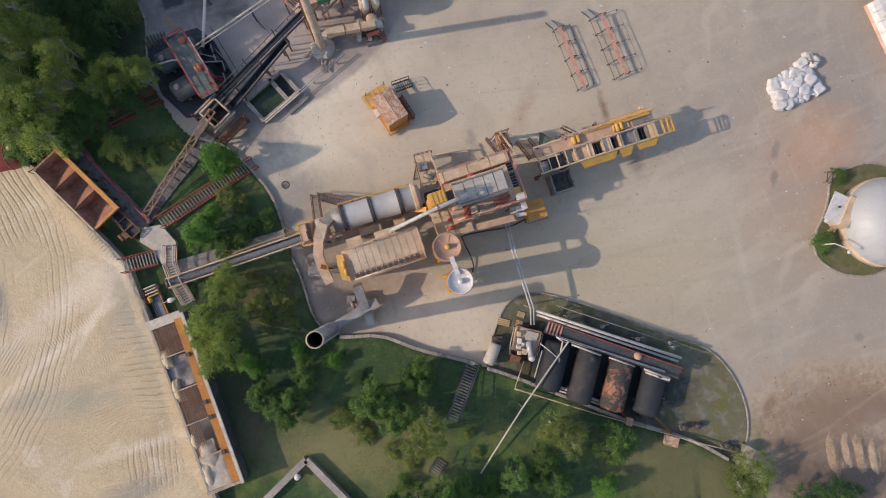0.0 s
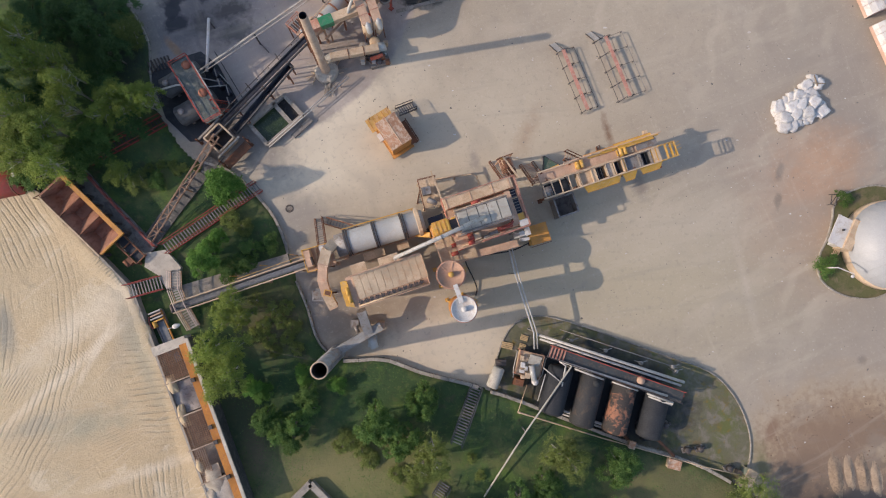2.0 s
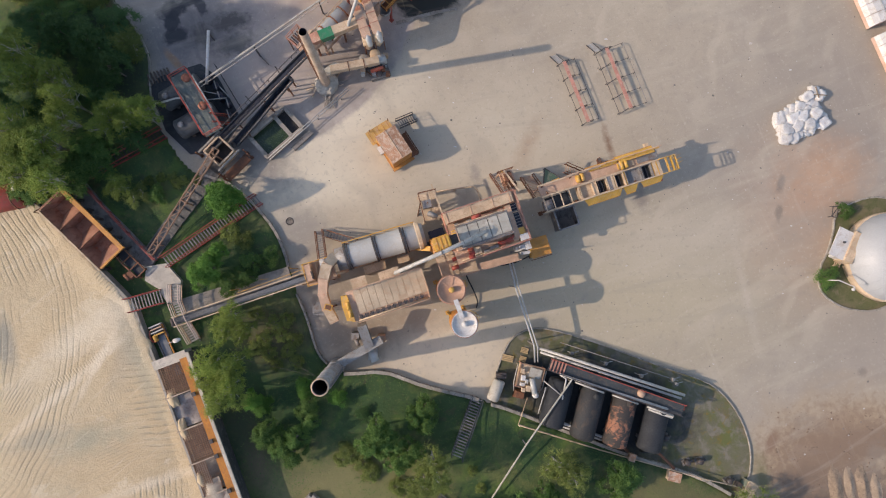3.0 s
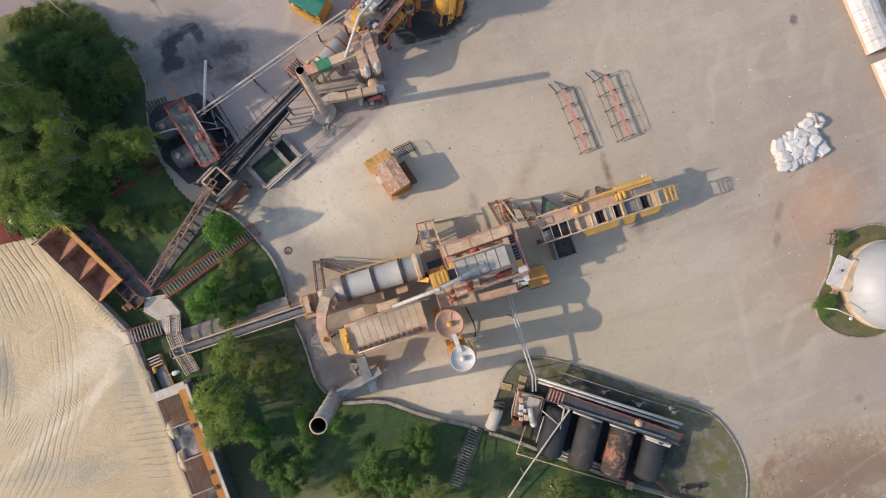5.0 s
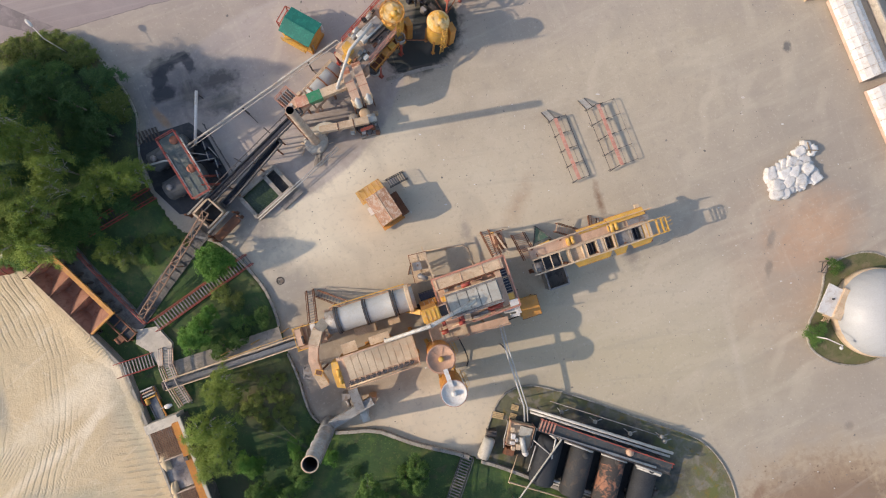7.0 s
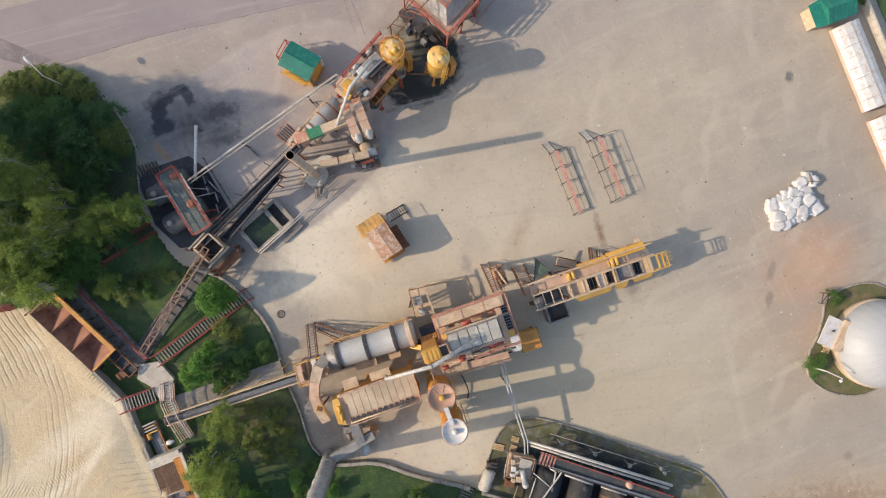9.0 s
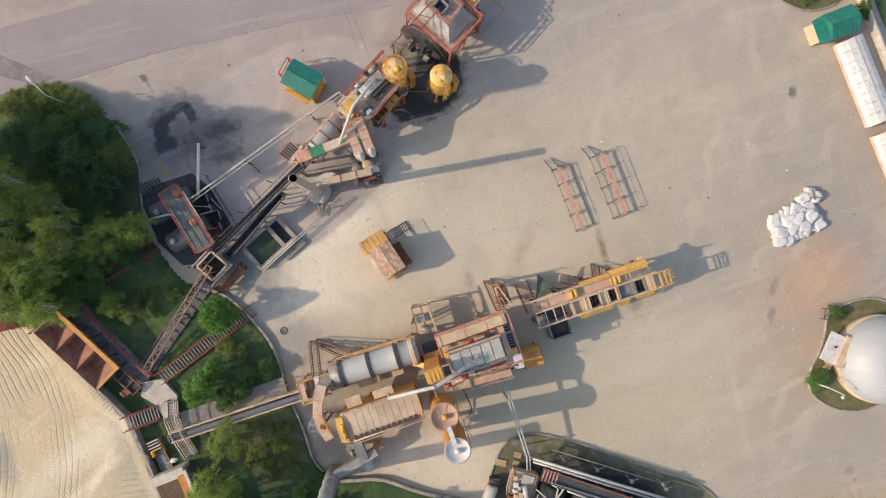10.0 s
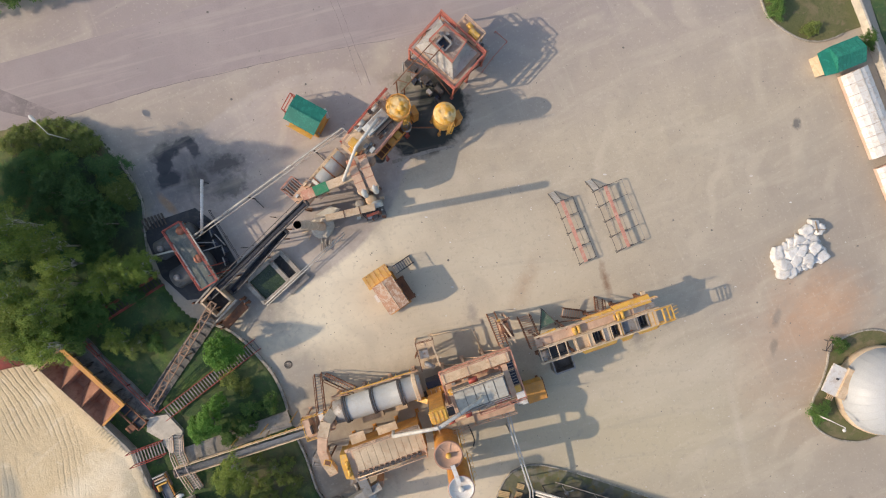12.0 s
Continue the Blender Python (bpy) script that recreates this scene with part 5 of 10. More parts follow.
pipe(bm, smooth_line([(0.5, -1.65, 6.0), (1.0, -1.75, 6.15), (1.7, -1.65, 6.15), (2.1, -1.45, 6.0)], 3), 0.15, 10)
part("curved_duct", bm, M_red, t, "red curved air duct")
bm = B()
box(bm, (3.0, -1.4, 6.12), (0.6, 0.9, 0.1))
part("yellow_plate", bm, M_yellow, t, "worn yellow floor plate")
bm = B()
box(bm, (2.45, -0.2, 5.95), (0.55, 3.4, 0.45))
part("discharge_chute", bm, M_dusty, t)
bm = B()
box(bm, (3.1, -1.9, 6.0), (0.9, 0.6, 0.5))
box(bm, (3.3, -2.6, 5.2), (0.5, 1.2, 0.3), pose(0, 0, 0, 0, 0, 0))
part("air_unit", bm, M_white, t, "white air unit")
for x, y, z, sx, sy, sz, m in ((-3.0, -0.4, 6.1, 0.9, 1.6, 0.8, M_dusty), (-1.6, -1.7, 5.95, 0.7, 0.7, 0.5, M_tan), (-3.2, 0.6, 6.0, 0.5, 0.5, 0.6, M_yellow), (2.2, -1.75, 5.9, 0.6, 0.5, 0.35, M_tan), (0.0, -1.9, 5.85, 0.9, 0.35, 0.3, M_grey)):
    bm = B()
    box(bm, (x, y, z), (sx, sy, sz))
    bmesh.ops.bevel(bm, geom=bm.edges[:], offset=0.04, segments=1, affect="EDGES")
    part("deck_box", bm, m, t)
for y in (-2.15, 0.62):
    bm = B()
    pipe(bm, [(-3.3, y, 5.85), (3.3, y, 5.85)], 0.06, 8)
    part("deck_pipe", bm, M_tan, t)
legs(t, [(x, y) for x in (-3.3, -1.1, 1.1, 3.3) for y in (-2.0, 2.0)], 5.6, M_dusty, 0.22)
for y in (-2.0, 2.0):
    for x in (-3.3, -1.1, 1.1):
        bm = B()
        beam(bm, (x, y, 0.3), (x + 2.2, y, 3.0), 0.1, 0.1)
        part("brace", bm, M_dusty, t)
bm = B()
box(bm, (0, 0, 3.0), (7.0, 4.4, 0.1))
part("lower_deck", bm, M_tan, t)

# lower platform with yellow elevator head
ox, oy = 4.0, 6.1
t = thing("elevator_platform", "dusty platform with yellow bucket elevator head and red drives", "platform", at=(ox, oy, 0), rz=19.0)
bm = B()
box(bm, (0, 0, 4.2), (3.6, 3.8, 0.12))
part("deck", bm, M_tan, t)
bm = B()
box(bm, (-1.1, 1.65, 6.7), (1.4, 1.05, 5.2))
part("elevator_casing", bm, M_orange, t)
bm = B()
box(bm, (-1.1, 1.65, 9.55), (1.65, 1.25, 0.7))
bmesh.ops.bevel(bm, geom=bm.edges[:], offset=0.12, segments=2, affect="EDGES")
part("elevator_head", bm, M_yellow, t, "bright yellow rounded elevator head")
for k in range(3):
    bm = B()
    box(bm, (-1.5 + 0.4 * k, 1.65, 9.92), (0.07, 1.2, 0.05))
    part("head_rib", bm, M_orange, t)
bm = B()
box(bm, (0.1, 1.6, 9.2), (0.7, 0.9, 0.08))
part("head_stage", bm, M_dark, t)
bm = B()
rails(bm, [(-0.2, 2.2, 9.24), (0.45, 2.2, 9.24), (0.45, 1.1, 9.24)], 0.8, 0.025, 0.8)
part("guard_rail", bm, M_dusty, t)
for x, y in ((0.0, -0.1), (0.5, -0.6), (-0.3, -0.9)):
    bm = B()
    box(bm, (x, y, 4.55), (0.55, 0.35, 0.5))
    pipe(bm, [(x - 0.35, y, 4.75), (x + 0.35, y, 4.75)], 0.2, 12)
    part("drive", bm, M_red, t, "red drive motor")
bm = B()
box(bm, (1.1, 0.6, 4.8), (1.0, 1.2, 1.0))
part("dark_hopper", bm, M_dark, t)
bm = B()
rails(bm, [(-1.8, 1.9, 4.26), (-1.8, -1.9, 4.26), (1.8, -1.9, 4.26)])
part("guard_rail", bm, M_dusty, t)
legs(t, [(x, y) for x in (-1.6, 1.6) for y in (-1.7, 1.7)], 4.2, M_dusty, 0.2)
bm = B()
beam(bm, (-1.9, 1.6, 4.0), (-3.2, 2.2, 3.0), 0.5, 0.4)
part("chute", bm, M_yellow, t)
bm = B()
beam(bm, (1.7, -1.6, 4.0), (6.0, -1.9, 4.0), 0.7, 0.12)
rails(bm, [(1.7, -1.95, 4.06), (6.0, -2.25, 4.06)], 1.0)
beam(bm, (5.9, -1.9, 0), (5.9, -1.9, 4.0), 0.16, 0.16)
beam(bm, (3.8, -1.75, 0), (3.8, -1.75, 4.0), 0.16, 0.16)
part("catwalk", bm, M_dusty, t)
ox, oy = 2.5, 7.5
t = thing("burner_box", "rusty orange burner box at the drum's outlet", "box", at=(ox, oy, 0), rz=19)
bm = B()
box(bm, (0, 0, 2.9), (1.7, 1.5, 1.5))
bmesh.ops.bevel(bm, geom=bm.edges[:], offset=0.05, segments=1, affect="EDGES")
part("body", bm, M_orange, t)
for x in (-0.4, 0.1, 0.5):
    bm = B()
    box(bm, (x, 0, 3.68), (0.08, 1.3, 0.06))
    part("stiffener", bm, M_tan, t)
bm = B()
pipe(bm, [(-0.9, 0.3, 3.0), (-1.7, 0.3, 3.0)], 0.3, 14)
part("nozzle", bm, M_dark, t)
bm = B()
box(bm, (0.1, 1.15, 2.6), (1.5, 0.7, 1.8))
part("blower", bm, M_pit, t, "dark blue blower housing")
legs(t, [(x, y) for x in (-0.7, 0.7) for y in (-0.6, 0.6)], 2.2, M_dusty, 0.14)
# vent pipe over the tower
VENT = [(-1.8, 4.6, 5.6), (-1.75, 4.67, 7.2), (2.4, 6.4, 10.3), (6.45, 8.4, 8.5), (6.6, 8.5, 7.3)]
t = thing("vent_pipe", "pale grey lagged pipe rising across the tower", "pipe", at=(2.3, 6.7, 5.5), world=True)
bm = B()
pipe(bm, VENT, 0.16, 14)
part("lagging", bm, M_pipe, t)
for q in ((2.4, 6.4, 10.3), (4.4, 7.4, 9.4)):
    bm = B()
    lathe(bm, [(0.13, -0.06), (0.2, -0.06), (0.2, 0.06), (0.13, 0.06)], 14, Matrix.Translation(q) @ pose(0, 0, 0, 90, 0, -63))
    part("clamp", bm, M_grey, t)
# small loadout box south-east
ox, oy = 12.8, 7.3
t = thing("control_box", "yellow-orange steel box on short legs beside the tower", "cabinet", at=(ox, oy, 0), rz=17)
bm = B()
box(bm, (0, 0, 1.5), (1.9, 1.9, 1.6))
bmesh.ops.bevel(bm, geom=bm.edges[:], offset=0.04, segments=1, affect="EDGES")
part("body", bm, M_yellow, t)
bm = B()
box(bm, (0, 0, 2.34), (2.0, 2.0, 0.06))
part("lid", bm, M_orange, t)
bm = B()
rails(bm, [(-0.9, -1.15, 0.7), (1.15, -1.15, 0.7), (1.15, 0.9, 0.7)], 0.9, 0.025)
part("guard_rail", bm, M_rust, t)
legs(t, [(x, y) for x in (-0.8, 0.8) for y in (-0.8, 0.8)], 0.75, M_rust, 0.12)
ox, oy = 10.8, 7.2
t = thing("air_compressor", "white and grey compressor on a stand", "machine", at=(ox, oy, 0), rz=10)
bm = B()
pipe(bm, [(-0.8, 0, 3.2), (0.6, 0, 3.2)], 0.35, 16)
box(bm, (0.1, 0.0, 3.55), (0.8, 0.45, 0.5))
box(bm, (0.2, -0.6, 3.3), (0.9, 0.3, 0.8))
part("body", bm, M_white, t)
legs(t, [(x, y) for x in (-0.6, 0.5) for y in (-0.3, 0.3)], 3.0, M_grey, 0.1)

# elevator stage north of the tower
ox, oy = 1.6, 11.4
t = thing("service_stage", "dusty steel service stage with pipes north of the drum outlet", "platform", at=(ox, oy, 0), rz=14)
bm = B()
box(bm, (0, 0, 2.3), (1.9, 3.0, 0.1))
part("deck", bm, M_tan, t)
legs(t, [(x, y) for x in (-0.85, 0.85) for y in (-1.35, 1.35)], 2.3, M_tan, 0.14)
bm = B()
box(bm, (-0.3, 0.2, 2.75), (0.9, 0.8, 0.8))
pipe(bm, [(-0.3, -0.8, 2.6), (-0.3, -0.8, 3.2), (0.4, -1.3, 3.3)], 0.22, 12)
part("burner", bm, M_grey, t)
bm = B()
beam(bm, (0.6, 2.0, 3.3), (1.0, -1.4, 3.3), 0.14, 0.14)
beam(bm, (0.2, 1.6, 2.9), (0.5, -1.4, 2.9), 0.1, 0.1)
part("rail_beam", bm, M_tan, t)
bm = B()
rails(bm, [(-0.9, -1.4, 2.35), (-0.9, 1.45, 2.35), (0.9, 1.45, 2.35)])
part("guard_rail", bm, M_rust, t)
stair("access_stair", "rusty steel stair of the service stage", (0.72, 10.59, 0), (0.98, 11.77, 2.3), 0.7, 9, M_rust, M_grey)
t = thing("ground_pipe", "tan pipe loop lying low on the yard", "pipe", at=(2.2, 13.1, 0), world=True)
bm = B()
pipe(bm, [(2.12, 13.01, 0.8), (4.25, 13.39, 0.8), (6.16, 13.67, 0.8), (6.58, 13.36, 0.75), (7.13, 11.83, 0.6), (7.30, 10.88, 0.1)], 0.09, 10)
pipe(bm, [(2.12, 13.01, 0.8), (2.14, 12.87, 0)], 0.09, 10)
pipe(bm, [(4.25, 13.39, 0.8), (4.31, 13.26, 0)], 0.07, 10)
part("tube", bm, M_tan, t)

# stairs and gear between tower and feeder
stair("access_stair", "rusty steel stair up to the tower deck", (8.39, 15.15, 0), (9.13, 12.59, 4), 0.85, 14, M_rust, M_grey)
ox, oy = 9.5, 13.9
t = thing("skip_drive", "rusty tan skip drive stage with winch", "machine", at=(ox, oy, 0), rz=19)
bm = B()
box(bm, (0, 0, 3.0), (1.4, 2.2, 0.1))
part("deck", bm, M_dusty, t)
legs(t, [(x, y) for x in (-0.6, 0.6) for y in (-1, 1)], 3.0, M_dusty, 0.14)
bm = B()
box(bm, (0.0, 0.3, 3.4), (0.8, 0.9, 0.7))
pipe(bm, [(-0.2, -0.5, 3.4), (0.6, -0.5, 3.4)], 0.3, 14)
part("winch", bm, M_rust, t)
bm = B()
beam(bm, (-0.2, 1.1, 3.6), (0.5, -1.4, 4.0), 0.16, 0.2)
beam(bm, (-0.5, 0.9, 3.4), (0.1, -1.5, 3.8), 0.1, 0.14)
part("boom", bm, M_tan, t)
bm = B()
rails(bm, [(-0.7, -1.1, 3.05), (-0.7, 1.1, 3.05), (0.7, 1.1, 3.05)])
part("guard_rail", bm, M_rust, t)
for k in range(7):
    bm = B()
    box(bm, (-0.35 + 0.3 * (k % 3), -0.8 + 0.32 * k, 3.3), (0.3, 0.22, 0.3 + 0.05 * (k % 2)))
    part("winch_fitting", bm, (M_tan, M_rust, M_yellow, M_dusty)[k % 4], t)

# ---- feeder line with bins east of the tower ----
ox, oy = 19.3, 14.1
t = thing("feeder_line", "long yellow and rusty batch feeder with open bins on trestles", "feeder", at=(ox, oy, 0), rz=18.2)
Z = 4.3
for y, x0, x1, m in ((1.35, -7.0, -0.3, M_tan), (1.35, -0.3, 6.0, M_yellow), (0.2, -7.0, 6.0, M_tan), (-1.35, -7.1, -3.0, M_tan), (-1.35, -3.0, 6.0, M_yellow)):
    bm = B()
    beam(bm, (x0, y, Z - 0.15), (x1, y, Z - 0.15), 0.14, 0.26)
    part("chord", bm, m, t)
for y in (0.15, -1.35):
    bm = B()
    beam(bm, (-7.0, y, Z + 0.3), (7.3, y, Z + 0.3), 0.1, 0.12)
    part("skip_rail", bm, M_tan, t, "dusty cream skip rail")
bm = B()
box(bm, (-1.0, 0.8, Z - 0.2), (12.0, 1.0, 0.1))
part("walkway", bm, M_dusty, t, "dusty red walkway")
for x0, x1 in ((1.3, 3.0), (3.4, 5.6)):
    bm = B()
    box(bm, ((x0 + x1) / 2, 0.78, Z - 0.08), (x1 - x0, 0.75, 0.14))
    part("hatch_cover", bm, M_grey if x0 > 3 else M_tan, t)
bm = B()
rails(bm, [(-4.2, 1.42, Z - 0.1), (5.9, 1.42, Z - 0.1)], 0.9, 0.025)
part("guard_rail", bm, M_dusty, t)
# open lattice of the skip track at the west end
for x in (-6.9, -6.0, -5.15, -4.2, -3.3):
    bm = B()
    beam(bm, (x, 0.15, Z + 0.2), (x, -1.35, Z + 0.2), 0.09, 0.12)
    part("cross_beam", bm, M_tan, t)
bm = B()
box(bm, (-5.4, -0.6, Z - 0.9), (2.6, 1.2, 0.08))
part("belt", bm, M_belt, t)
bm = B()
box(bm, (-6.5, -0.7, Z - 0.5), (0.9, 0.9, 0.6))
pipe(bm, [(-6.9, -1.0, Z - 0.1), (-6.2, -1.0, Z - 0.1)], 0.22, 12)
part("drive_drum", bm, M_grey, t)
# bins: centre, length, open or covered
for k, (x, w, dark, m) in enumerate(((-2.45, 1.3, False, M_tan), (-0.82, 1.15, True, M_tan), (1.04, 0.95, True, M_tan), (2.5, 1.5, False, M_grey), (3.95, 1.05, True, M_grey))):
    for sx in (-1, 1):
        bm = B()
        box(bm, (x + sx * w / 2, -0.6, Z - 0.55), (0.07, 1.35, 1.5))
        part("bin_wall", bm, m, t)
    for y in (0.06, -1.26):
        bm = B()
        box(bm, (x, y, Z - 0.55), (w - 0.08, 0.07, 1.5))
        part("bin_wall", bm, m, t)
    # open bins: floor painted blue-black for the shade in their depth
    bm = B()
    box(bm, (x, -0.6, Z - (1.1 if dark else 0.25)), (w - 0.08, 1.25, 0.06))
    part("bin_floor" if dark else "cover_plate", bm, M_pit if dark else m, t)
    if dark:
        for e in (-0.22, 0.12):
            bm = B()
            beam(bm, (x + e, 0.02, Z - 0.3), (x + e, -1.22, Z - 0.3), 0.04, 0.07)
            part("grid_bar", bm, M_grey, t)
for x, w, m in ((-1.6, 0.3, M_tan), (-0.05, 0.5, M_grey), (0.33, 0.22, M_tan), (1.65, 0.2, M_yellow), (3.33, 0.22, M_tan), (4.6, 0.18, M_yellow)):
    bm = B()
    box(bm, (x, -0.6, Z + 0.06), (w, 1.4, 0.12))
    part("bridge_plate", bm, m, t)
bm = B()
box(bm, (5.05, -0.6, Z + 0.08), (0.75, 1.45, 0.25))
part("head_box", bm, M_tan, t, "dusty tan head box")
bm = B()
box(bm, (5.05, -0.6, Z + 0.215), (0.1, 1.4, 0.03))
part("head_seam", bm, M_yellow, t)
# sloped yellow side plates
for x0, x1, out, drop, m in ((-3.0, 1.05, 0.62, 0.85, M_yellow), (1.15, 2.75, 0.72, 0.95, M_yellow), (3.0, 5.5, 0.55, 0.8, M_yellow)):
    bm = B()
    plate(bm, ((x0, -1.42, Z + 0.05), (x1, -1.42, Z + 0.05), (x1 - 0.1, -1.42 - out, Z - drop), (x0 + 0.55, -1.42 - out, Z - drop)), 0.06)
    part("side_plate", bm, m, t)
    bm = B()
    beam(bm, (x0 + 0.55, -1.42 - out, Z - drop - 0.1), (x1 - 0.1, -1.42 - out, Z - drop - 0.1), 0.08, 0.2)
    part("plate_lip", bm, M_orange, t)
for x, y in ((-2.95, 0.8), (-2.5, 0.85), (1.65, 0.7), (2.1, 0.75)):
    bm = B()
    pipe(bm, [(x, y - 0.38, Z + 0.2), (x, y + 0.38, Z + 0.2)], 0.2, 14)
    box(bm, (x, y, Z - 0.05), (0.35, 0.5, 0.2))
    part("drive", bm, M_yellow, t, "yellow drive motor")
ZC = Z + 0.6
for a, b in (((5.3, 0.15), (6.95, 0.15)), ((6.95, 0.15), (6.95, -1.35)), ((6.95, -1.35), (5.3, -1.35)), ((6.0, 0.15), (6.0, -1.35)), ((6.5, 0.15), (6.5, -1.35))):
    for z in (ZC, Z + 0.35):
        bm = B()
        beam(bm, (*a, z), (*b, z), 0.08, 0.08)
        part("cage_bar", bm, M_yellow, t)
for x, y in ((5.3, 0.15), (6.95, 0.15), (6.95, -1.35), (5.3, -1.35), (6.0, 0.15), (6.0, -1.35)):
    bm = B()
    beam(bm, (x, y, Z + 0.25), (x, y, ZC), 0.07, 0.07)
    part("cage_post", bm, M_yellow, t)
for a, b in (((6.0, -0.2), (6.95, -0.2)), ((6.0, -0.9), (6.95, -0.9)), ((6.5, 0.15), (6.95, -0.3)), ((6.5, -1.35), (6.95, -0.9))):
    bm = B()
    beam(bm, (*a, ZC), (*b, ZC), 0.05, 0.06)
    part("cage_bar", bm, M_yellow, t)
for y in (-0.1, -0.45, -0.8):
    bm = B()
    beam(bm, (6.95, y, ZC), (7.5, y + 0.1, ZC), 0.05, 0.05)
    part("cage_bar", bm, M_yellow, t)
# sloped yellow covers along the north side
for x0, x1, y0, y1, z0, z1 in ((1.6, 5.3, 1.05, 1.75, 0.3, -0.35), (-1.6, 1.3, 1.15, 1.6, 0.1, -0.3)):
    bm = B()
    plate(bm, ((x0, y0, Z + z0), (x1, y0, Z + z0), (x1 + 0.1, y1, Z + z1), (x0 - 0.2, y1, Z + z1)), 0.06)
    part("cover_plate", bm, M_yellow, t, "faded yellow sloping cover")
    bm = B()
    beam(bm, (x0 - 0.2, y1, Z + z1 - 0.1), (x1 + 0.1, y1, Z + z1 - 0.1), 0.09, 0.22)
    part("plate_lip", bm, M_orange, t)
for k in range(6):
    bm = B()
    box(bm, (1.3 + 0.16 * k, 0.75, Z + 0.12), (0.06, 0.55, 0.34))
    part("rib", bm, M_tan if k % 2 else M_yellow, t)
bm = B()
box(bm, (5.0, 2.0, Z - 0.6), (0.4, 0.35, 0.4))
part("end_box", bm, M_tan, t, "tan steel box")
bm = B()
beam(bm, (5.0, 1.35, Z - 0.7), (5.0, 2.1, Z - 0.75), 0.1, 0.1)
part("bracket", bm, M_rust, t)
bm = B()
box(bm, (5.35, -1.75, Z - 1.0), (0.55, 0.4, 0.4))
part("tail_box", bm, M_red, t, "red steel box")
bm = B()
beam(bm, (-6.9, 1.0, Z - 0.5), (-4.6, 1.25, Z - 0.35), 0.6, 0.4)
part("gear_housing", bm, M_yellow, t, "yellow gear housing")
legs(t, [(x, y) for x in (-6.6, -3.6, -0.4, 2.6, 5.4) for y in (1.2, -1.2)], Z - 0.1, M_rust, 0.2)
bm = B()
for x in (-3.6, -0.4, 2.6):
    beam(bm, (x, 1.2, 0.3), (x, -0.9, Z - 1.7), 0.1, 0.1)
    beam(bm, (x, 1.2, 0.3), (x + 3.0, 1.2, Z - 1.0), 0.1, 0.1)
part("bracing", bm, M_rust, t)
# open frame bin beside it
ox, oy = 15.7, 10.3
t = thing("open_bin", "grey open-topped steel bin frame", "bin", at=(ox, oy, 0), rz=18.2)
bm = B()
for a, b in (((-1.05, -1), (1.05, -1)), ((1.05, -1), (1.05, 1)), ((1.05, 1), (-1.05, 1)), ((-1.05, 1), (-1.05, -1))):
    beam(bm, (*a, 1.1), (*b, 1.1), 0.08, 1.9)
    beam(bm, (*a, 2.05), (*b, 2.05), 0.16, 0.12)
part("wall", bm, M_grey, t)
bm = B()
box(bm, (0, 0, 0.6), (2.0, 1.9, 0.08))
part("floor", bm, M_darkconc, t)
legs(t, [(x, y) for x in (-0.95, 0.95) for y in (-0.9, 0.9)], 0.7, M_grey, 0.14)
# ramps and screens north of the feeder
stair("access_stair", "rusty wide steel stair at the feeder's west end", (11.90, 14.86, 0), (12.56, 12.29, 3.6), 1.3, 14, M_rust, M_dusty)
t = thing("side_screen", "triangular steel screen with green sheet", "screen", at=(14.8, 13.8, 0), world=True)
bm = B()
a, b, c = Vector((13.13, 13.16, 2.6)), Vector((15.24, 14.15, 2.6)), Vector((13.77, 15.65, 0.6))
for p, q in ((a, b), (b, c), (c, a)):
    beam(bm, p, q, 0.1, 0.1)
for p in (a, b, c):
    beam(bm, (p.x, p.y, 0), p, 0.08, 0.08)
part("frame", bm, M_dark, t)
bm = B()
plate(bm, (c, a.lerp(c, 0.25), b.lerp(c, 0.25)), 0.03)
part("sheet", bm, mat("faded_green_sheet", (0.07, 0.13, 0.09), (0.15, 0.15, 0.12), 0.6), t, "faded green sheet")
stair("access_stair", "short rusty steel stair at the feeder", (18.11, 14.95, 0), (15.57, 15.46, 1.8), 0.9, 8, M_rust, M_dusty)
stair("access_stair", "small rusty steel stair at the feeder", (20.03, 16.65, 0), (19.62, 15.48, 1.8), 0.9, 6, M_rust, M_dusty)
# hose
t = thing("hose", "black rubber hose looping beside the silos", "hose", at=(5.6, 4.9, 0), world=True)
bm = B()
pipe(bm, smooth_line([(11.89, 6.38, 1.6), (10.28, 5.63, 0.7), (7.94, 5.24, 0.4), (5.68, 4.76, 0.4), (5.49, 4.28, 0.5), (6.27, 2.69, 0.4), (6.64, 1.64, 0.2), (6.53, 0.93, 0.1)], 4), 0.07, 8)
part("tube", bm, M_black, t)

M_paleconc = mat("pale_concrete", (0.58, 0.52, 0.43), (0.40, 0.35, 0.29), 0.9, big=0.6, fine=6, bump=0.4)
# ---- west: landing, terrace bins, conveyors, stairs ----
bm = B()
prism(bm, [(-26.5, 5.3), (-24.6, 5.6), (-23.1, 3.9), (-23.2, 1.5), (-24.4, 1.7), (-25.3, 3.1), (-26.6, 3.9)], 0.8, 2.0)
solid("landing", bm, M_paleconc, "cracked pale concrete landing at the stair head", "slab", kind="structure")
bm = B()
prism(bm, [(-34.3, 12.9), (-32.8, 13.7), (-31.0, 11.6), (-25.6, 6.0), (-26.6, 4.8), (-28.6, 5.4), (-34.0, 11.6)], 0.6, 1.66)
solid("apron", bm, M_darkconc, "stained concrete apron below the rusty bins", "slab", kind="structure")
bm = B()
a, b = Vector((-22.82, 0.92, 1.62)), Vector((-12.71, 4.12, 0.42))
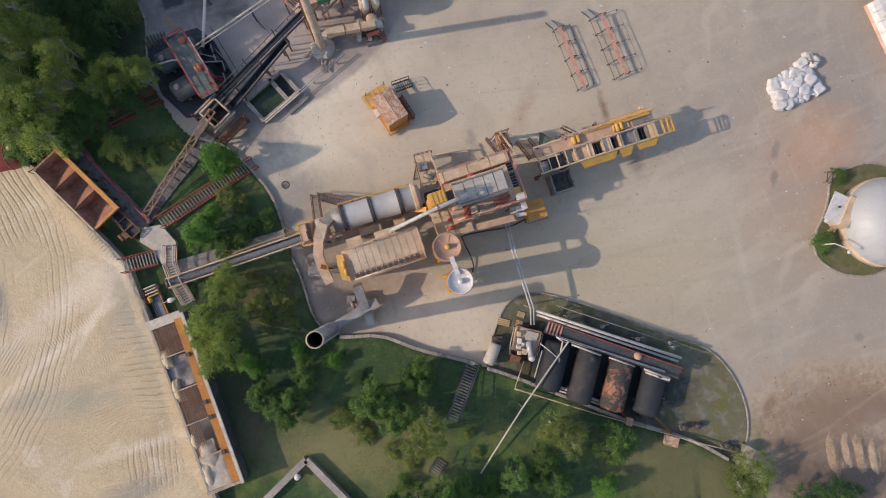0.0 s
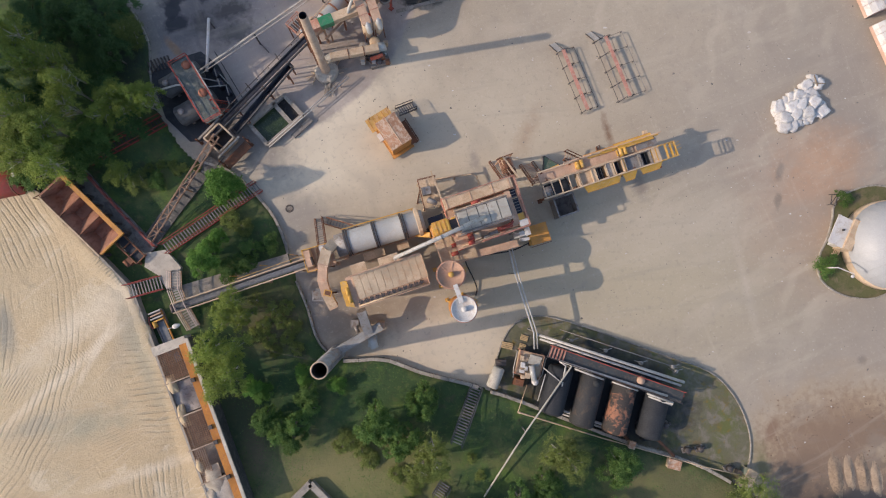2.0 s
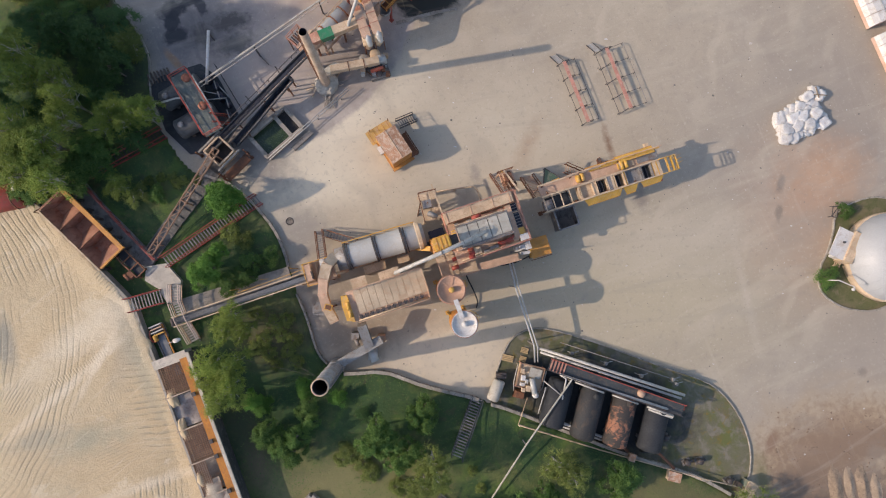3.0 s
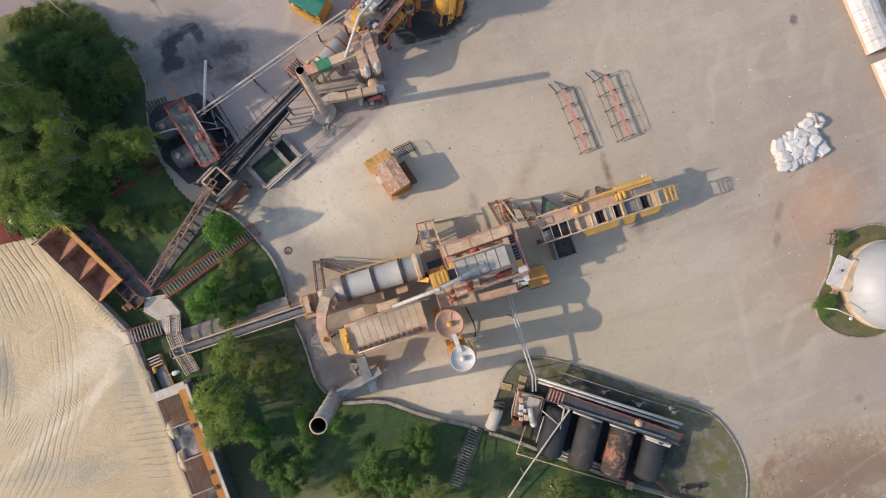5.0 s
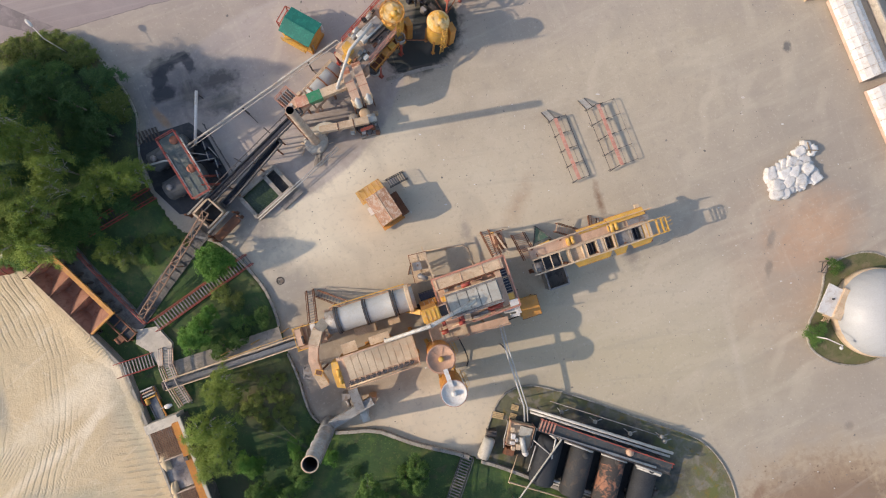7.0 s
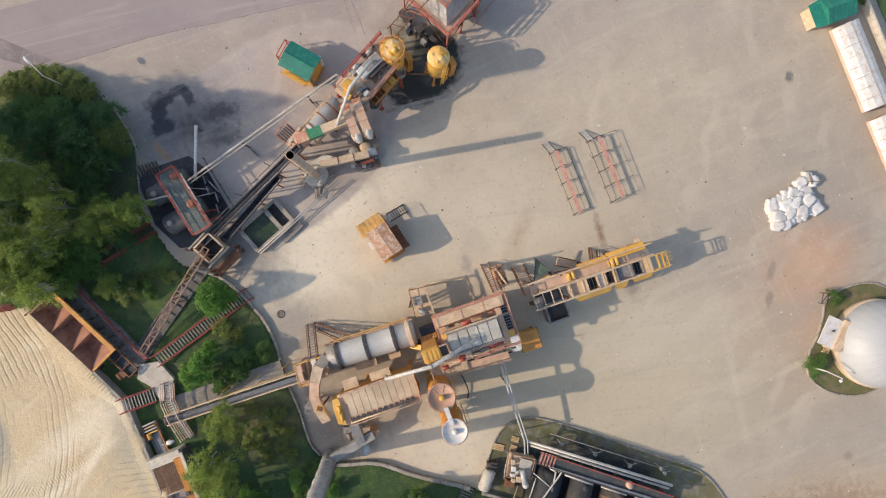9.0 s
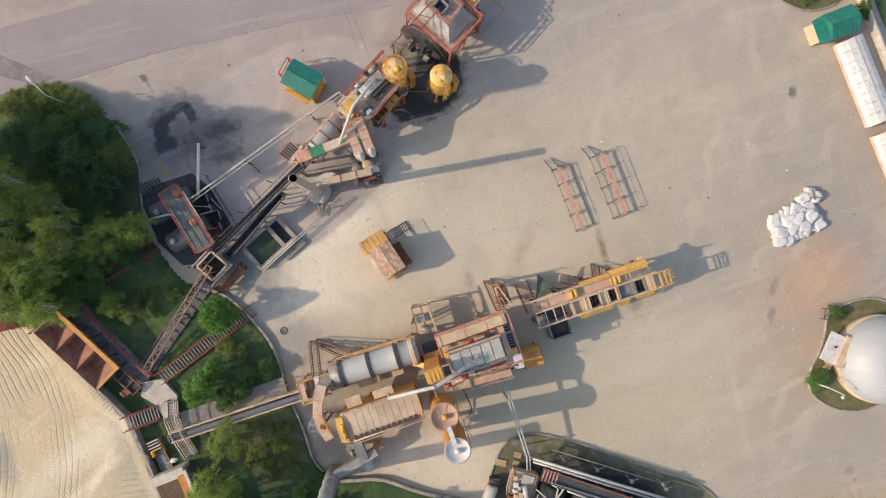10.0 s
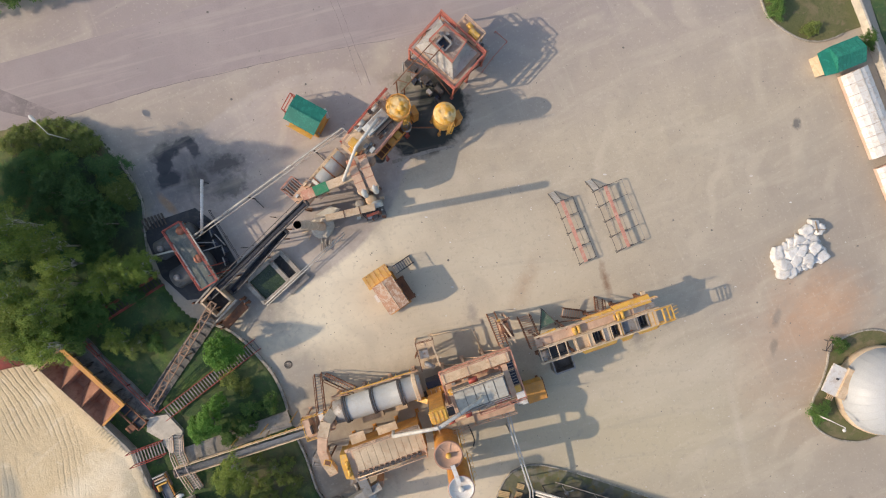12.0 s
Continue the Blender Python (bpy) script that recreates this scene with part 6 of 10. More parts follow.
beam(bm, a + Vector((0, 0.35, 0)), b + Vector((0, 0.35, 0)), 1.7, 0.3)
solid("path_conveyor", bm, M_concrete, "narrow concrete path under the conveyor", "path", kind="structure")
stair("bank_stair", "long red-railed steel stair up the grass bank", (-15.98, 12.28, 0.15), (-24.64, 5.67, 2), 1.15, 34, M_red, M_grey)
stair("terrace_stair", "short red-railed steel stair to the sand terrace", (-24.82, 2.37, 2.02), (-27.76, 1.46, 2.75), 1.35, 11, M_red, M_grey)
stair("bank_stair", "dark steel stair up the bank from the yard", (6.58, -8.31, 0.3), (4.28, -13.90, 1.9), 1.15, 21, M_sooty, M_grey)
stair("bank_stair", "lower flight of dark steel stair among bushes", (3.23, -17.88, 1.5), (2.41, -19.07, 1.9), 1.15, 6, M_sooty, M_grey)
stair("bank_stair", "red-railed steel stair half hidden under the trees", (-25.66, 19.02, 0.3), (-32.27, 14.50, 1.8), 1.1, 24, M_red, M_dark)

M_canopypale = mat("pale_pink_paint", (0.66, 0.53, 0.45), (0.5, 0.35, 0.28), 0.7, big=1.0)
t = thing("footbridge", "pale railed steel footbridge stepping down from the landing", "bridge", at=(-23.0, 1.0, 1.2), world=True)
spine = [Vector(p) for p in ((-23.5, 3.5, 2.1), (-23.45, 1.75, 2.05), (-22.8, 0.0, 1.95), (-21.7, -2.1, 1.6))]
for a, b in zip(spine, spine[1:]):
    d = b - a
    s = Vector((-d.y, d.x, 0)).normalized() * 0.5
    n = round(d.length / 0.28)
    for k in range(n):
        bm = B()
        q = a.lerp(b, (k + 0.5) / n)
        box(bm, (0, 0, 0), (0.17, 0.95, 0.05), Matrix.Translation(q) @ Matrix.Rotation(math.atan2(d.y, d.x), 4, "Z"))
        part("grating", bm, M_ash, t)
    for e in (-1, 1):
        bm = B()
        beam(bm, a + s * e, b + s * e, 0.06, 0.16)
        part("stringer", bm, M_dusty, t)
        bm = B()
        rails(bm, [a + s * e, b + s * e], 1.0, 0.035)
        part("guard_rail", bm, M_canopypale, t, "pale pink rail")
for p in (spine[0], spine[2], spine[3]):
    for e in (-0.4, 0.4):
        bm = B()
        beam(bm, (p.x + e, p.y, gz(p.x, p.y) - 0.1), (p.x + e, p.y, p.z), 0.1, 0.1)
        part("post", bm, M_grey, t)

bm = B()
rails(bm, [(-32.98, 13.85, 1.66), (-31.06, 11.71, 1.66), (-28.25, 8.67, 1.66), (-25.54, 5.92, 1.7)], 1.0, 0.04, 1.6)
t = thing("handrail", "red steel handrail along the concrete apron", "railing", at=(-33.0, 13.8, 1.66), world=True)
part("rail", bm, M_red, t)

# three-bay rusty feed bins
ox, oy = -32.1, 8.8
t = thing("feed_bins", "rusty three-bay feed bins with an orange painted rim", "hopper", at=(ox, oy, 1.2), rz=-44.3)
H = 2.3
bm = B()
box(bm, (0, 1.5, H - 0.05), (8.3, 0.42, 0.3))
part("rim_beam", bm, M_orange, t, "orange rim beam")
bm = B()
box(bm, (0, -1.45, H - 0.05), (8.2, 0.14, 0.22))
part("rim_beam", bm, M_tan, t, "dusty rim beam on the sand side")
for s, m in ((-1, M_binrust), (1, M_orange)):
    bm = B()
    box(bm, (s * 4.04, 0.02, H - 0.05), (0.2, 2.5, 0.26))
    part("end_beam", bm, m, t)
for k in range(3):
    x0, x1 = -3.92 + 2.62 * k, -3.92 + 2.62 * (k + 1)
    bm = B()
    top = [bm.verts.new(p) for p in ((x0, -1.38, H - 0.02), (x1, -1.38, H - 0.02), (x1, 1.3, H - 0.02), (x0, 1.3, H - 0.02))]
    low = [bm.verts.new(p) for p in ((x0 + 0.15, -0.5, 1.0), (x1 - 1.45, -0.5, 1.0), (x1 - 1.45, 1.1, 1.0), (x0 + 0.15, 1.1, 1.0))]
    for j in range(4):
        bm.faces.new((top[j], top[(j + 1) % 4], low[(j + 1) % 4], low[j]))
    bm.faces.new(low)
    bmesh.ops.recalc_face_normals(bm, faces=bm.faces[:])
    part("bin", bm, M_binrust, t, "rust-brown sloping hopper")
for k in (1, 2):
    x = -3.92 + 2.62 * k
    bm = B()
    beam(bm, (x, -1.36, H), (x, 1.28, H), 0.07, 0.1)
    part("divider", bm, M_rust, t, "thin rusty divider")
for k in range(7):
    bm = B()
    box(bm, (-3.9 + 1.3 * k, 1.66, H / 2), (0.16, 0.2, H))
    part("buttress", bm, M_dark, t)
legs(t, [(x, y) for x in (-3.9, -1.3, 1.3, 3.9) for y in (-1.35, 1.35)], H - 0.1, M_dark, 0.18)
stair("bin_ladder", "rusty steel stair at the bins' north end", (-35.99, 11.96, 1.6), (-36.94, 10.91, 2.6), 1.3, 7, M_rust, M_grey)

ox, oy = -27.9, 5.7
t = thing("tail_frame", "orange steel tail frame of the belt under the bins", "frame", at=(ox, oy, 1.2), rz=-44)
bm = B()
for y in (-0.55, 0.55):
    beam(bm, (-1.5, y, 1.3), (1.6, y, 1.3), 0.12, 0.16)
for k in range(4):
    beam(bm, (-1.4 + k, -0.55, 1.3), (-1.4 + k, 0.55, 1.3), 0.1, 0.12)
part("frame", bm, M_rust, t)
bm = B()
box(bm, (0.9, -0.9, 1.0), (0.7, 0.5, 0.6))
pipe(bm, [(0.5, -1.2, 1.2), (1.2, -1.2, 1.2)], 0.2, 12)
part("motor", bm, M_rust, t)
bm = B()
beam(bm, (-1.5, 0, 1.1), (1.6, 0, 1.1), 0.8, 0.05)
part("belt", bm, M_belt, t)
legs(t, [(x, y) for x in (-1.3, 1.5) for y in (-0.55, 0.55)], 1.25, M_rust, 0.12)

GANTRY_TOP = (-19.55, 16.9, 3.0)
conveyor("lattice_conveyor", "rusty lattice conveyor gantry crossing the grass bank", (-26.0, 6.5, 2.5), GANTRY_TOP, 0.6, 0.22, M_gantry, M_belt, (0.1, 0.5, 0.95), 1.0, belt=False)
conveyor("belt_conveyor", "long grey belt conveyor with yellow rails feeding the drum", (-23.61, -0.19, 2.6), (-9.84, 4.43, 4.1), 0.95, 0.5, M_tan, M_beltsheen, (0.15, 0.4, 0.65, 0.9), 1.5)
bm = B()
rails(bm, [(-17.05, 2.71, 3.2), (-10.80, 4.93, 3.9)], 0.6, 0.02, 1.8, mid=False)
t = thing("walkway_rail", "yellow handrail beside the belt conveyor", "railing", at=(-14.9, 4.0, 0.8), world=True)
for q in ((-17.70, 2.98, 0), (-14.86, 4.03, 0), (-12.00, 5.09, 0)):
    q = Vector(q)
    beam(bm, (q.x, q.y, gz(q.x, q.y)), (q.x, q.y, 3.9), 0.07, 0.07)
part("rail", bm, M_yellow, t)
conveyor("belt_conveyor", "dark belt conveyor climbing to the smaller plant", (-20.4, 17.35, 1.7), (-10.1, 26.75, 4.3), 0.7, 0.25, M_sooty, M_pit, (0.25, 0.5, 0.75, 0.95), 1.6, m_leg=M_rust)
conveyor("belt_conveyor", "dark return belt conveyor below the climbing belt", (-18.35, 17.75, 1.1), (-12.3, 24.0, 3.2), 0.66, 0.25, M_sooty, M_pit, (0.2, 0.6, 0.9), 1.6, m_leg=M_rust)
bm = B()
rails(bm, [(-19.1, 19.35, 2.0), (-10.9, 26.85, 4.1)], 0.5, 0.03, 1.6, mid=False)
t = thing("walkway_rail", "rusty handrail along the climbing belt", "railing", at=(-18.0, 20.5, 0), world=True)
for q in ((-19.14, 19.58, 0), (-16.88, 22.32, 0), (-14.00, 25.40, 0)):
    q = Vector(q)
    beam(bm, (q.x, q.y, gz(q.x, q.y)), (q.x, q.y, 2.5), 0.07, 0.07)
part("rail", bm, M_dark, t)

M_channel = mat("wet_concrete", (0.13, 0.125, 0.115), (0.22, 0.20, 0.17), 0.9, big=0.6, bump=0.4)
# dark channel on the bank below the lattice gantry
bm = B()
a, b = Vector((-26.33, 6.52, 1.4)), Vector((-20.18, 15.88, 1))
n = 12
for k in range(n):
    p, q = a.lerp(b, k / n), a.lerp(b, (k + 1) / n)
    z = max(gz(p.x, p.y), gz(q.x, q.y)) - 0.02
    for e, w, h, in ((0, 1.3, 0.1), (-0.72, 0.14, 0.3), (0.72, 0.14, 0.3)):
        s = Vector((-(q - p).y, (q - p).x, 0)).normalized() * e
        beam(bm, Vector((p.x, p.y, z)) + s, Vector((q.x, q.y, z)) + s, w, h)
solid("channel_gantry", bm, M_channel, "dark concrete channel under the lattice gantry", "channel", kind="structure")

# transfer hopper between the two conveyors
ox, oy = -19.6, 16.9
t = thing("transfer_hopper", "square concrete-coloured steel transfer hopper", "hopper", at=(ox, oy, 0), rz=47)
for a, b in (((-1.05, -1.05), (1.05, -1.05)), ((1.05, -1.05), (1.05, 1.05)), ((1.05, 1.05), (-1.05, 1.05)), ((-1.05, 1.05), (-1.05, -1.05))):
    bm = B()
    beam(bm, (*a, 1.2), (*b, 1.2), 0.14, 1.4)
    part("wall", bm, M_tan, t)
    bm = B()
    beam(bm, (*a, 1.95), (*b, 1.95), 0.17, 0.14)
    part("rim", bm, M_tan, t)
bm = B()
box(bm, (0, 0, 0.7), (1.95, 1.95, 0.1))
part("floor", bm, M_black, t)
for y in (-1.6, 1.6):
    bm = B()
    beam(bm, (-1.5, y * 0.85, 1.9), (1.5, y * 0.85, 1.9), 0.18, 0.2)
    part("side_beam", bm, M_concrete, t)
bm = B()
box(bm, (0, -2.2, 1.0), (3.0, 0.9, 0.16))
part("step_plate", bm, M_rust, t)
legs(t, [(x, y) for x in (-1.7, 1.7) for y in (-2.2, -1.6, 1.6)], 1.85, M_rust, 0.16)

# concrete basin
cx, cy = -14.3, 19.2
t = thing("settling_basin", "concrete settling basin with green murky water", "basin", at=(cx, cy, 0), rz=42)
for a, b in (((-2.35, -1.45), (2.35, -1.45)), ((2.35, -1.45), (2.35, 1.45)), ((2.35, 1.45), (-2.35, 1.45)), ((-2.35, 1.45), (-2.35, -1.45)), ((0.95, -1.45), (0.95, 1.45))):
    bm = B()
    beam(bm, (*a, 0.25), (*b, 0.25), 0.42, 0.7)
    part("basin_wall", bm, M_concrete, t)
bm = B()
box(bm, (-0.7, 0, 0.1), (3.0, 2.6, 0.06))
part("water", bm, M_water, t, "green murky water")
bm = B()
box(bm, (1.65, 0, 0.08), (1.2, 2.6, 0.06))
part("sump", bm, M_black, t, "black sump")
for y in (-1.85, -2.1):
    bm = B()
    pipe(bm, [(-2.4, y + 0.3, 0.75), (8.6, y + 0.35, 0.9)], 0.05, 10)
    part("water_pipe", bm, M_pipe, t, "pale water pipe")
bm = B()
for x in (-2.2, 1.0, 4.2, 7.4):
    beam(bm, (x, -1.7, 0), (x, -1.7, 0.75), 0.1, 0.1)
part("pipe_post", bm, M_grey, t)
bm = B()
box(bm, (1.4, -2.4, 0.15), (2.6, 0.5, 0.35), pose(0, 0, 0, 0, 0, 2))
part("edge_block", bm, M_darkconc, t)

# aggregate bunkers beside the terrace
ox, oy = -20.4, -11.6
t = thing("aggregate_bunker", "five-bay aggregate bunker with grates and an orange beam", "bunker", at=(ox, oy, 0), rz=-69.3)
HB = 3.4
Lb, Wb = 16.9, 3.3
bm = B()
box(bm, (0, Wb / 2 - 0.42, HB + 0.12), (Lb - 0.5, 0.72, 0.34))
part("orange_beam", bm, mat("rust_orange", (0.50, 0.20, 0.03), (0.36, 0.14, 0.04), 0.7, big=0.7), t, "rusty orange steel walk beam")
bm = B()
box(bm, (0, Wb / 2 + 0.08, HB / 2 + 0.1), (Lb + 0.3, 0.24, HB + 0.2))
part("back_wall", bm, M_shadewall, t, "concrete back wall painted dark for its shade")
bm = B()
box(bm, (0, Wb / 2 + 0.1, HB + 0.3), (Lb + 0.3, 0.3, 0.2))
part("coping", bm, M_paleconc, t, "pale concrete coping")
bm = B()
box(bm, (0, -Wb / 2, HB / 2), (Lb, 0.2, HB - 0.3))
part("front_wall", bm, M_concrete, t)
M_bayfill = mat("bay_sand", (0.50, 0.425, 0.325), (0.36, 0.305, 0.235), 0.95, big=1.2)
M_baybrown = mat("bay_brown_stone", (0.27, 0.205, 0.155), (0.17, 0.135, 0.11), 0.95, big=1.2, fine=10, bump=0.8)
M_bayheap = mat("bay_pale_gravel", (0.58, 0.52, 0.43), (0.40, 0.345, 0.275), 0.95, big=1.6, fine=10, bump=0.9, wear=(0.5, 0.7))
fill = (M_baybrown, M_gravel, M_baybrown, M_bayfill, M_bayheap)
for k in range(6):
    x = -Lb / 2 + Lb / 5 * k
    bm = B()
    box(bm, (x, -0.15, HB / 2), (0.14 if 0 < k < 5 else (0.9 if k == 0 else 0.3), Wb, HB + 0.05))
    part("divider", bm, M_paleconc if k in (0,) else M_gantrylt, t)
for k in range(5):
    x = -Lb / 2 + Lb / 5 * (k + 0.5)
    bm = B()
    gx = bmesh.ops.create_grid(bm, x_segments=14, y_segments=12, size=0.5)
    for v in bm.verts:
        h = (2.0, 2.9, 2.6, 2.8, 3.2)[k]
        ux, uy = v.co.x * (Lb / 5 - 0.3), v.co.y * (Wb - 0.4) - 0.15
        hole = max(0, 1 - math.hypot(ux, uy - 0.4) / 1.2)
        v.co = (x + ux, uy, h - hole * (0.2, 0.7, 0.5, 0.8, 0.15)[k] - 0.4 * max(0, uy - 0.4) + 0.12 * noise.noise((ux * 1.5, uy * 1.5, k * 3.0)))
    for f in bm.faces:
        f.smooth = True
    part("fill", bm, fill[k], t, ("dark empty bay", "dark crushed stone", "dark crushed stone", "slumped pale sand", "heaped pale sand")[k])
    if k in (0, 2, 3):
        bm = B()
        n = 20 if k == 0 else 16
        ext = Wb - 0.9 if k != 3 else 1.15
        y0 = -Wb / 2 + 0.15
        for j in range(n + 1):
            xx = x - (Lb / 5 - 0.3) / 2 + (Lb / 5 - 0.3) * j / n
            beam(bm, (xx, y0, HB - 0.1), (xx, y0 + ext, HB - 0.1), 0.03, 0.06)
        for j in range(13 if k != 3 else 7):
            yy = y0 + ext * j / (12 if k != 3 else 6)
            w = 0.06 if j in (4, 8) and k != 3 else 0.03
            beam(bm, (x - Lb / 10 + 0.15, yy, HB - 0.15), (x + Lb / 10 - 0.15, yy, HB - 0.15), w, 0.06)
        part("grate", bm, M_gantry, t, "rust-brown bar grate")
# sand slumped over the front wall and dividers
for x, y, rx, ry, h in ((5.0, -0.6, 1.3, 0.9, 0.3), (6.9, -1.2, 1.2, 0.5, 0.3), (-1.7, -1.3, 1.1, 0.45, 0.3), (-4.9, -1.25, 0.9, 0.5, 0.3), (3.4, -1.35, 0.8, 0.4, 0.3)):
    bm = B()
    bmesh.ops.create_grid(bm, x_segments=12, y_segments=10, size=1.0)
    for v in bm.verts:
        q = math.hypot(v.co.x, v.co.y) * (1 + 0.35 * noise.noise((v.co.x * 2 + x, v.co.y * 2, 1.0)))
        v.co = (x + v.co.x * rx, y + v.co.y * ry, HB - 0.25 + h * max(-0.4, 1 - q * q))
    for f in bm.faces:
        f.smooth = True
    part("sand_spill", bm, M_bayfill if x > 4 else M_sand, t, "pale sand slumped over the bay edge")
for x in (-4.6, 0.2, 1.7, 5.2):
    bm = B()
    box(bm, (x, Wb / 2 - 0.6, HB + 0.3), (0.4, 0.35, 0.35))
    part("vibrator", bm, M_dark, t)

ox, oy = -25.1, -1.2
t = thing("drive_station", "yellow and white conveyor drive station with red guard", "machine", at=(ox, oy, 1.0), rz=-66)
for y in (-0.5, 0.5):
    bm = B()
    beam(bm, (-0.7, y, 1.0), (4.6, y, 0.9), 0.1, 0.2)
    part("side_frame", bm, M_orange if y > 0 else M_grey, t)
bm = B()
beam(bm, (0.4, 0, 1.05), (4.6, 0, 0.95), 0.75, 0.05)
part("belt", bm, M_beltsheen, t)
for k in range(4):
    bm = B()
    box(bm, (-0.75 + 0.3 * k, 0.0, 1.3), (0.12, 1.25 - 0.15 * (k % 2), 0.3))
    part("head_guard", bm, (M_pipe, M_dusty, M_pipe, M_yellow)[k], t)
bm = B()
pipe(bm, [(0.15, -0.45, 1.25), (0.75, -0.45, 1.25)], 0.22, 14)
part("motor", bm, M_yellow, t)
bm = B()
pipe(bm, smooth_line([(-0.5, -0.65, 1.3), (0.0, -0.85, 1.35), (0.6, -0.8, 1.3), (0.75, -0.5, 1.2)], 3), 0.08, 8)
part("red_guard", bm, M_red, t, "red bent guard tube")
for k in range(5):
    bm = B()
    beam(bm, (0.8 + 0.85 * k, -0.5, 0), (0.8 + 0.85 * k, -0.5, 0.95), 0.09, 0.09)
    part("leg", bm, M_grey, t)
bm = B()
box(bm, (0, 0, 0.45), (1.5, 1.2, 0.9))
part("plinth", bm, M_darkconc, t)
x, y = -24.4, -2.5
q = Vector((-22.55, -1.73, 4.2))
t = thing("lamp_post", "white lamp on a thin post by the drive station", "lamp", at=(q.x - 0.8, q.y - 0.3, 1.0), world=True)
bm = B()
pipe(bm, [(q.x - 0.8, q.y - 0.3, 1.0), (q.x - 0.8, q.y - 0.3, 4.1), q], 0.04, 8)
part("post", bm, M_grey, t)
bm = B()
lathe(bm, [(0, 0), (0.2, 0.05), (0.24, 0.3), (0.12, 0.7), (0, 0.75)], 14, Matrix.Translation(q + Vector((-0.3, -0.12, 0))) @ pose(0, 0, 0, 0, 80, 20))
part("lamp_head", bm, M_white, t)

# red tank at the terrace's north end
a, b = Vector((-37.84, 12.34, 2.6)), Vector((-44.40, 10.84, 2.6))
t = thing("water_tank", "faded red horizontal steel tank", "tank", at=(a.x - 2, a.y - 0.4, 1.2), world=True)
bm = B()
lathe(bm, [(0, 0), (1.1, 0.02), (1.3, 0.2), (1.3, 6.8), (0, 7.0)], 32, axis(a, b))
part("shell", bm, M_red, t)
for f in (0.12, 0.45, 0.8):
    bm = B()
    q = a.lerp(b, f)
    lathe(bm, [(1.29, -0.05), (1.36, -0.05), (1.36, 0.05), (1.29, 0.05)], 32, Matrix.Translation(q) @ axis(a, b).to_3x3().to_4x4())
    part("hoop", bm, M_rust, t)
    bm = B()
    box(bm, (q.x, q.y, 0.9), (0.4, 1.8, 1.4))
    part("saddle", bm, M_concrete, t)
bm = B()
lathe(bm, [(0, 0), (0.25, 0), (0.25, 0.25), (0, 0.3)], 16, Matrix.Translation((-37.96, 12.66, 3.9)))
part("hatch", bm, M_white, t, "white hatch")
t = thing("pipe_run", "thin grey pipe from the red tank", "pipe", at=(-36.9, 12.0, 1.6), world=True)
bm = B()
pipe(bm, [(-37.84, 12.62, 3.6), (-35.64, 11.73, 1.9), (-35.94, 11.83, 1.4)], 0.05, 8)
part("tube", bm, M_pipe, t)

# concrete L-shaped wall on the southern bank
for pts, nm in (([(-10.1, -17.4), (-16.3, -23.5)], "a"), ([(-10.1, -17.4), (-3.6, -24.0)], "b")):
    (x0, y0), (x1, y1) = pts
    bm = B()
    beam(bm, (x0, y0, 1.5), (x1, y1, 1.5), 0.62, 1.8)
    solid("wall_pit", bm, M_concrete, "thick pale concrete wall of a sunken store", "wall", kind="structure")
bm = B()
lathe(bm, [(0.05, 0), (0.05, 1.2), (0.32, 1.2), (0.3, 1.42), (0, 1.45)], 18)
ob = solid("ventilation_pipe", bm, M_white, "white capped ventilation pipe inside the walls", "vent")
ob.location = (-10.9, -19.0, 1.1)
bm = B()
lathe(bm, [(0, 0), (0.16, 0), (0.16, 0.3), (0, 0.32)], 12)
ob = solid("marker_post", bm, M_concrete, "small concrete marker beside the wall", "post")
ob.location = (-10.7, -17.4, 1.2)
# manhole
x, y = -12.9, 10.0
t = thing("manhole", "round iron manhole cover with a slotted pattern", "manhole", at=(x, y, 0))
bm = B()
lathe(bm, [(0.42, 0), (0.42, 0.03), (0.33, 0.035), (0.33, 0.02), (0, 0.02)], 28)
part("ring", bm, M_dark, t)
bm = B()
for k in range(5):
    w = math.sqrt(max(0.02, 0.31 ** 2 - (0.125 * (k - 2)) ** 2))
    box(bm, (0, 0.125 * (k - 2), 0.03), (2 * w, 0.06, 0.03))
part("cover", bm, M_concrete, t)

# ---- smaller plant in the north ----
Q = 49.0
# dryer
a, b = Vector((-9.13, 28.34, 3.1)), Vector((-6.44, 31.41, 3.1))
t = thing("dryer_drum", "small grey dryer drum with rusty rings", "drum", at=((a.x + b.x) / 2, (a.y + b.y) / 2, 0), world=True)
X = axis(a, b)
L = (b - a).length
bm = B()
lathe(bm, [(0, 0), (0.86, 0.02), (0.88, 0.3), (0.88, L - 0.1), (0, L)], 32, X)
part("shell", bm, M_drum, t)
for f in (0.08, 0.42, 0.74):
    bm = B()
    lathe(bm, [(0.86, f * L), (0.97, f * L), (0.97, f * L + 0.14), (0.86, f * L + 0.14)], 32, X, False)
    part("riding_ring", bm, M_rust, t)
d = (b - a).normalized()
s = Vector((-d.y, d.x, 0))
bm = B()
for e in (-0.8, 0.8):
    beam(bm, a - d * 0.8 + s * e + Vector((0, 0, -1.2)), b + s * e + Vector((0, 0, -1.2)), 0.16, 0.25)
part("frame_beam", bm, M_dusty, t)
for f in (0.0, 0.5, 1.0):
    for e in (-0.8, 0.8):
        p = a.lerp(b, f) + s * e
        bm = B()
        beam(bm, (p.x, p.y, 0), (p.x, p.y, 1.9), 0.14, 0.14)
        part("leg", bm, M_dusty, t)
bm = B()
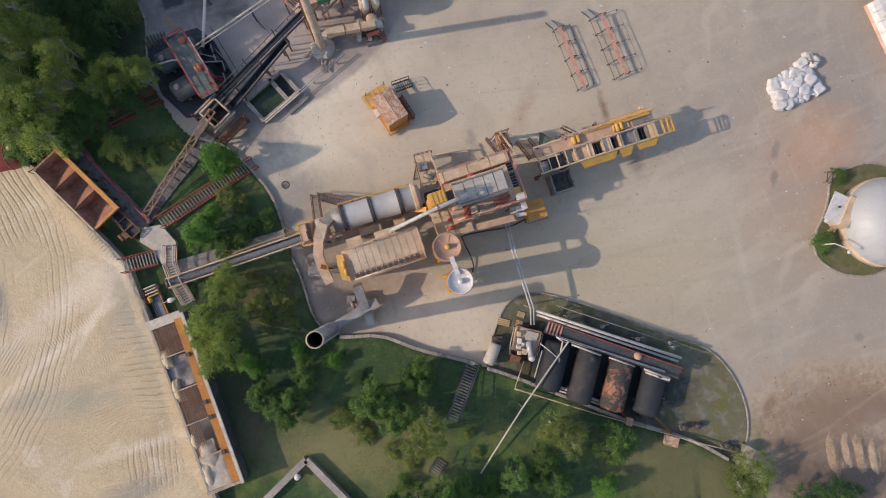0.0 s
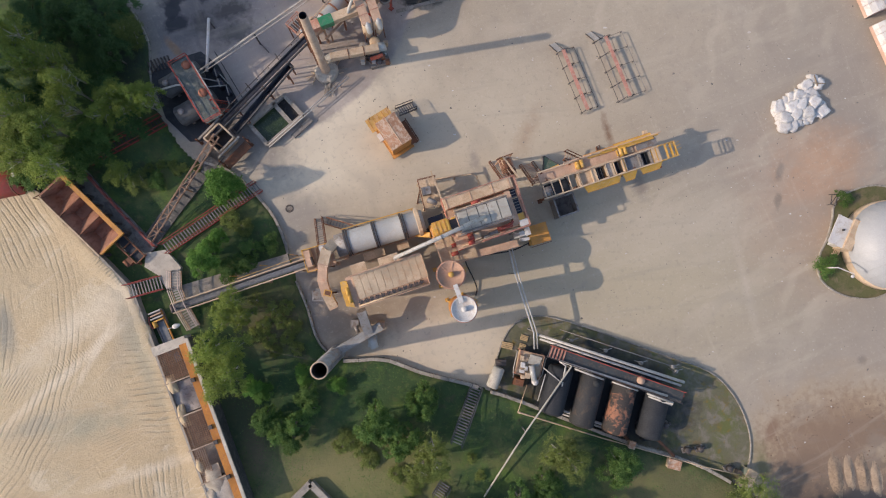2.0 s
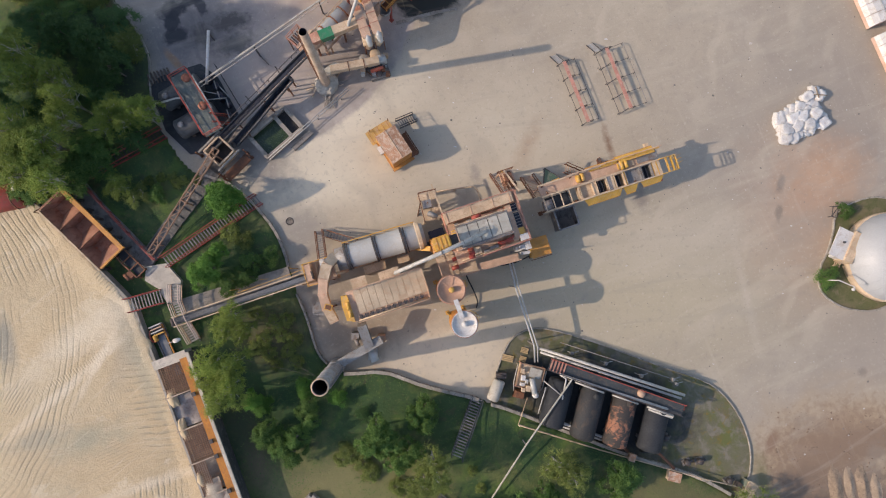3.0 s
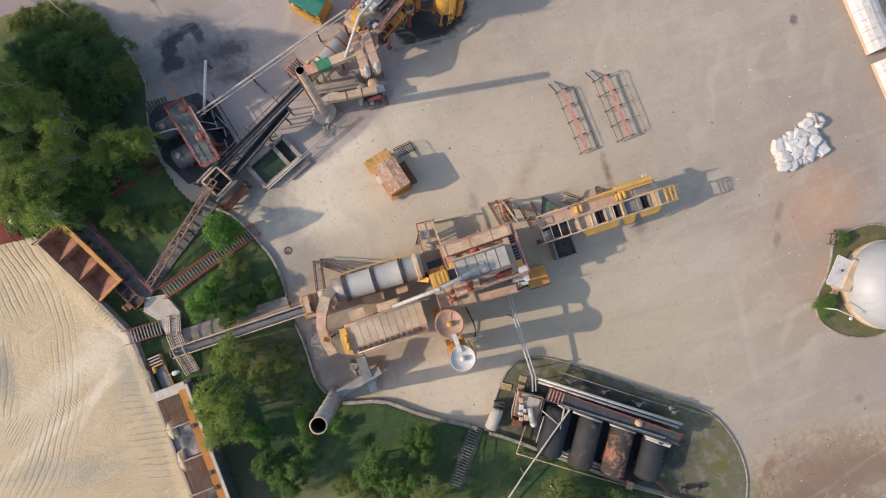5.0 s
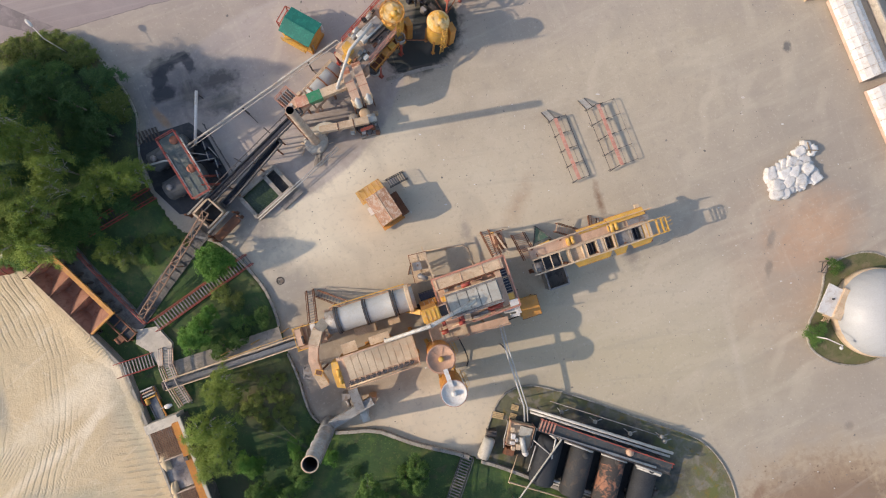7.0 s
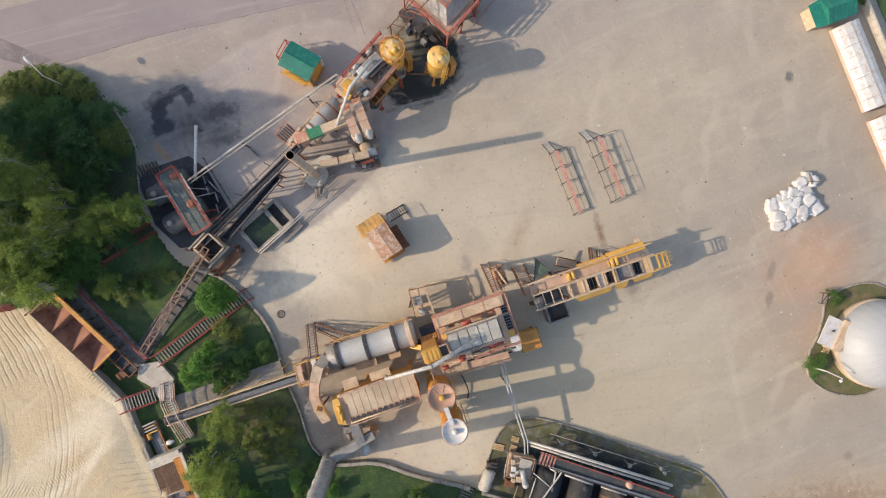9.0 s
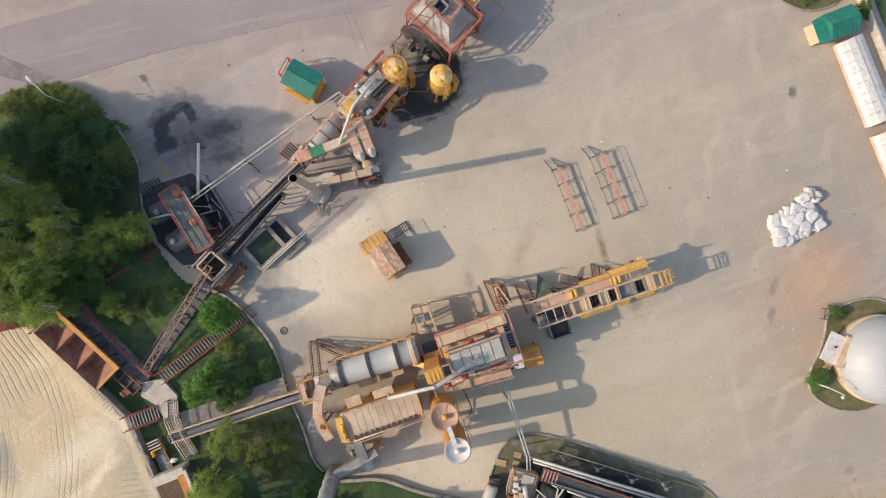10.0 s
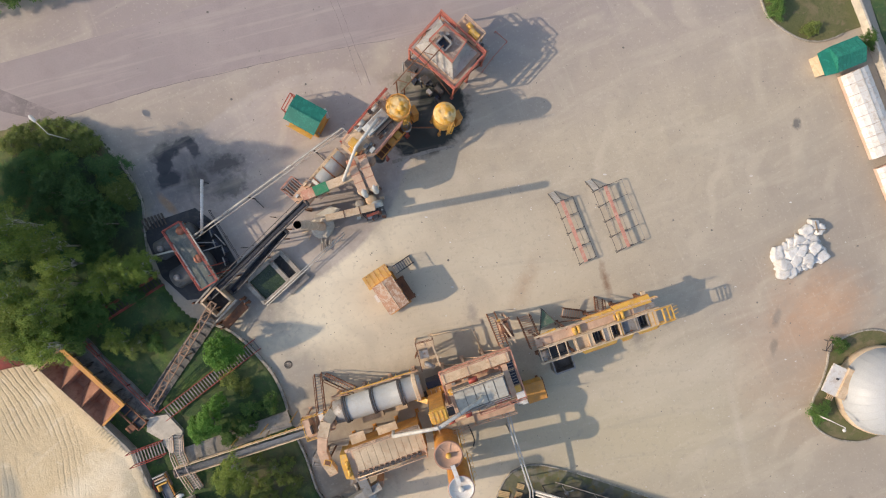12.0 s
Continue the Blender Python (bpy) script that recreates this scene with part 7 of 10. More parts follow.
rails(bm, [a + s * 1.15 + Vector((0, 0, -0.9)), b + s * 1.15 + Vector((0, 0, -0.9))], 1.0)
beam(bm, a + s * 1.15 + Vector((0, 0, -0.95)), b + s * 1.15 + Vector((0, 0, -0.95)), 0.5, 0.05)
part("walkway", bm, M_tan, t)

# inlet stage
ox, oy = -10.3, 27.5
t = thing("feed_stage", "dusty red inlet stage of the small dryer", "platform", at=(ox, oy, 0), rz=Q)
bm = B()
box(bm, (0, 0, 3.3), (2.4, 1.8, 0.1))
part("deck", bm, M_dusty, t)
bm = B()
box(bm, (0.1, -0.2, 3.8), (1.1, 1.2, 0.8), taper=0.8)
part("chute", bm, M_dusty, t)
for k in range(6):
    bm = B()
    box(bm, (-0.95 + 0.26 * k, 1.55, 2.6), (0.17, 1.25, 0.06))
    part("deck_plank", bm, M_sooty if k % 2 else M_rust, t)
bm = B()
rails(bm, [(-1.15, 0.9, 2.6), (-1.15, 2.25, 2.6), (0.5, 2.25, 2.6), (0.5, 0.9, 2.6)], 0.9, 0.035, 0.8)
part("guard_rail", bm, M_rail, t, "faded red rail")
bm = B()
for x, y in ((-1.1, 2.2), (0.45, 2.2)):
    beam(bm, (x, y, 0), (x, y, 2.6), 0.1, 0.1)
part("post", bm, M_rust, t)
for x, y, w in ((0.75, 0.75, 0.4), (1.0, 0.3, 0.3), (-0.9, -0.5, 0.4), (-0.6, 0.55, 0.35)):
    bm = B()
    box(bm, (x, y, 3.5), (w, w * 0.7, 0.4), pose(0, 0, 0, 0, 0, 0))
    part("drive_box", bm, M_tan if x > 0 else M_silver, t)
legs(t, [(x, y) for x in (-1.0, 1.0) for y in (-0.8, 0.8)], 3.3, M_dusty, 0.16)
M_terracotta = mat("rust_red_duct", (0.47, 0.225, 0.15), (0.52, 0.36, 0.26), 0.75, big=1.0, wear=(0.52, 0.62))
# tan exhaust duct with a green section
t = thing("exhaust_duct", "dusty tan exhaust duct with a green painted section", "duct", at=(-8.1, 28.1, 0), world=True)
bm = B()
beam(bm, (-10.4, 27.35, 4.2), (-9.2, 27.8, 4.3), 0.95, 0.8)
part("duct_section", bm, M_terracotta, t, "rust-red inlet box")
bm = B()
beam(bm, (-9.3, 27.76, 4.3), (-8.02, 28.31, 4.3), 0.95, 0.85)
part("green_section", bm, mat("green_paint", (0.03, 0.22, 0.10), (0.10, 0.20, 0.12), 0.5), t, "green painted section")
bm = B()
beam(bm, (-8.05, 28.3, 4.3), (-5.45, 29.36, 4.4), 0.82, 0.8)
part("duct_section", bm, M_tan, t)
bm = B()
for q in ((-9.81, 27.52, 0), (-7.16, 29.05, 0)):
    beam(bm, q, (q[0], q[1], 4.0), 0.16, 0.16)
part("post", bm, M_rust, t)
# twin cyclones
for k, (p, q, r) in enumerate((((-5.6, 30.2, 4.8), (-4.7, 27.95, 4), 0.52), ((-4.6, 30.95, 5), (-3.65, 28.35, 4.1), 0.52))):
    p, q = Vector(p), Vector(q)
    t = thing("cyclone", "dusty pink cyclone duct with a silver elbow", "cyclone", at=(q.x, q.y, 0), world=True, group="cyclones")
    bm = B()
    beam(bm, p, q, 0.85, 0.8)
    part("duct", bm, M_dusty, t)
    bm = B()
    e = (p - q).normalized()
    beam(bm, p, p + Vector((e.x * 0.5, e.y * 0.5, -0.7)), 0.85, 0.7)
    part("top_bend", bm, M_terracotta, t, "rust-brown top bend")
    for f in (0.3, 0.62):
        bm = B()
        beam(bm, p.lerp(q, f), p.lerp(q, f + 0.03), 0.93, 0.88)
        part("duct_flange", bm, M_terracotta, t)
    bm = B()
    lathe(bm, [(0.15, 1.0), (r, 2.4), (r, 4.0), (0.3, 4.2), (0, 4.2)], 24, Matrix.Translation((q.x, q.y, 0)))
    part("cone", bm, M_tan, t)
    bm = B()
    pipe(bm, smooth_line([q + Vector((0.3, -0.5, -0.6)), q + Vector((0.15, -0.25, 0.1)), q + Vector((0.0, 0.25, 0.15))], 4), 0.28, 16)
    part("elbow", bm, M_silver, t, "bright sheet elbow")
    bm = B()
    for j in range(3):
        c, sn = math.cos(j * 2.1), math.sin(j * 2.1)
        beam(bm, (q.x + 0.6 * c, q.y + 0.6 * sn, 0), (q.x + 0.5 * c, q.y + 0.5 * sn, 3.0), 0.1, 0.1)
    part("leg", bm, M_rust, t)
# fan and flue
t = thing("exhaust_fan", "red and grey exhaust fan with a tan flue to the chimney", "fan", at=(-3.9, 26.1, 0), world=True)
c = Vector((-3.76, 26.33, 1))
bm = B()
lathe(bm, [(0, -0.35), (0.8, -0.35), (0.8, 0.35), (0, 0.35)], 28, Matrix.Translation((c.x + 0.1, c.y + 0.3, 1.1)) @ pose(0, 0, 0, 0, 90, 110))
part("volute", bm, M_silver, t)
bm = B()
box(bm, (0, 0, 0), (1.35, 0.26, 0.4), Matrix.Translation((c.x - 0.1, c.y - 0.62, 1.25)) @ pose(0, 0, 0, 0, 0, 20))
part("guard", bm, mat("bright_red", (0.62, 0.13, 0.07), (0.5, 0.2, 0.12), 0.55, big=1.2), t, "red belt guard")
bm = B()
box(bm, (0, 0, 0), (1.5, 0.3, 0.25), Matrix.Translation((c.x - 0.25, c.y - 0.45, 1.2)) @ pose(0, 0, 0, 0, 0, 20))
part("motor_bed", bm, M_dark, t)
bm = B()
box(bm, (0, 0, 0), (2.1, 1.9, 0.6), Matrix.Translation((c.x, c.y - 0.3, 0.3)) @ pose(0, 0, 0, 0, 0, 20))
part("plinth", bm, M_darkconc, t)
bm = B()
beam(bm, (-3.64, 26.40, 2), (-8.52, 25.24, 2.2), 0.7, 0.7)
part("flue", bm, M_tan, t)
for f in (0.3, 0.62):
    bm = B()
    p, q = Vector((-3.64, 26.40, 2)), Vector((-8.52, 25.24, 2.2))
    beam(bm, p.lerp(q, f), p.lerp(q, f + 0.015), 0.8, 0.8)
    part("flange", bm, M_rust, t)
for spot, r, hh in (((-5.16, 26.73, 1.6), 0.5, 1.7), ((-4.05, 27.15, 1.8), 0.55, 1.9), ((-4.62, 26.44, 1.2), 0.4, 1.4)):
    bm = B()
    lathe(bm, [(0.15, 0.1), (r, hh * 0.5), (r, hh - 0.15), (r * 0.6, hh), (0, hh)], 18, Matrix.Translation((spot[0], spot[1], 0)))
    part("dust_pot", bm, M_ash if r < 0.52 else M_tan, t, "dusty grey dust pot")
rk = random.Random(52)
for k in range(16):
    x, y = rk.uniform(-5.4, -2.7), rk.uniform(25.3, 27.6)
    bm = B()
    box(bm, (x, y, 0.75), (rk.uniform(0.15, 0.5), rk.uniform(0.12, 0.4), rk.uniform(0.4, 1.3)), None)
    part("fan_fitting", bm, rk.choice((M_dark, M_silver, M_tan, M_rust, M_sooty)), t)
for k in range(5):
    p = Vector((rk.uniform(-5.0, -3.0), rk.uniform(25.4, 27.2), rk.uniform(0.5, 1.2)))
    bm = B()
    pipe(bm, [p, p + Vector((rk.uniform(-0.9, 0.9), rk.uniform(-0.9, 0.9), rk.uniform(0, 0.5)))], 0.05, 8)
    part("fan_pipe", bm, rk.choice((M_pipe, M_rust, M_dark)), t)
# chimney
SX, SY = -9.2, 24.45
t = thing("chimney", "slender tan steel chimney on a round base", "chimney", at=(SX, SY, 0))
bm = B()
lathe(bm, [(0.5, 0.4), (0.48, 1.2), (0.42, 1.5), (0.41, 2.5), (0.37, 13.6), (0.33, 13.6)], 28)
part("flue", bm, mat("chimney_tan", (0.50, 0.385, 0.29), (0.38, 0.27, 0.20), 0.75, big=0.8), t)
bm = B()
lathe(bm, [(0.33, 13.58), (0.33, 7.0), (0, 7.0)], 28)
part("lining", bm, M_pit, t, "blue-black flue lining")
for z, r in ((4.6, 0.40), (9.0, 0.385)):
    bm = B()
    lathe(bm, [(r - 0.03, z), (r + 0.03, z), (r + 0.03, z + 0.06), (r - 0.03, z + 0.06)], 24)
    part("flange", bm, M_gantrylt, t)
bm = B()
lathe(bm, [(1.25, 0), (1.2, 0.5), (0.95, 0.72), (0.6, 0.8), (0, 0.8)], 17, None, False)
for v in bm.verts:
    q = 1 + 0.16 * noise.noise((v.co.x * 1.7, v.co.y * 1.7, v.co.z))
    v.co.x, v.co.y = v.co.x * q, v.co.y * q
    v.co.z *= 1 + 0.25 * noise.noise((v.co.x * 2.3, v.co.y * 2.3, 4.0))
part("plinth", bm, M_paleconc, t, "broken pale concrete plinth")
rk = random.Random(14)
for k in range(15):
    a, r0 = rk.uniform(-2.9, 0.6), rk.uniform(1.0, 1.7)
    p = Vector((r0 * math.cos(a), r0 * math.sin(a), 0.08 + 0.12 * rk.random()))
    e = a + rk.uniform(-0.7, 0.7)
    bm = B()
    beam(bm, p, p + Vector((math.cos(e), math.sin(e), 0)) * rk.uniform(0.4, 1.2), rk.uniform(0.06, 0.16), rk.uniform(0.06, 0.15))
    part("foot_block", bm, rk.choice((M_paleconc, M_concrete, M_tan)), t)
bm = B()
plate(bm, ((-0.6, 1.2, 0.5), (0.9, 2.1, 0.9), (2.0, 1.8, 0.9), (0.6, 0.6, 0.5)), 0.06)
part("cover_plate", bm, M_sheet, t, "dull bent cover sheet")
bm = B()
for s in (-1, 1):
    beam(bm, (-0.5, s * 0.18, 2.2), (-0.5, s * 0.18, 13.2), 0.05, 0.05)
for k in range(30):
    beam(bm, (-0.5, -0.18, 2.3 + 0.36 * k), (-0.5, 0.18, 2.3 + 0.36 * k), 0.04, 0.04)
part("ladder", bm, M_rust, t)
# tower
ox, oy = -3.8, 34.0
t = thing("mixing_tower", "small red-railed mixing tower with a silver screen", "tower", at=(ox, oy, 0), rz=Q)
bm = B()
box(bm, (0, 0, 4.1), (5.6, 2.6, 1.6))
part("hot_bin", bm, M_dusty, t)
M_deckbrown = mat("grimy_deck", (0.36, 0.26, 0.20), (0.46, 0.38, 0.31), 0.8, big=0.9, wear=(0.5, 0.62))
bm = B()
box(bm, (0.3, -0.5, 4.95), (6.6, 3.2, 0.1))
part("upper_deck", bm, M_deckbrown, t, "grimy brown deck plate")
bm = B()
box(bm, (-1.9, -0.3, 5.03), (1.6, 2.4, 0.06))
part("tan_plate", bm, M_tan, t)
S2 = Matrix.Translation((0.55, -0.25, 5.5)) @ Matrix.Rotation(radians(-4), 4, "Z")
bm = B()
box(bm, (0, 0, 0), (2.7, 1.05, 0.7), S2)
bmesh.ops.bevel(bm, geom=bm.edges[:], offset=0.06, segments=1, affect="EDGES")
part("screen", bm, M_silver, t)
bm = B()
box(bm, (0.3, 0.05, 0.39), (1.9, 0.8, 0.08), S2)
part("screen_cover", bm, M_grey, t)
bm = B()
box(bm, (0.3, -0.75, -0.15), (2.1, 0.35, 0.5), S2)
part("screen_trough", bm, M_dark, t)
for x, y, r in ((-0.9, 0.55, 0.2), (-0.4, 0.75, 0.24), (1.5, 0.75, 0.18)):
    bm = B()
    pipe(bm, [(x - 0.3, y, 5.35), (x + 0.35, y, 5.35)], r, 14)
    box(bm, (x, y, 5.1), (0.4, 0.3, 0.2))
    part("motor", bm, M_pipe, t, "pale electric motor")
rk = random.Random(31)
for k in range(16):
    x, y = rk.uniform(-1.2, 3.4), rk.choice((-1.6, -1.35, 0.75, 0.9)) + rk.uniform(-0.15, 0.15)
    bm = B()
    box(bm, (x, y, 5.08 + 0.1), (rk.uniform(0.15, 0.55), rk.uniform(0.12, 0.35), rk.uniform(0.15, 0.4)), pose(0, 0, 0, 0, 0, 0))
    part("deck_fitting", bm, rk.choice((M_rail, M_grey, M_tan, M_dark, M_rust)), t)
bm = B()
box(bm, (-2.35, -0.1, 6.1), (0.85, 0.75, 1.7))
bmesh.ops.bevel(bm, geom=bm.edges[:], offset=0.08, segments=2, affect="EDGES")
part("elevator_head", bm, M_yellow, t, "yellow bucket elevator head")
bm = B()
box(bm, (-2.95, -0.35, 5.1), (0.4, 0.9, 0.7))
part("side_box", bm, M_yellow, t)
bm = B()
box(bm, (-2.9, 0.35, 4.6), (0.9, 1.3, 0.12))
part("stage_plate", bm, M_tan, t)
for x, y, w, h, m in ((-1.75, -1.0, 0.5, 0.6, M_ash), (-1.3, -1.2, 0.35, 0.5, M_grey), (-2.1, -1.3, 0.45, 0.4, M_sooty), (-1.6, -1.6, 0.6, 0.3, M_silver), (-2.5, -1.0, 0.4, 0.35, M_rust)):
    bm = B()
    box(bm, (x, y, 5.0 + h / 2), (w, w * 0.7, h))
    bmesh.ops.bevel(bm, geom=bm.edges[:], offset=0.03, segments=1, affect="EDGES")
    part("gear_box", bm, m, t)
bm = B()
lathe(bm, [(0.4, 2.8), (0.62, 3.6), (0.62, 4.6), (0.3, 4.8), (0, 4.8)], 20, Matrix.Translation((-2.5, -1.9, 0)))
part("dust_cone", bm, M_gantry, t, "rust-brown dust cone")
bm = B()
rails(bm, [(-1.9, 1.1, 5.0), (3.6, 1.1, 5.0)], 1.0, 0.035)
part("guard_rail", bm, M_red, t)
bm = B()
rails(bm, [(-1.6, -2.05, 5.0), (2.6, -2.05, 5.0)], 0.9, 0.03)
part("guard_rail", bm, M_rail, t)
for a, b, m in (((-2.0, 1.14), (3.8, 1.14), M_red), ((-1.7, -2.1), (2.8, -2.1), M_rail)):
    bm = B()
    beam(bm, (*a, 4.92), (*b, 4.92), 0.1, 0.22)
    part("edge_beam", bm, m, t, "red edge beam")
bm = B()
box(bm, (0.3, -2.35, 3.15), (3.9, 0.8, 0.1))
part("side_stage", bm, M_rust, t)
for k in range(7):
    bm = B()
    beam(bm, (-1.6 + 0.62 * k, -2.0, 3.55), (-1.6 + 0.62 * k, -2.72, 3.55), 0.08, 0.08)
    part("stage_bar", bm, M_orange, t)
bm = B()
for y, z in ((-2.72, 3.9), (-2.72, 3.5), (-2.05, 3.9)):
    beam(bm, (-1.65, y, z), (2.2, y, z), 0.08, 0.08)
for k in range(5):
    beam(bm, (-1.6 + 0.95 * k, -2.72, 3.1), (-1.6 + 0.95 * k, -2.72, 3.95), 0.07, 0.07)
part("stage_rail", bm, M_orange, t)
for x, w in ((0.35, 0.75), (1.2, 0.7)):
    bm = B()
    box(bm, (x, -2.38, 3.62), (w, 0.55, 0.85))
    bmesh.ops.bevel(bm, geom=bm.edges[:], offset=0.03, segments=1, affect="EDGES")
    part("cabinet", bm, M_orange if x < 1 else M_yellow, t)
legs(t, [(x, y) for x in (-2.9, 0, 2.9) for y in (-1.5, 1.5)] + [(-1.0, -2.7), (2.2, -2.7)], 3.3, M_red, 0.2)
bm = B()
lathe(bm, [(0, 2.6), (0.6, 2.6), (0.62, 3.1), (0.55, 3.1), (0.52, 2.8), (0, 2.8)], 24, Matrix.Translation((-1.55, -2.4, 0)))
part("drum", bm, M_ash, t, "round grey pot")
bm = B()
lathe(bm, [(0, 3.2), (0.5, 3.2), (0.52, 4.0), (0.44, 4.0), (0.42, 3.5), (0, 3.5)], 24, Matrix.Translation((2.4, -2.45, 0)))
part("drum", bm, M_grey, t, "round dark pot")
t = thing("vent_pipe", "bent pale grey pipe over the small tower", "pipe", at=(-5.7, 31.5, 4.0), world=True)
bm = B()
pipe(bm, [(-6.51, 28.71, 4.4), (-6.45, 28.85, 4.9), (-5.0, 31.7, 7.2), (-3.05, 34.36, 6.6), (-2.99, 34.62, 5.6)], 0.14, 12)
part("lagging", bm, M_pipe, t)
# yellow silos
M_dustyel = mat("dusty_yellow", (0.70, 0.36, 0.04), (0.68, 0.52, 0.28), 0.7, big=0.38, fine=5, wear=(0.42, 0.60))
for x, y, top, r, lbl in ((-1.1, 35.5, 6.9, 1.12, "yellow filler silo with a railed domed top"), (3.3, 35.1, 6.3, 1.06, "yellow filler silo with dusty domed top and ladder")):
    t = thing("filler_silo", lbl, "silo", at=(x, y, 0), group="yellow silos", rz=-60)
    bm = B()
    lathe(bm, [(0.25, 1.0), (r, 2.4), (r, top - 0.5)], 32)
    part("shell", bm, M_yellow, t)
    bm = B()
    lathe(bm, [(r + 0.03, top - 0.52), (r, top - 0.42), (r * 0.75, top - 0.1), (0.3, top), (0, top)], 32)
    part("dome", bm, M_dustyel, t, "yellow dome caked with cream dust")
    bm = B()
    lathe(bm, [(r + 0.01, top - 0.6), (r + 0.06, top - 0.6), (r + 0.06, top - 0.5), (r + 0.01, top - 0.5)], 32, None, False)
    part("rim_band", bm, M_orange, t)
    bm = B()
    lathe(bm, [(0.28, top - 0.03), (0.28, top + 0.12), (0, top + 0.14)], 18, Matrix.Translation((0.25, 0.1, 0)))
    part("hatch", bm, M_dustyel, t)
    for k in range(4):
        a = k * 1.5 + r
        bm = B()
        box(bm, (0.6 * math.cos(a), 0.6 * math.sin(a), top - 0.08), (0.3, 0.14, 0.22), None)
        part("dome_fitting", bm, M_dustyel, t)
    if r > 1.1:
        bm = B()
        rails(bm, [((r + 0.05) * math.cos(a * math.pi / 6), (r + 0.05) * math.sin(a * math.pi / 6), top - 0.5) for a in range(13)], 0.6, 0.03, 1.0)
        part("guard_rail", bm, M_orange, t)
    legs(t, [(sx * r * 0.72, sy * r * 0.72) for sx in (-1, 1) for sy in (-1, 1)], 3.2, M_orange, 0.16)
    bm = B()
    for e in (-0.2, 0.2):
        beam(bm, (r + 0.15, e, 0.1), (r + 0.15, e, top + 0.3), 0.05, 0.05)
    for j in range(16):
        beam(bm, (r + 0.15, -0.2, 0.4 + j * 0.37), (r + 0.15, 0.2, 0.4 + j * 0.37), 0.04, 0.04)
    for z in (2.5, 3.6, 4.7, 5.7):
        for a in range(6):
            p = [(r + 0.15 + 0.36 * math.sin(b * math.pi / 6), 0.36 * math.cos(b * math.pi / 6), z) for b in (a, a + 1)]
            beam(bm, p[0], p[1], 0.03, 0.05)
    part("cage_ladder", bm, M_yellow, t)
    bm = B()
    box(bm, (0.5, r + 0.3, 2.0), (0.9, 0.6, 3.8))
    part("control_box", bm, M_orange, t)
t = thing("pipe_run", "thin rusty pipe linking the yellow silos", "pipe", at=(0.8, 34.2, 2.0), world=True)
bm = B()
pipe(bm, [(-0.22, 34.21, 3.2), (2.36, 34.22, 3.2)], 0.07, 8)
part("tube", bm, M_rust, t)

# loading hopper with pyramid cover
M_hopred = mat("faded_red_frame", (0.50, 0.15, 0.105), (0.48, 0.27, 0.21), 0.65, big=0.9, wear=(0.55, 0.72))
ox, oy = 3.7, 41.6
t = thing("loading_hopper", "red-framed loading hopper under a pale pyramid cover", "hopper", at=(ox, oy, 0), rz=48)
hx, hy = 2.3, 2.95
for a, b in (((-hx, -hy), (hx, -hy)), ((hx, -hy), (hx, hy)), ((hx, hy), (-hx, hy)), ((-hx, hy), (-hx, -hy))):
    bm = B()
    beam(bm, (*a, 3.7), (*b, 3.7), 0.16, 0.24)
    part("rim_beam", bm, M_hopred, t)
    bm = B()
    beam(bm, (*a, 4.4), (*b, 4.4), 0.06, 0.06)
    part("rim_rail", bm, M_hopred, t)
bm = B()
lo = [bm.verts.new((sx * 1.8 + 0.05, sy * 2.45 + 0.15, 3.85)) for sx, sy in ((-1, -1), (1, -1), (1, 1), (-1, 1))]
hi = [bm.verts.new((x, y, 5.0)) for x, y in ((-0.85, -1.3), (1.4, -1.0), (1.2, 1.6), (-0.8, 1.7))]
for k in range(4):
    bm.faces.new((lo[k], lo[(k + 1) % 4], hi[(k + 1) % 4], hi[k]))
bmesh.ops.solidify(bm, geom=bm.faces[:], thickness=0.05)
part("cover", bm, mat("dusty_cover", (0.68, 0.66, 0.63), (0.42, 0.37, 0.33), 0.65, big=0.7, wear=(0.5, 0.7)), t, "pale dusty sheet pyramid cover")
bm = B()
prism(bm, [(-0.9, -1.35), (1.5, -1.0), (1.25, 1.65), (-0.85, 1.75)], 4.98, 5.08)
part("top_stage", bm, M_deckbrown, t)
bm = B()
for a, b in (((-0.65, -0.1), (0.4, -0.1)), ((0.4, -0.1), (0.4, 1.0)), ((0.4, 1.0), (-0.65, 1.0)), ((-0.65, 1.0), (-0.65, -0.1))):
    beam(bm, (*a, 5.35), (*b, 5.35), 0.14, 0.6)
part("intake_box", bm, M_grey, t)
# flat dark plate on the stage, painted as the shaded intake opening
bm = B()
box(bm, (-0.12, 0.45, 5.12), (0.95, 1.0, 0.05))
part("intake_mouth", bm, M_pit, t, "blue-black plate painted as the intake's shade")
bm = B()
rails(bm, [(-0.9, -1.3, 5.08), (1.45, -1.0, 5.08), (1.25, 1.6, 5.08), (-0.85, 1.7, 5.08), (-0.9, -1.3, 5.08)], 0.7, 0.03)
part("guard_rail", bm, M_hopred, t)
rk = random.Random(8)
for k in range(9):
    bm = B()
    x, y = rk.uniform(0.3, 1.0), rk.uniform(0.2, 1.4)
    box(bm, (x, y, 5.2), (rk.uniform(0.15, 0.5), rk.uniform(0.1, 0.35), rk.uniform(0.2, 0.5)), pose(0, 0, 0, 0, 0, 0))
    part("hoist_gear", bm, rk.choice((M_dark, M_rust, M_grey)), t)
bm = B()
box(bm, (0, 0, 2.7), (4.2, 5.2, 1.8))
for v in bm.verts:
    if v.co.z < 2:
        v.co.x *= 0.45
        v.co.y *= 0.45
part("bin", bm, M_dusty, t)
legs(t, [(x, y) for x in (-hx, 0, hx) for y in (-hy, hy)], 3.6, M_hopred, 0.15)
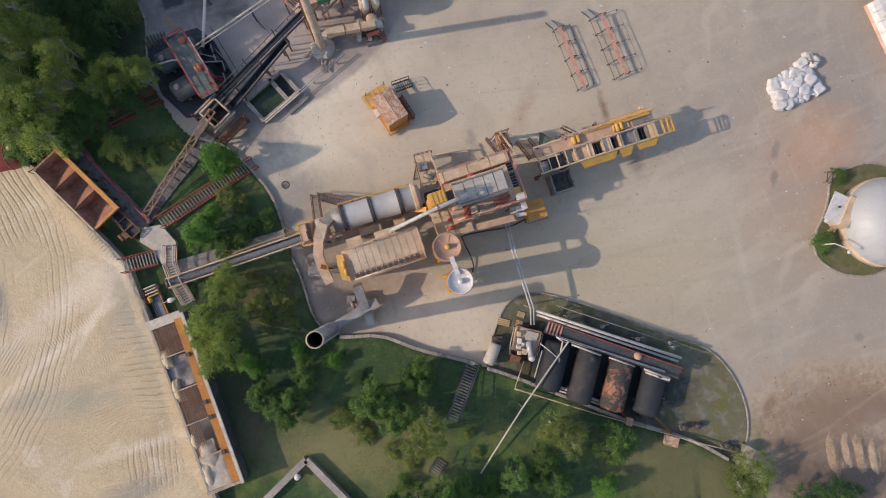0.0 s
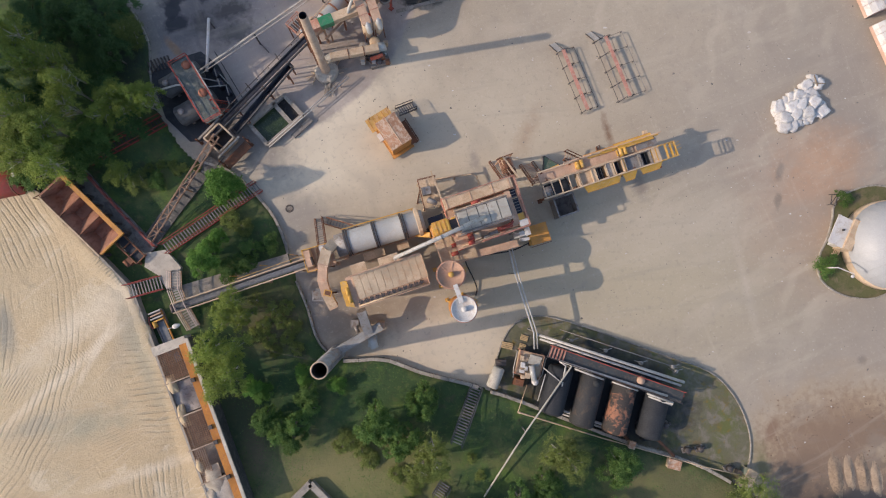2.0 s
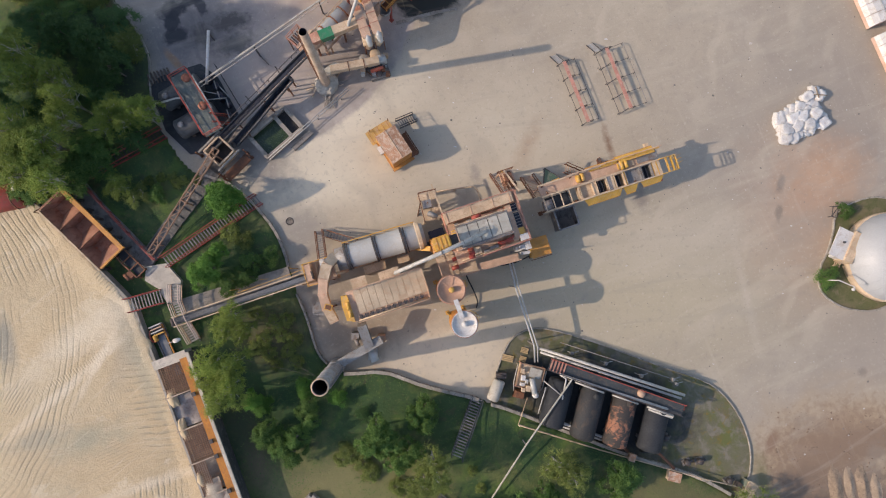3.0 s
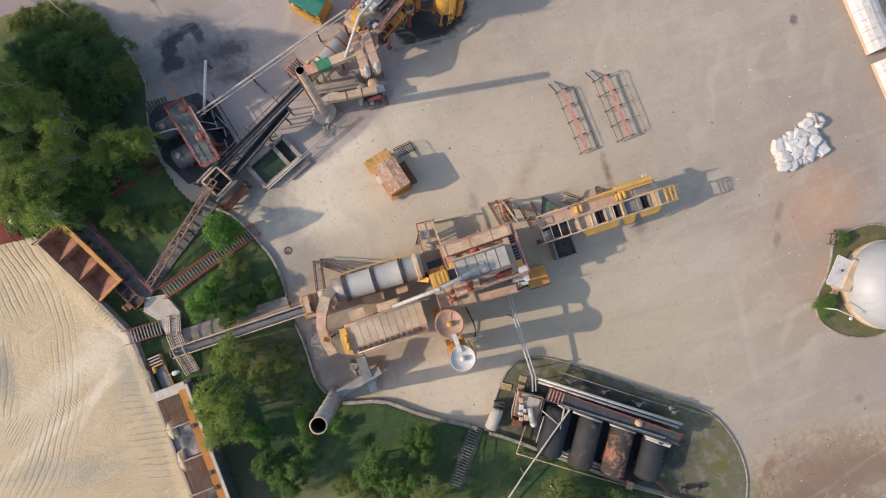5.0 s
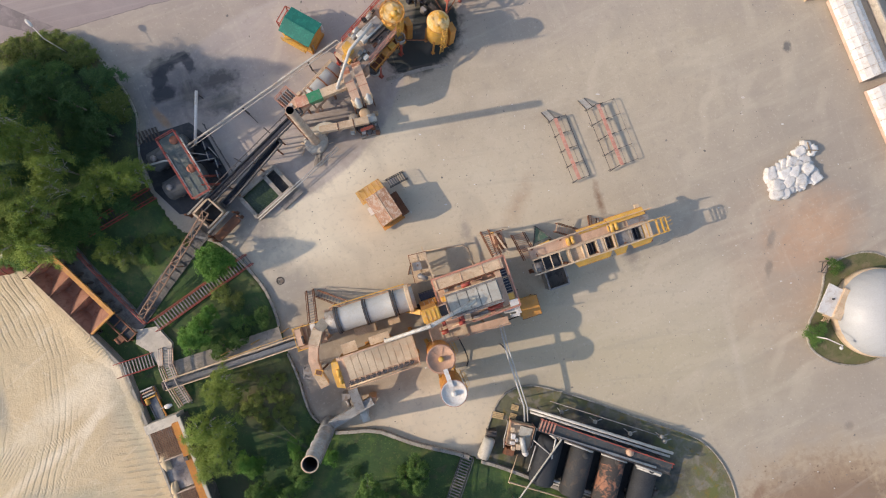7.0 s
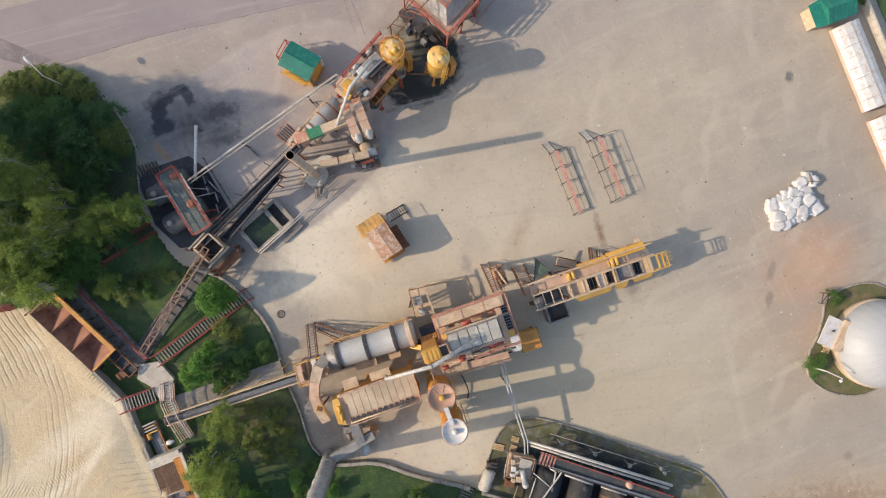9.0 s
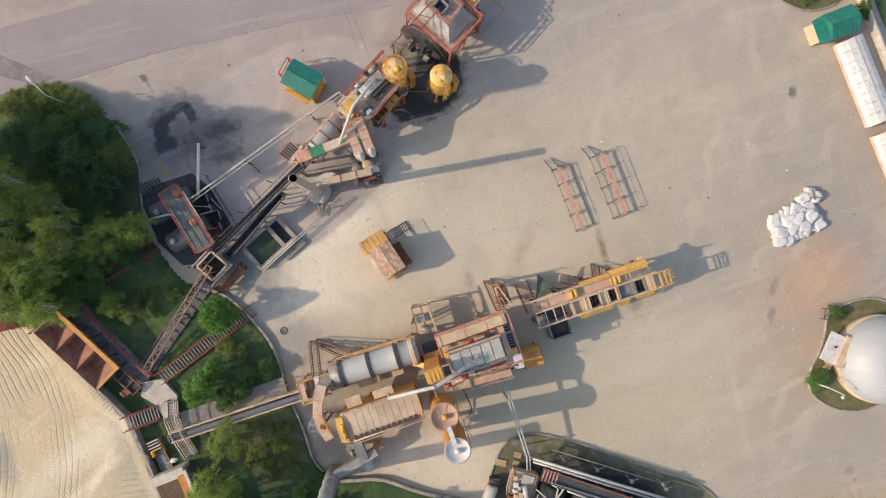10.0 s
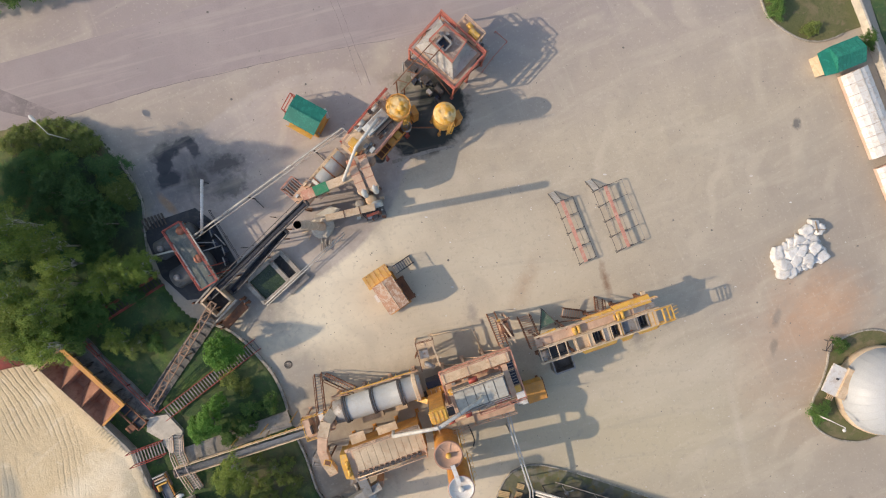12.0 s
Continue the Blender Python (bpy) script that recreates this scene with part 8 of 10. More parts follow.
bm = B()
for y in (-hy, hy):
    beam(bm, (-hx, y, 0.3), (0, y, 3.3), 0.1, 0.1)
    beam(bm, (hx, y, 0.3), (0, y, 3.3), 0.1, 0.1)
for x in (-hx, hx):
    beam(bm, (x, -hy, 0.3), (x, 0, 3.3), 0.1, 0.1)
    beam(bm, (x, hy, 0.3), (x, 0, 3.3), 0.1, 0.1)
part("bracing", bm, M_rust, t)
bm = B()
box(bm, (2.9, -0.4, 3.8), (1.5, 2.6, 0.1))
rails(bm, [(2.3, -1.7, 3.85), (3.6, -1.7, 3.85), (3.6, 0.9, 3.85), (2.3, 0.9, 3.85)], 0.9, 0.035)
for x, y in ((3.5, -1.6), (3.5, 0.8)):
    beam(bm, (x, y, 0), (x, y, 3.8), 0.12, 0.12)
part("winch_stage", bm, M_dusty, t)
bm = B()
box(bm, (2.9, -0.9, 4.2), (0.55, 1.1, 0.6))
pipe(bm, [(3.2, 0.2, 4.2), (3.2, -0.4, 4.2)], 0.26, 14)
part("winch", bm, M_yellow, t, "yellow winch")
for y in (0.35, 1.35):
    bm = B()
    beam(bm, (-0.3, y, 5.6), (-6.3, y + 0.1, 5.3), 0.07, 0.14)
    part("skip_rail", bm, M_rust, t, "rusty skip hoist rail")
for k in range(4):
    bm = B()
    x = -1.6 - 1.2 * k
    beam(bm, (x, 0.35, 5.5), (x - 0.5, 1.42, 5.45), 0.06, 0.06)
    part("skip_tie", bm, M_rust, t)
for x, y in ((-5.9, 0.4), (-5.9, 1.4)):
    bm = B()
    beam(bm, (x, y, 0), (x, y, 5.25), 0.1, 0.1)
    part("skip_post", bm, M_rust, t)
rk = random.Random(23)
for k in range(18):
    q = k / 17
    x, y = -2.9 - rk.uniform(-0.2, 0.9), 2.4 - 4.6 * q + rk.uniform(-0.2, 0.2)
    bm = B()
    if k % 3:
        box(bm, (x, y, 0.5), (rk.uniform(0.2, 0.5), rk.uniform(0.2, 0.6), rk.uniform(0.6, 1.2)), None)
    else:
        pipe(bm, [(x, y, 0.3), (x + rk.uniform(-0.6, 0.6), y + rk.uniform(0.4, 1.0), rk.uniform(0.6, 1.4))], 0.09, 8)
    part("drive_gear", bm, rk.choice((M_sooty, M_pit, M_grey, M_ash, M_dark)), t)
for k in range(7):
    x, y = 2.75 + rk.uniform(0, 0.5), -2.7 + 0.35 * k
    bm = B()
    box(bm, (x, y, 1.6), (rk.uniform(0.25, 0.5), rk.uniform(0.25, 0.4), 3.2 + rk.uniform(-0.4, 0.2)), None)
    part("side_gear", bm, rk.choice((M_sooty, M_grey, M_ash)), t)
bm = B()
rails(bm, [(-hx, -hy, 3.8), (hx, -hy, 3.8), (hx, hy, 3.8)], 0.9, 0.04, 1.1)
part("guard_rail", bm, M_hopred, t)
for x, y, sx, sy in ((-2.9, 2.2, 0.5, 1.4), (-3.0, 0.2, 0.6, 0.8), (-2.8, -1.6, 0.4, 1.0), (2.9, -1.9, 0.6, 0.6), (2.8, -2.6, 0.5, 0.5)):
    bm = B()
    box(bm, (x, y, 0.6), (sx, sy, 1.2))
    part("ground_gear", bm, M_dark if x < 0 else M_grey, t)
t = thing("barrier", "low faded red pipe barrier standing on the yard", "railing", at=(8.6, 42.0, 0), world=True)
line = [(7.58, 40.56, 0), (8.65, 41.99, 0), (10.14, 43.65, 0), (8.9, 44.69, 0)]
for p, q in zip(line, line[1:]):
    bm = B()
    beam(bm, (p[0], p[1], 0.6), (q[0], q[1], 0.6), 0.06, 0.06)
    part("rail", bm, M_hopred, t)
for p in line:
    bm = B()
    beam(bm, p, (p[0], p[1], 0.64), 0.07, 0.07)
    part("post", bm, M_hopred, t)
bm = B()
beam(bm, (-1.9, 31.14, 0.05), (2.25, 32.4, 0.05), 0.35, 0.14)
beam(bm, (2.25, 32.4, 0.05), (4.6, 32.85, 0.05), 0.3, 0.14)
solid("kerb_silos", bm, M_concrete, "low concrete strip beside the yellow silos", "kerb", kind="structure")
# green-roofed control cabin
ox, oy = -10.4, 35.5
t = thing("control_cabin", "yellow control cabin with a green metal roof", "cabin", at=(ox, oy, 0), rz=-29)
bm = B()
box(bm, (0, 0, 1.55), (3.3, 2.3, 2.3))
part("body", bm, M_yellow, t)
bm = B()
for s in (-1, 1):
    plate(bm, ((-1.72, s * 1.38, 2.68), (1.72, s * 1.38, 2.68), (1.72, 0, 3.05), (-1.72, 0, 3.05)), 0.06)
part("roof", bm, M_green, t, "smooth green metal roof")
bm = B()
beam(bm, (-1.73, 0, 3.07), (1.73, 0, 3.07), 0.12, 0.03)
part("ridge", bm, M_green, t)
bm = B()
box(bm, (0.1, -1.5, 1.6), (2.6, 0.6, 0.1))
rails(bm, [(-1.2, -1.8, 1.65), (1.4, -1.8, 1.65)], 0.9)
part("balcony", bm, M_yellow, t)
for k in range(2):
    bm = B()
    box(bm, (-0.8 + 1.5 * k, -1.16, 1.9), (1.0, 0.05, 0.9))
    part("window", bm, M_dark, t, "dark window")
bm = B()
box(bm, (0, 0, 0.25), (3.4, 2.4, 0.3))
part("skid", bm, M_orange, t)
bm = B()
rails(bm, [(-1.7, -0.6, 0.4), (-2.4, -0.6, 0.4), (-2.4, 1.2, 0.4), (-1.7, 1.2, 0.4)], 2.0, 0.04)
part("porch_rail", bm, M_red, t)
legs(t, [(x, y) for x in (-1.5, 1.5) for y in (-1.0, 1.0)] + [(-2.4, -0.6), (-2.4, 1.2)], 0.4, M_rust, 0.14)
bm = B()
pipe(bm, [(1.2, 1.5, 2.0), (2.0, 0.9, 2.0)], 0.16, 12)
part("flood_lamp", bm, M_white, t)
bm = B()
beam(bm, (1.8, -0.9, 0.1), (1.9, -0.9, 2.3), 0.1, 0.1)
part("drain_pipe", bm, M_grey, t)

# overhead pipe pair to the heater tanks
t = thing("overhead_pipe", "pair of pale lagged overhead pipes on posts", "pipe", at=(-16.8, 27.5, 0), world=True)
for dx in (0, 7):
    bm = B()
    a, m, b = Vector((-21.52, 23.41, 2.4)), Vector((-6.66, 34.06, 2.9)), Vector((-5.78, 33.37, 3.4))
    o = Vector((0.12 if dx else -0.08, -0.16 if dx else 0.1, -0.1 if dx else 0))
    pipe(bm, [a + o, m + o, b + o], 0.095 if not dx else 0.05, 12)
    part("tube", bm, M_ash, t)
bm = B()
for q in ((-16.08, 27.32, 2.5), (-9.60, 32.01, 2.7)):
    beam(bm, (q[0], q[1], 0), (q[0], q[1], q[2]), 0.12, 0.12)
    beam(bm, (q[0], q[1], 0.2), (q[0] + 0.9, q[1] - 0.9, 0.15), 0.08, 0.08)
part("post", bm, M_dark, t)
t = thing("branch_pipe", "pale grey pipe running north from the heater tanks", "pipe", at=(-21.5, 26.3, 0), world=True)
bm = B()
pipe(bm, [(-20.83, 29.17, 1.9), (-20.92, 23.69, 1.9)], 0.15, 12)
part("tube", bm, M_white, t)
bm = B()
for q in ((-20.84, 28.94, 1.9), (-20.90, 24.82, 1.9)):
    beam(bm, (q[0], q[1], 0), (q[0], q[1], 1.8), 0.1, 0.1)
part("post", bm, M_dark, t)

# black heater tanks with red-railed stage
M_rustred = mat("rust_red_lid", (0.40, 0.15, 0.09), RUST, 0.7, big=1.0)
M_oily = mat("oily_black_floor", (0.028, 0.032, 0.038), (0.05, 0.05, 0.05), 0.55, big=0.5)
M_deck2 = mat("chequer_deck", (0.12, 0.145, 0.13), (0.2, 0.2, 0.18), 0.7, big=0.9)
cx, cy = -21.64, 21.57
t0 = None
RZ = -58.7
for k, (lx, ly) in enumerate(((-2.25, -0.95), (1.0, -1.1))):
    p = pose(cx, cy, 0, 0, 0, RZ) @ Vector((lx, ly, 0))
    t = thing("bitumen_tank", "black bitumen-stained horizontal tank", "tank", at=(p.x, p.y, 0), rz=RZ, group="north bitumen tanks")
    bm = B()
    lathe(bm, [(0, 0), (0.8, 0.05), (1.05, 0.25), (1.05, 4.2), (0.8, 4.4), (0, 4.45)], 28, Matrix.Translation((0, -2.2, 1.25)) @ Matrix.Rotation(radians(-90), 4, "X"))
    part("shell", bm, M_sooty, t)
    for y in (-1.2, 1.2):
        bm = B()
        box(bm, (0, y, 0.3), (1.8, 0.3, 0.6))
        part("saddle", bm, M_darkconc, t)
    bm = B()
    lathe(bm, [(0, 0), (0.3, 0), (0.3, 0.2), (0, 0.22)], 16, Matrix.Translation((0, -1.4, 2.25)))
    part("hatch", bm, M_grey, t)
t = thing("tank_stage", "dark steel stage with red rails over the black tanks", "platform", at=(cx, cy, 0), rz=RZ)
bm = B()
box(bm, (0, 0, 2.45), (6.85, 1.95, 0.12))
part("deck", bm, M_deck2, t, "grey-green chequered deck")
bm = B()
rails(bm, [(-3.4, -0.95, 2.5), (3.4, -0.95, 2.5), (3.4, 0.95, 2.5), (-3.4, 0.95, 2.5), (-3.4, -0.95, 2.5)], 0.9, 0.035)
part("guard_rail", bm, M_red, t)
for x in (-2.7, 0.55):
    bm = B()
    lathe(bm, [(0, 2.5), (0.42, 2.5), (0.42, 2.7), (0, 2.72)], 20, Matrix.Translation((x, 0.35, 0)))
    part("manway", bm, M_rustred, t, "red manway lid")
bm = B()
pipe(bm, [(-2.6, 1.0, 2.6), (1.2, 1.0, 2.6)], 0.08, 10)
part("steam_pipe", bm, M_pipe, t)
bm = B()
pipe(bm, [(-1.9, -1.0, 2.6), (2.9, -1.0, 2.5)], 0.1, 10)
part("steam_pipe", bm, M_pipe, t)
bm = B()
pipe(bm, [(-1.05, -0.9, 2.6), (-1.45, -1.5, 2.5), (-2.2, -3.9, 2.1), (-2.2, -3.9, 0.2)], 0.09, 10)
part("feed_pipe", bm, M_pipe, t)
for x, y, w, h in ((-1.3, 2.3, 0.7, 0.9), (-0.1, 2.1, 0.8, 1.2), (0.9, 2.4, 0.6, 0.8), (-2.4, 2.0, 0.9, 1.0), (1.9, 1.9, 0.5, 0.9)):
    bm = B()
    box(bm, (x, y, h / 2 + 0.1), (w, w * 0.8, h))
    bmesh.ops.bevel(bm, geom=bm.edges[:], offset=0.05, segments=1, affect="EDGES")
    part("pump_block", bm, M_pit, t, "blue-black pump block")
    bm = B()
    pipe(bm, [(x - 0.4, y + 0.1, h + 0.2), (x + 0.5, y - 0.1, h + 0.2)], 0.07, 8)
    part("pump_pipe", bm, M_ash, t)
for a, b in (((-0.9, 1.0, 2.3), (-0.1, 2.3, 1.2)), ((-0.9, 2.6, 1.1), (0.6, 2.9, 1.1)), ((0.1, 1.0, 2.2), (0.4, 2.6, 1.0))):
    bm = B()
    pipe(bm, [a, b], 0.06, 8)
    part("branch_pipe", bm, M_ash, t)
bm = B()
rails(bm, [(-3.3, 3.3, 0.1), (2.9, 3.3, 0.1)], 0.9, 0.025, 1.5)
part("guard_rail", bm, M_dark, t)
legs(t, [(x, y) for x in (-3.2, -0.6, 3.2) for y in (-0.8, 0.8)], 2.45, M_rust, 0.14)
stair("access_stair", "red steel stair up to the tank stage", (-18.76, 20.45, 0), (-20.01, 20.02, 2.3), 0.9, 11, M_red, M_dark)
bm = B()
prism(bm, [(-26.3, 25.0), (-27.3, 23.7), (-25.6, 19.3), (-23.1, 16.9), (-20.2, 17.2), (-18.0, 20.7), (-20.4, 25.0), (-22.2, 26.4)], -0.1, 0.14)
solid("tank_plinth", bm, M_oily, "oil-dark concrete plinth under the black tanks", "slab", kind="structure")
for k in range(8):
    a = Vector((-27.9, 25.1, 0.16)) + Vector((0.33, 0.11, 0)) * k
    bm = B()
    beam(bm, a, a + Vector((0.55, -1.15, 0)), 0.13, 0.2)
    solid("sleeper", bm, M_sleeper, "old dark timber sleeper laid by the bank", "timber", group="sleepers", at=(a.x, a.y, 0.06))

# ---- yard cabin ----
CABIN = (-2.05, 17.5)
ox, oy = CABIN
t = thing("site_cabin", "orange site cabin with a rusty flat roof", "cabin", at=(ox, oy, 0), rz=33.0)
bm = B()
box(bm, (0, 0, 1.85), (2.2, 3.2, 2.3))
part("body", bm, M_orange, t)
bm = B()
for s in (-1, 1):
    plate(bm, ((s * 1.16, -1.62, 3.04), (s * 1.16, 1.62, 3.04), (0, 1.62, 3.16), (0, -1.62, 3.16)), 0.05)
part("roof", bm, M_rustroof, t, "rust-flaked roof sheets")
bm = B()
beam(bm, (0, -1.63, 3.18), (0, 1.63, 3.18), 0.07, 0.04)
part("ridge", bm, M_tan, t)
bm = B()
box(bm, (-0.3, 2.2, 1.05), (2.8, 1.5, 0.1))
part("porch_deck", bm, M_canopy, t, "faded yellow porch deck")
for k in range(5):
    bm = B()
    box(bm, (-1.4 + 0.55 * k, 2.2, 1.115), (0.05, 1.46, 0.03))
    part("deck_seam", bm, M_orange, t)
bm = B()
box(bm, (0, 0, 0.55), (2.5, 3.9, 0.2))
part("skid", bm, M_orange, t)
bm = B()
box(bm, (1.5, -0.4, 0.75), (0.8, 2.6, 0.1))
rails(bm, [(1.9, -1.7, 0.8), (1.9, 0.8, 0.8)], 0.9)
part("balcony", bm, M_rust, t, "rust-brown side balcony")
bm = B()
box(bm, (-1.35, 0.4, 1.9), (0.4, 0.8, 0.6))
part("air_conditioner", bm, M_white, t, "white air conditioner")
for y in (-0.9, 0.6):
    bm = B()
    box(bm, (1.12, y, 2.1), (0.05, 0.9, 0.8))
    part("window", bm, M_dark, t, "dark window")
legs(t, [(x, y) for x in (-1.1, 1.1) for y in (-1.7, 1.7)] + [(1.8, -1.5), (1.8, 0.7), (-1.2, 2.5), (1.0, 2.5)], 0.6, M_rust, 0.14)
bm = B()
for x in (-1.2, 1.0):
    beam(bm, (x, 2.8, 0), (x, 2.8, 2.0), 0.06, 0.06)
part("post", bm, M_rust, t)
stair("cabin_stair", "dark steel stair to the site cabin", (0.07, 21.04, 0), (-1.68, 19.94, 1.3), 0.85, 8, M_dark, M_grey)

# ---- steel racks on the yard ----
def rack(at, rz, label, plank, lines, wide):
    """Long low frame: rails across the width (to local -y), a red plank, cross frames and an end ladder."""
    t = thing("steel_rack", label, "rack", at=at, rz=rz, group="steel racks")
    L = 6.9
    bm = B()
    box(bm, (0, -plank, 0.92), (L, 0.37, 0.05))
    part("red_plank", bm, M_fadedred, t, "faded red plank")
    for s, z, m, w in lines:
        bm = B()
        beam(bm, (-L / 2, -s, z), (L / 2, -s, z), w, w)
        part("long_rail", bm, m, t)
    for k in range(5):
        x = -L / 2 + L * k / 4
        bm = B()
        beam(bm, (x, 0, 0.5), (x, -wide, 0.5), 0.035, 0.035)
        beam(bm, (x, 0.0, 0.02), (x, 0.0, 0.55), 0.06, 0.06)
        beam(bm, (x, -plank - 0.55, 0.02), (x, -plank - 0.55, 0.9), 0.07, 0.07)
        beam(bm, (x, -wide, 0.02), (x, -wide, 0.5), 0.06, 0.06)
        beam(bm, (x - 0.15, 0.12, 0.45), (x + 0.12, -plank, 0.92), 0.07, 0.07)
        beam(bm, (x + 0.05, -plank, 0.9), (x, -plank - 0.55, 0.9), 0.06, 0.06)
        part("cross_frame", bm, M_dark, t)
    for y in (0.1, -0.62):
        bm = B()
        beam(bm, (L / 2, y, 0.9), (L / 2 + 1.25, y + 0.2, 0.06), 0.05, 0.12)
        part("ladder_string", bm, M_dark, t)
    for k in range(8):
        f = (k + 0.5) / 8
        bm = B()
        beam(bm, (L / 2 + 1.25 * f, 0.1 + 0.2 * f, 0.9 - 0.84 * f), (L / 2 + 1.25 * f, -0.62 + 0.2 * f, 0.9 - 0.84 * f), 0.09, 0.03)
        part("rung", bm, M_pipe, t)
    return t


x, y = 16.6, 23.6
rack((x, y, 0), 112, "low steel rack with a faded red plank and dark rails", 0.6, ((0.0, 0.55, M_dark, 0.04), (1.3, 0.6, M_grey, 0.035), (1.95, 0.5, M_dark, 0.04)), 1.95)
x, y = 20.6, 24.9
rack((x, y, 0), 112, "wide low steel rack with a red plank and wire frame", 1.25, ((0.0, 0.55, M_dark, 0.04), (0.6, 0.6, M_grey, 0.035), (1.85, 0.6, M_grey, 0.035), (3.3, 0.5, M_grey, 0.04)), 3.3)

# ---- pile of big bags ----
def bag(at, rz, s, h, tilt, label):
    bm = B()
    bmesh.ops.create_cube(bm, size=1.0)
    bmesh.ops.subdivide_edges(bm, edges=bm.edges[:], cuts=5, use_grid_fill=True)
    rnd = random.Random(int(at[0] * 91 + at[1] * 57))
    o = rnd.random() * 50
    for v in bm.verts:
        p = v.co.copy()
        q = p.normalized() * 0.62
        p = p.lerp(q, 0.42)
        nz = noise.noise((p.x * 2.2 + o, p.y * 2.2, p.z * 2.2)) * 0.2 + noise.noise((p.x * 5 + o, p.y * 5, p.z * 5)) * 0.1
        p += p.normalized() * nz
        v.co = (p.x * s[0], p.y * s[1], max(0.0, (p.z + 0.48)) * h)
    for f in bm.faces:
        f.smooth = True
    ob = solid("big_bag", bm, M_bag, label, "bag", group="big bags")
    ob.matrix_basis = pose(*at, tilt, 0, rz)
    return ob


rnd = random.Random(5)
# corners of the heap on the ground
c00, c10, c01, c11 = (Vector((*p, 0)) for p in [(40.2, 19.1), (45.0, 21.1), (39.6, 21.5), (43.1, 23.2)])
n = 0
for i in range(7):
    for j in range(5):
        u, v = (i + 0.2) / 6.4, (j + 0.2) / 4.4
        p = c00.lerp(c10, u).lerp(c01.lerp(c11, u), v)
        p += Vector((rnd.uniform(-0.15, 0.15), rnd.uniform(-0.15, 0.15), 0))
        bag(p, rnd.uniform(0, 90), (rnd.uniform(1.1, 1.45), rnd.uniform(1.0, 1.3)), rnd.uniform(0.45, 0.68), rnd.uniform(-7, 7), "white woven bulk bag, slumped, in a heap on the yard")
for spot in [(40.3, 20.1), (41.5, 20.6), (42.8, 20.8), (42.0, 21.6), (43.6, 21.9), (41.1, 21.4)]:
    bag((*spot, 0.45), rnd.uniform(0, 90), (1.3, 1.1), 0.5, rnd.uniform(-6, 6), "white woven bulk bag lying on top of the heap")
for spot in [(42.8, 23.8), (43.6, 24.4), (44.2, 24.0)]:
    bag((*spot, 0), rnd.uniform(0, 90), (1.15, 1.0), 0.75, 0, "grey-white torn bulk bag at the heap's end")
bm = B()
beam(bm, (43.26, 23.89, 0.95), (44.85, 23.89, 0.75), 0.09, 0.06)
beam(bm, (43.54, 24.81, 0.8), (43.84, 23.59, 0.85), 0.12, 0.05)
t = thing("timber_piece", "broken brown plank on the bag heap", "plank", at=(44.0, 23.9, 0.7), world=True)
part("plank", bm, M_timber, t)

# ---- dome hall ----
dx, dy = 51.3, 6.3
t = thing("dome_hall", "white membrane dome hall with ribs and a low base wall", "dome", at=(dx, dy, 0))
R = 4.75
N = 28
prof = [(R, 0.9), (R * 0.985, 1.5), (R * 0.93, 2.35), (R * 0.82, 3.15), (R * 0.66, 3.8), (R * 0.46, 4.25), (R * 0.24, 4.5), (0, 4.58)]
bm = B()
rings = []
for r, z in prof:
    ring = []
    for k in range(N * 4 if r > 0 else 1):
        a = 2 * math.pi * k / (N * 4)
        q = r * (1 - 0.004 * (0.5 - 0.5 * math.cos(a * N)))
        ring.append(bm.verts.new((q * math.cos(a), q * math.sin(a), z)))
    rings.append(ring)
for a, b in zip(rings, rings[1:]):
    for k in range(N * 4):
        q = list(dict.fromkeys([a[k % len(a)], a[(k + 1) % len(a)], b[(k + 1) % len(b)], b[k % len(b)]]))
        bm.faces.new(q).smooth = True
part("membrane", bm, M_membrane, t)
bm = B()
lathe(bm, [(R + 0.02, 0), (R + 0.12, 0.05), (R + 0.12, 0.95), (R - 0.1, 1.0)], 56)
part("base_wall", bm, M_tan, t, "beige base wall")
bm = B()
for k in range(N):
    a = 2 * math.pi * k / N
    pipe(bm, [(r * 1.004 * math.cos(a), r * 1.004 * math.sin(a), z + 0.02) for r, z in prof[:-1]], 0.008, 5)
part("rib_seams", bm, M_membrane, t)
tagged(t.children[-1], kind="stuff")
# annex
ax, ay = 45.5, 7.7
t = thing("dome_annex", "white flat-roofed entrance annex of the dome", "annex", at=(ax, ay, 0), rz=-25)
bm = B()
box(bm, (0.45, 0, 0.7), (0.8, 2.9, 1.4))
part("wall", bm, M_white, t)
bm = B()
box(bm, (0, 0, 1.46), (1.8, 3.2, 0.12))
part("roof", bm, M_white, t)
bm = B()
lathe(bm, [(0, 0), (0.12, 0), (0.12, 0.2), (0, 0.22)], 12, Matrix.Translation((0.1, 0.2, 1.5)))
part("vent", bm, M_dark, t)
bm = B()
box(bm, (1.2, 0.1, 0.9), (0.9, 3.4, 1.8))
part("passage", bm, M_tan, t, "beige passage to the dome")
bm = B()
box(bm, (1.9, 0.9, 1.3), (0.8, 1.1, 0.4))
part("duct_box", bm, M_white, t)
stair("annex_step", "small steel steps at the annex", (45.53, 5.68, 0.1), (45.86, 5.53, 0.7), 0.6, 4, M_tan, M_tan, rail=False)
bm = B()
beam(bm, (43.93, 3.82, 3), (45.30, 3.15, 3.4), 0.09, 0.09)
x, y = 45.6, 3.0
x, y = Vector((43.93, 3.82, 3))[:2]
t = thing("lamp_post", "pale street lamp post leaning over the lawn", "lamp", at=(x, y, 0.08), world=True)
beam(bm, (x, y, 0.05), (x, y, 3.0), 0.11, 0.11)
part("post", bm, M_white, t)
bm = B()
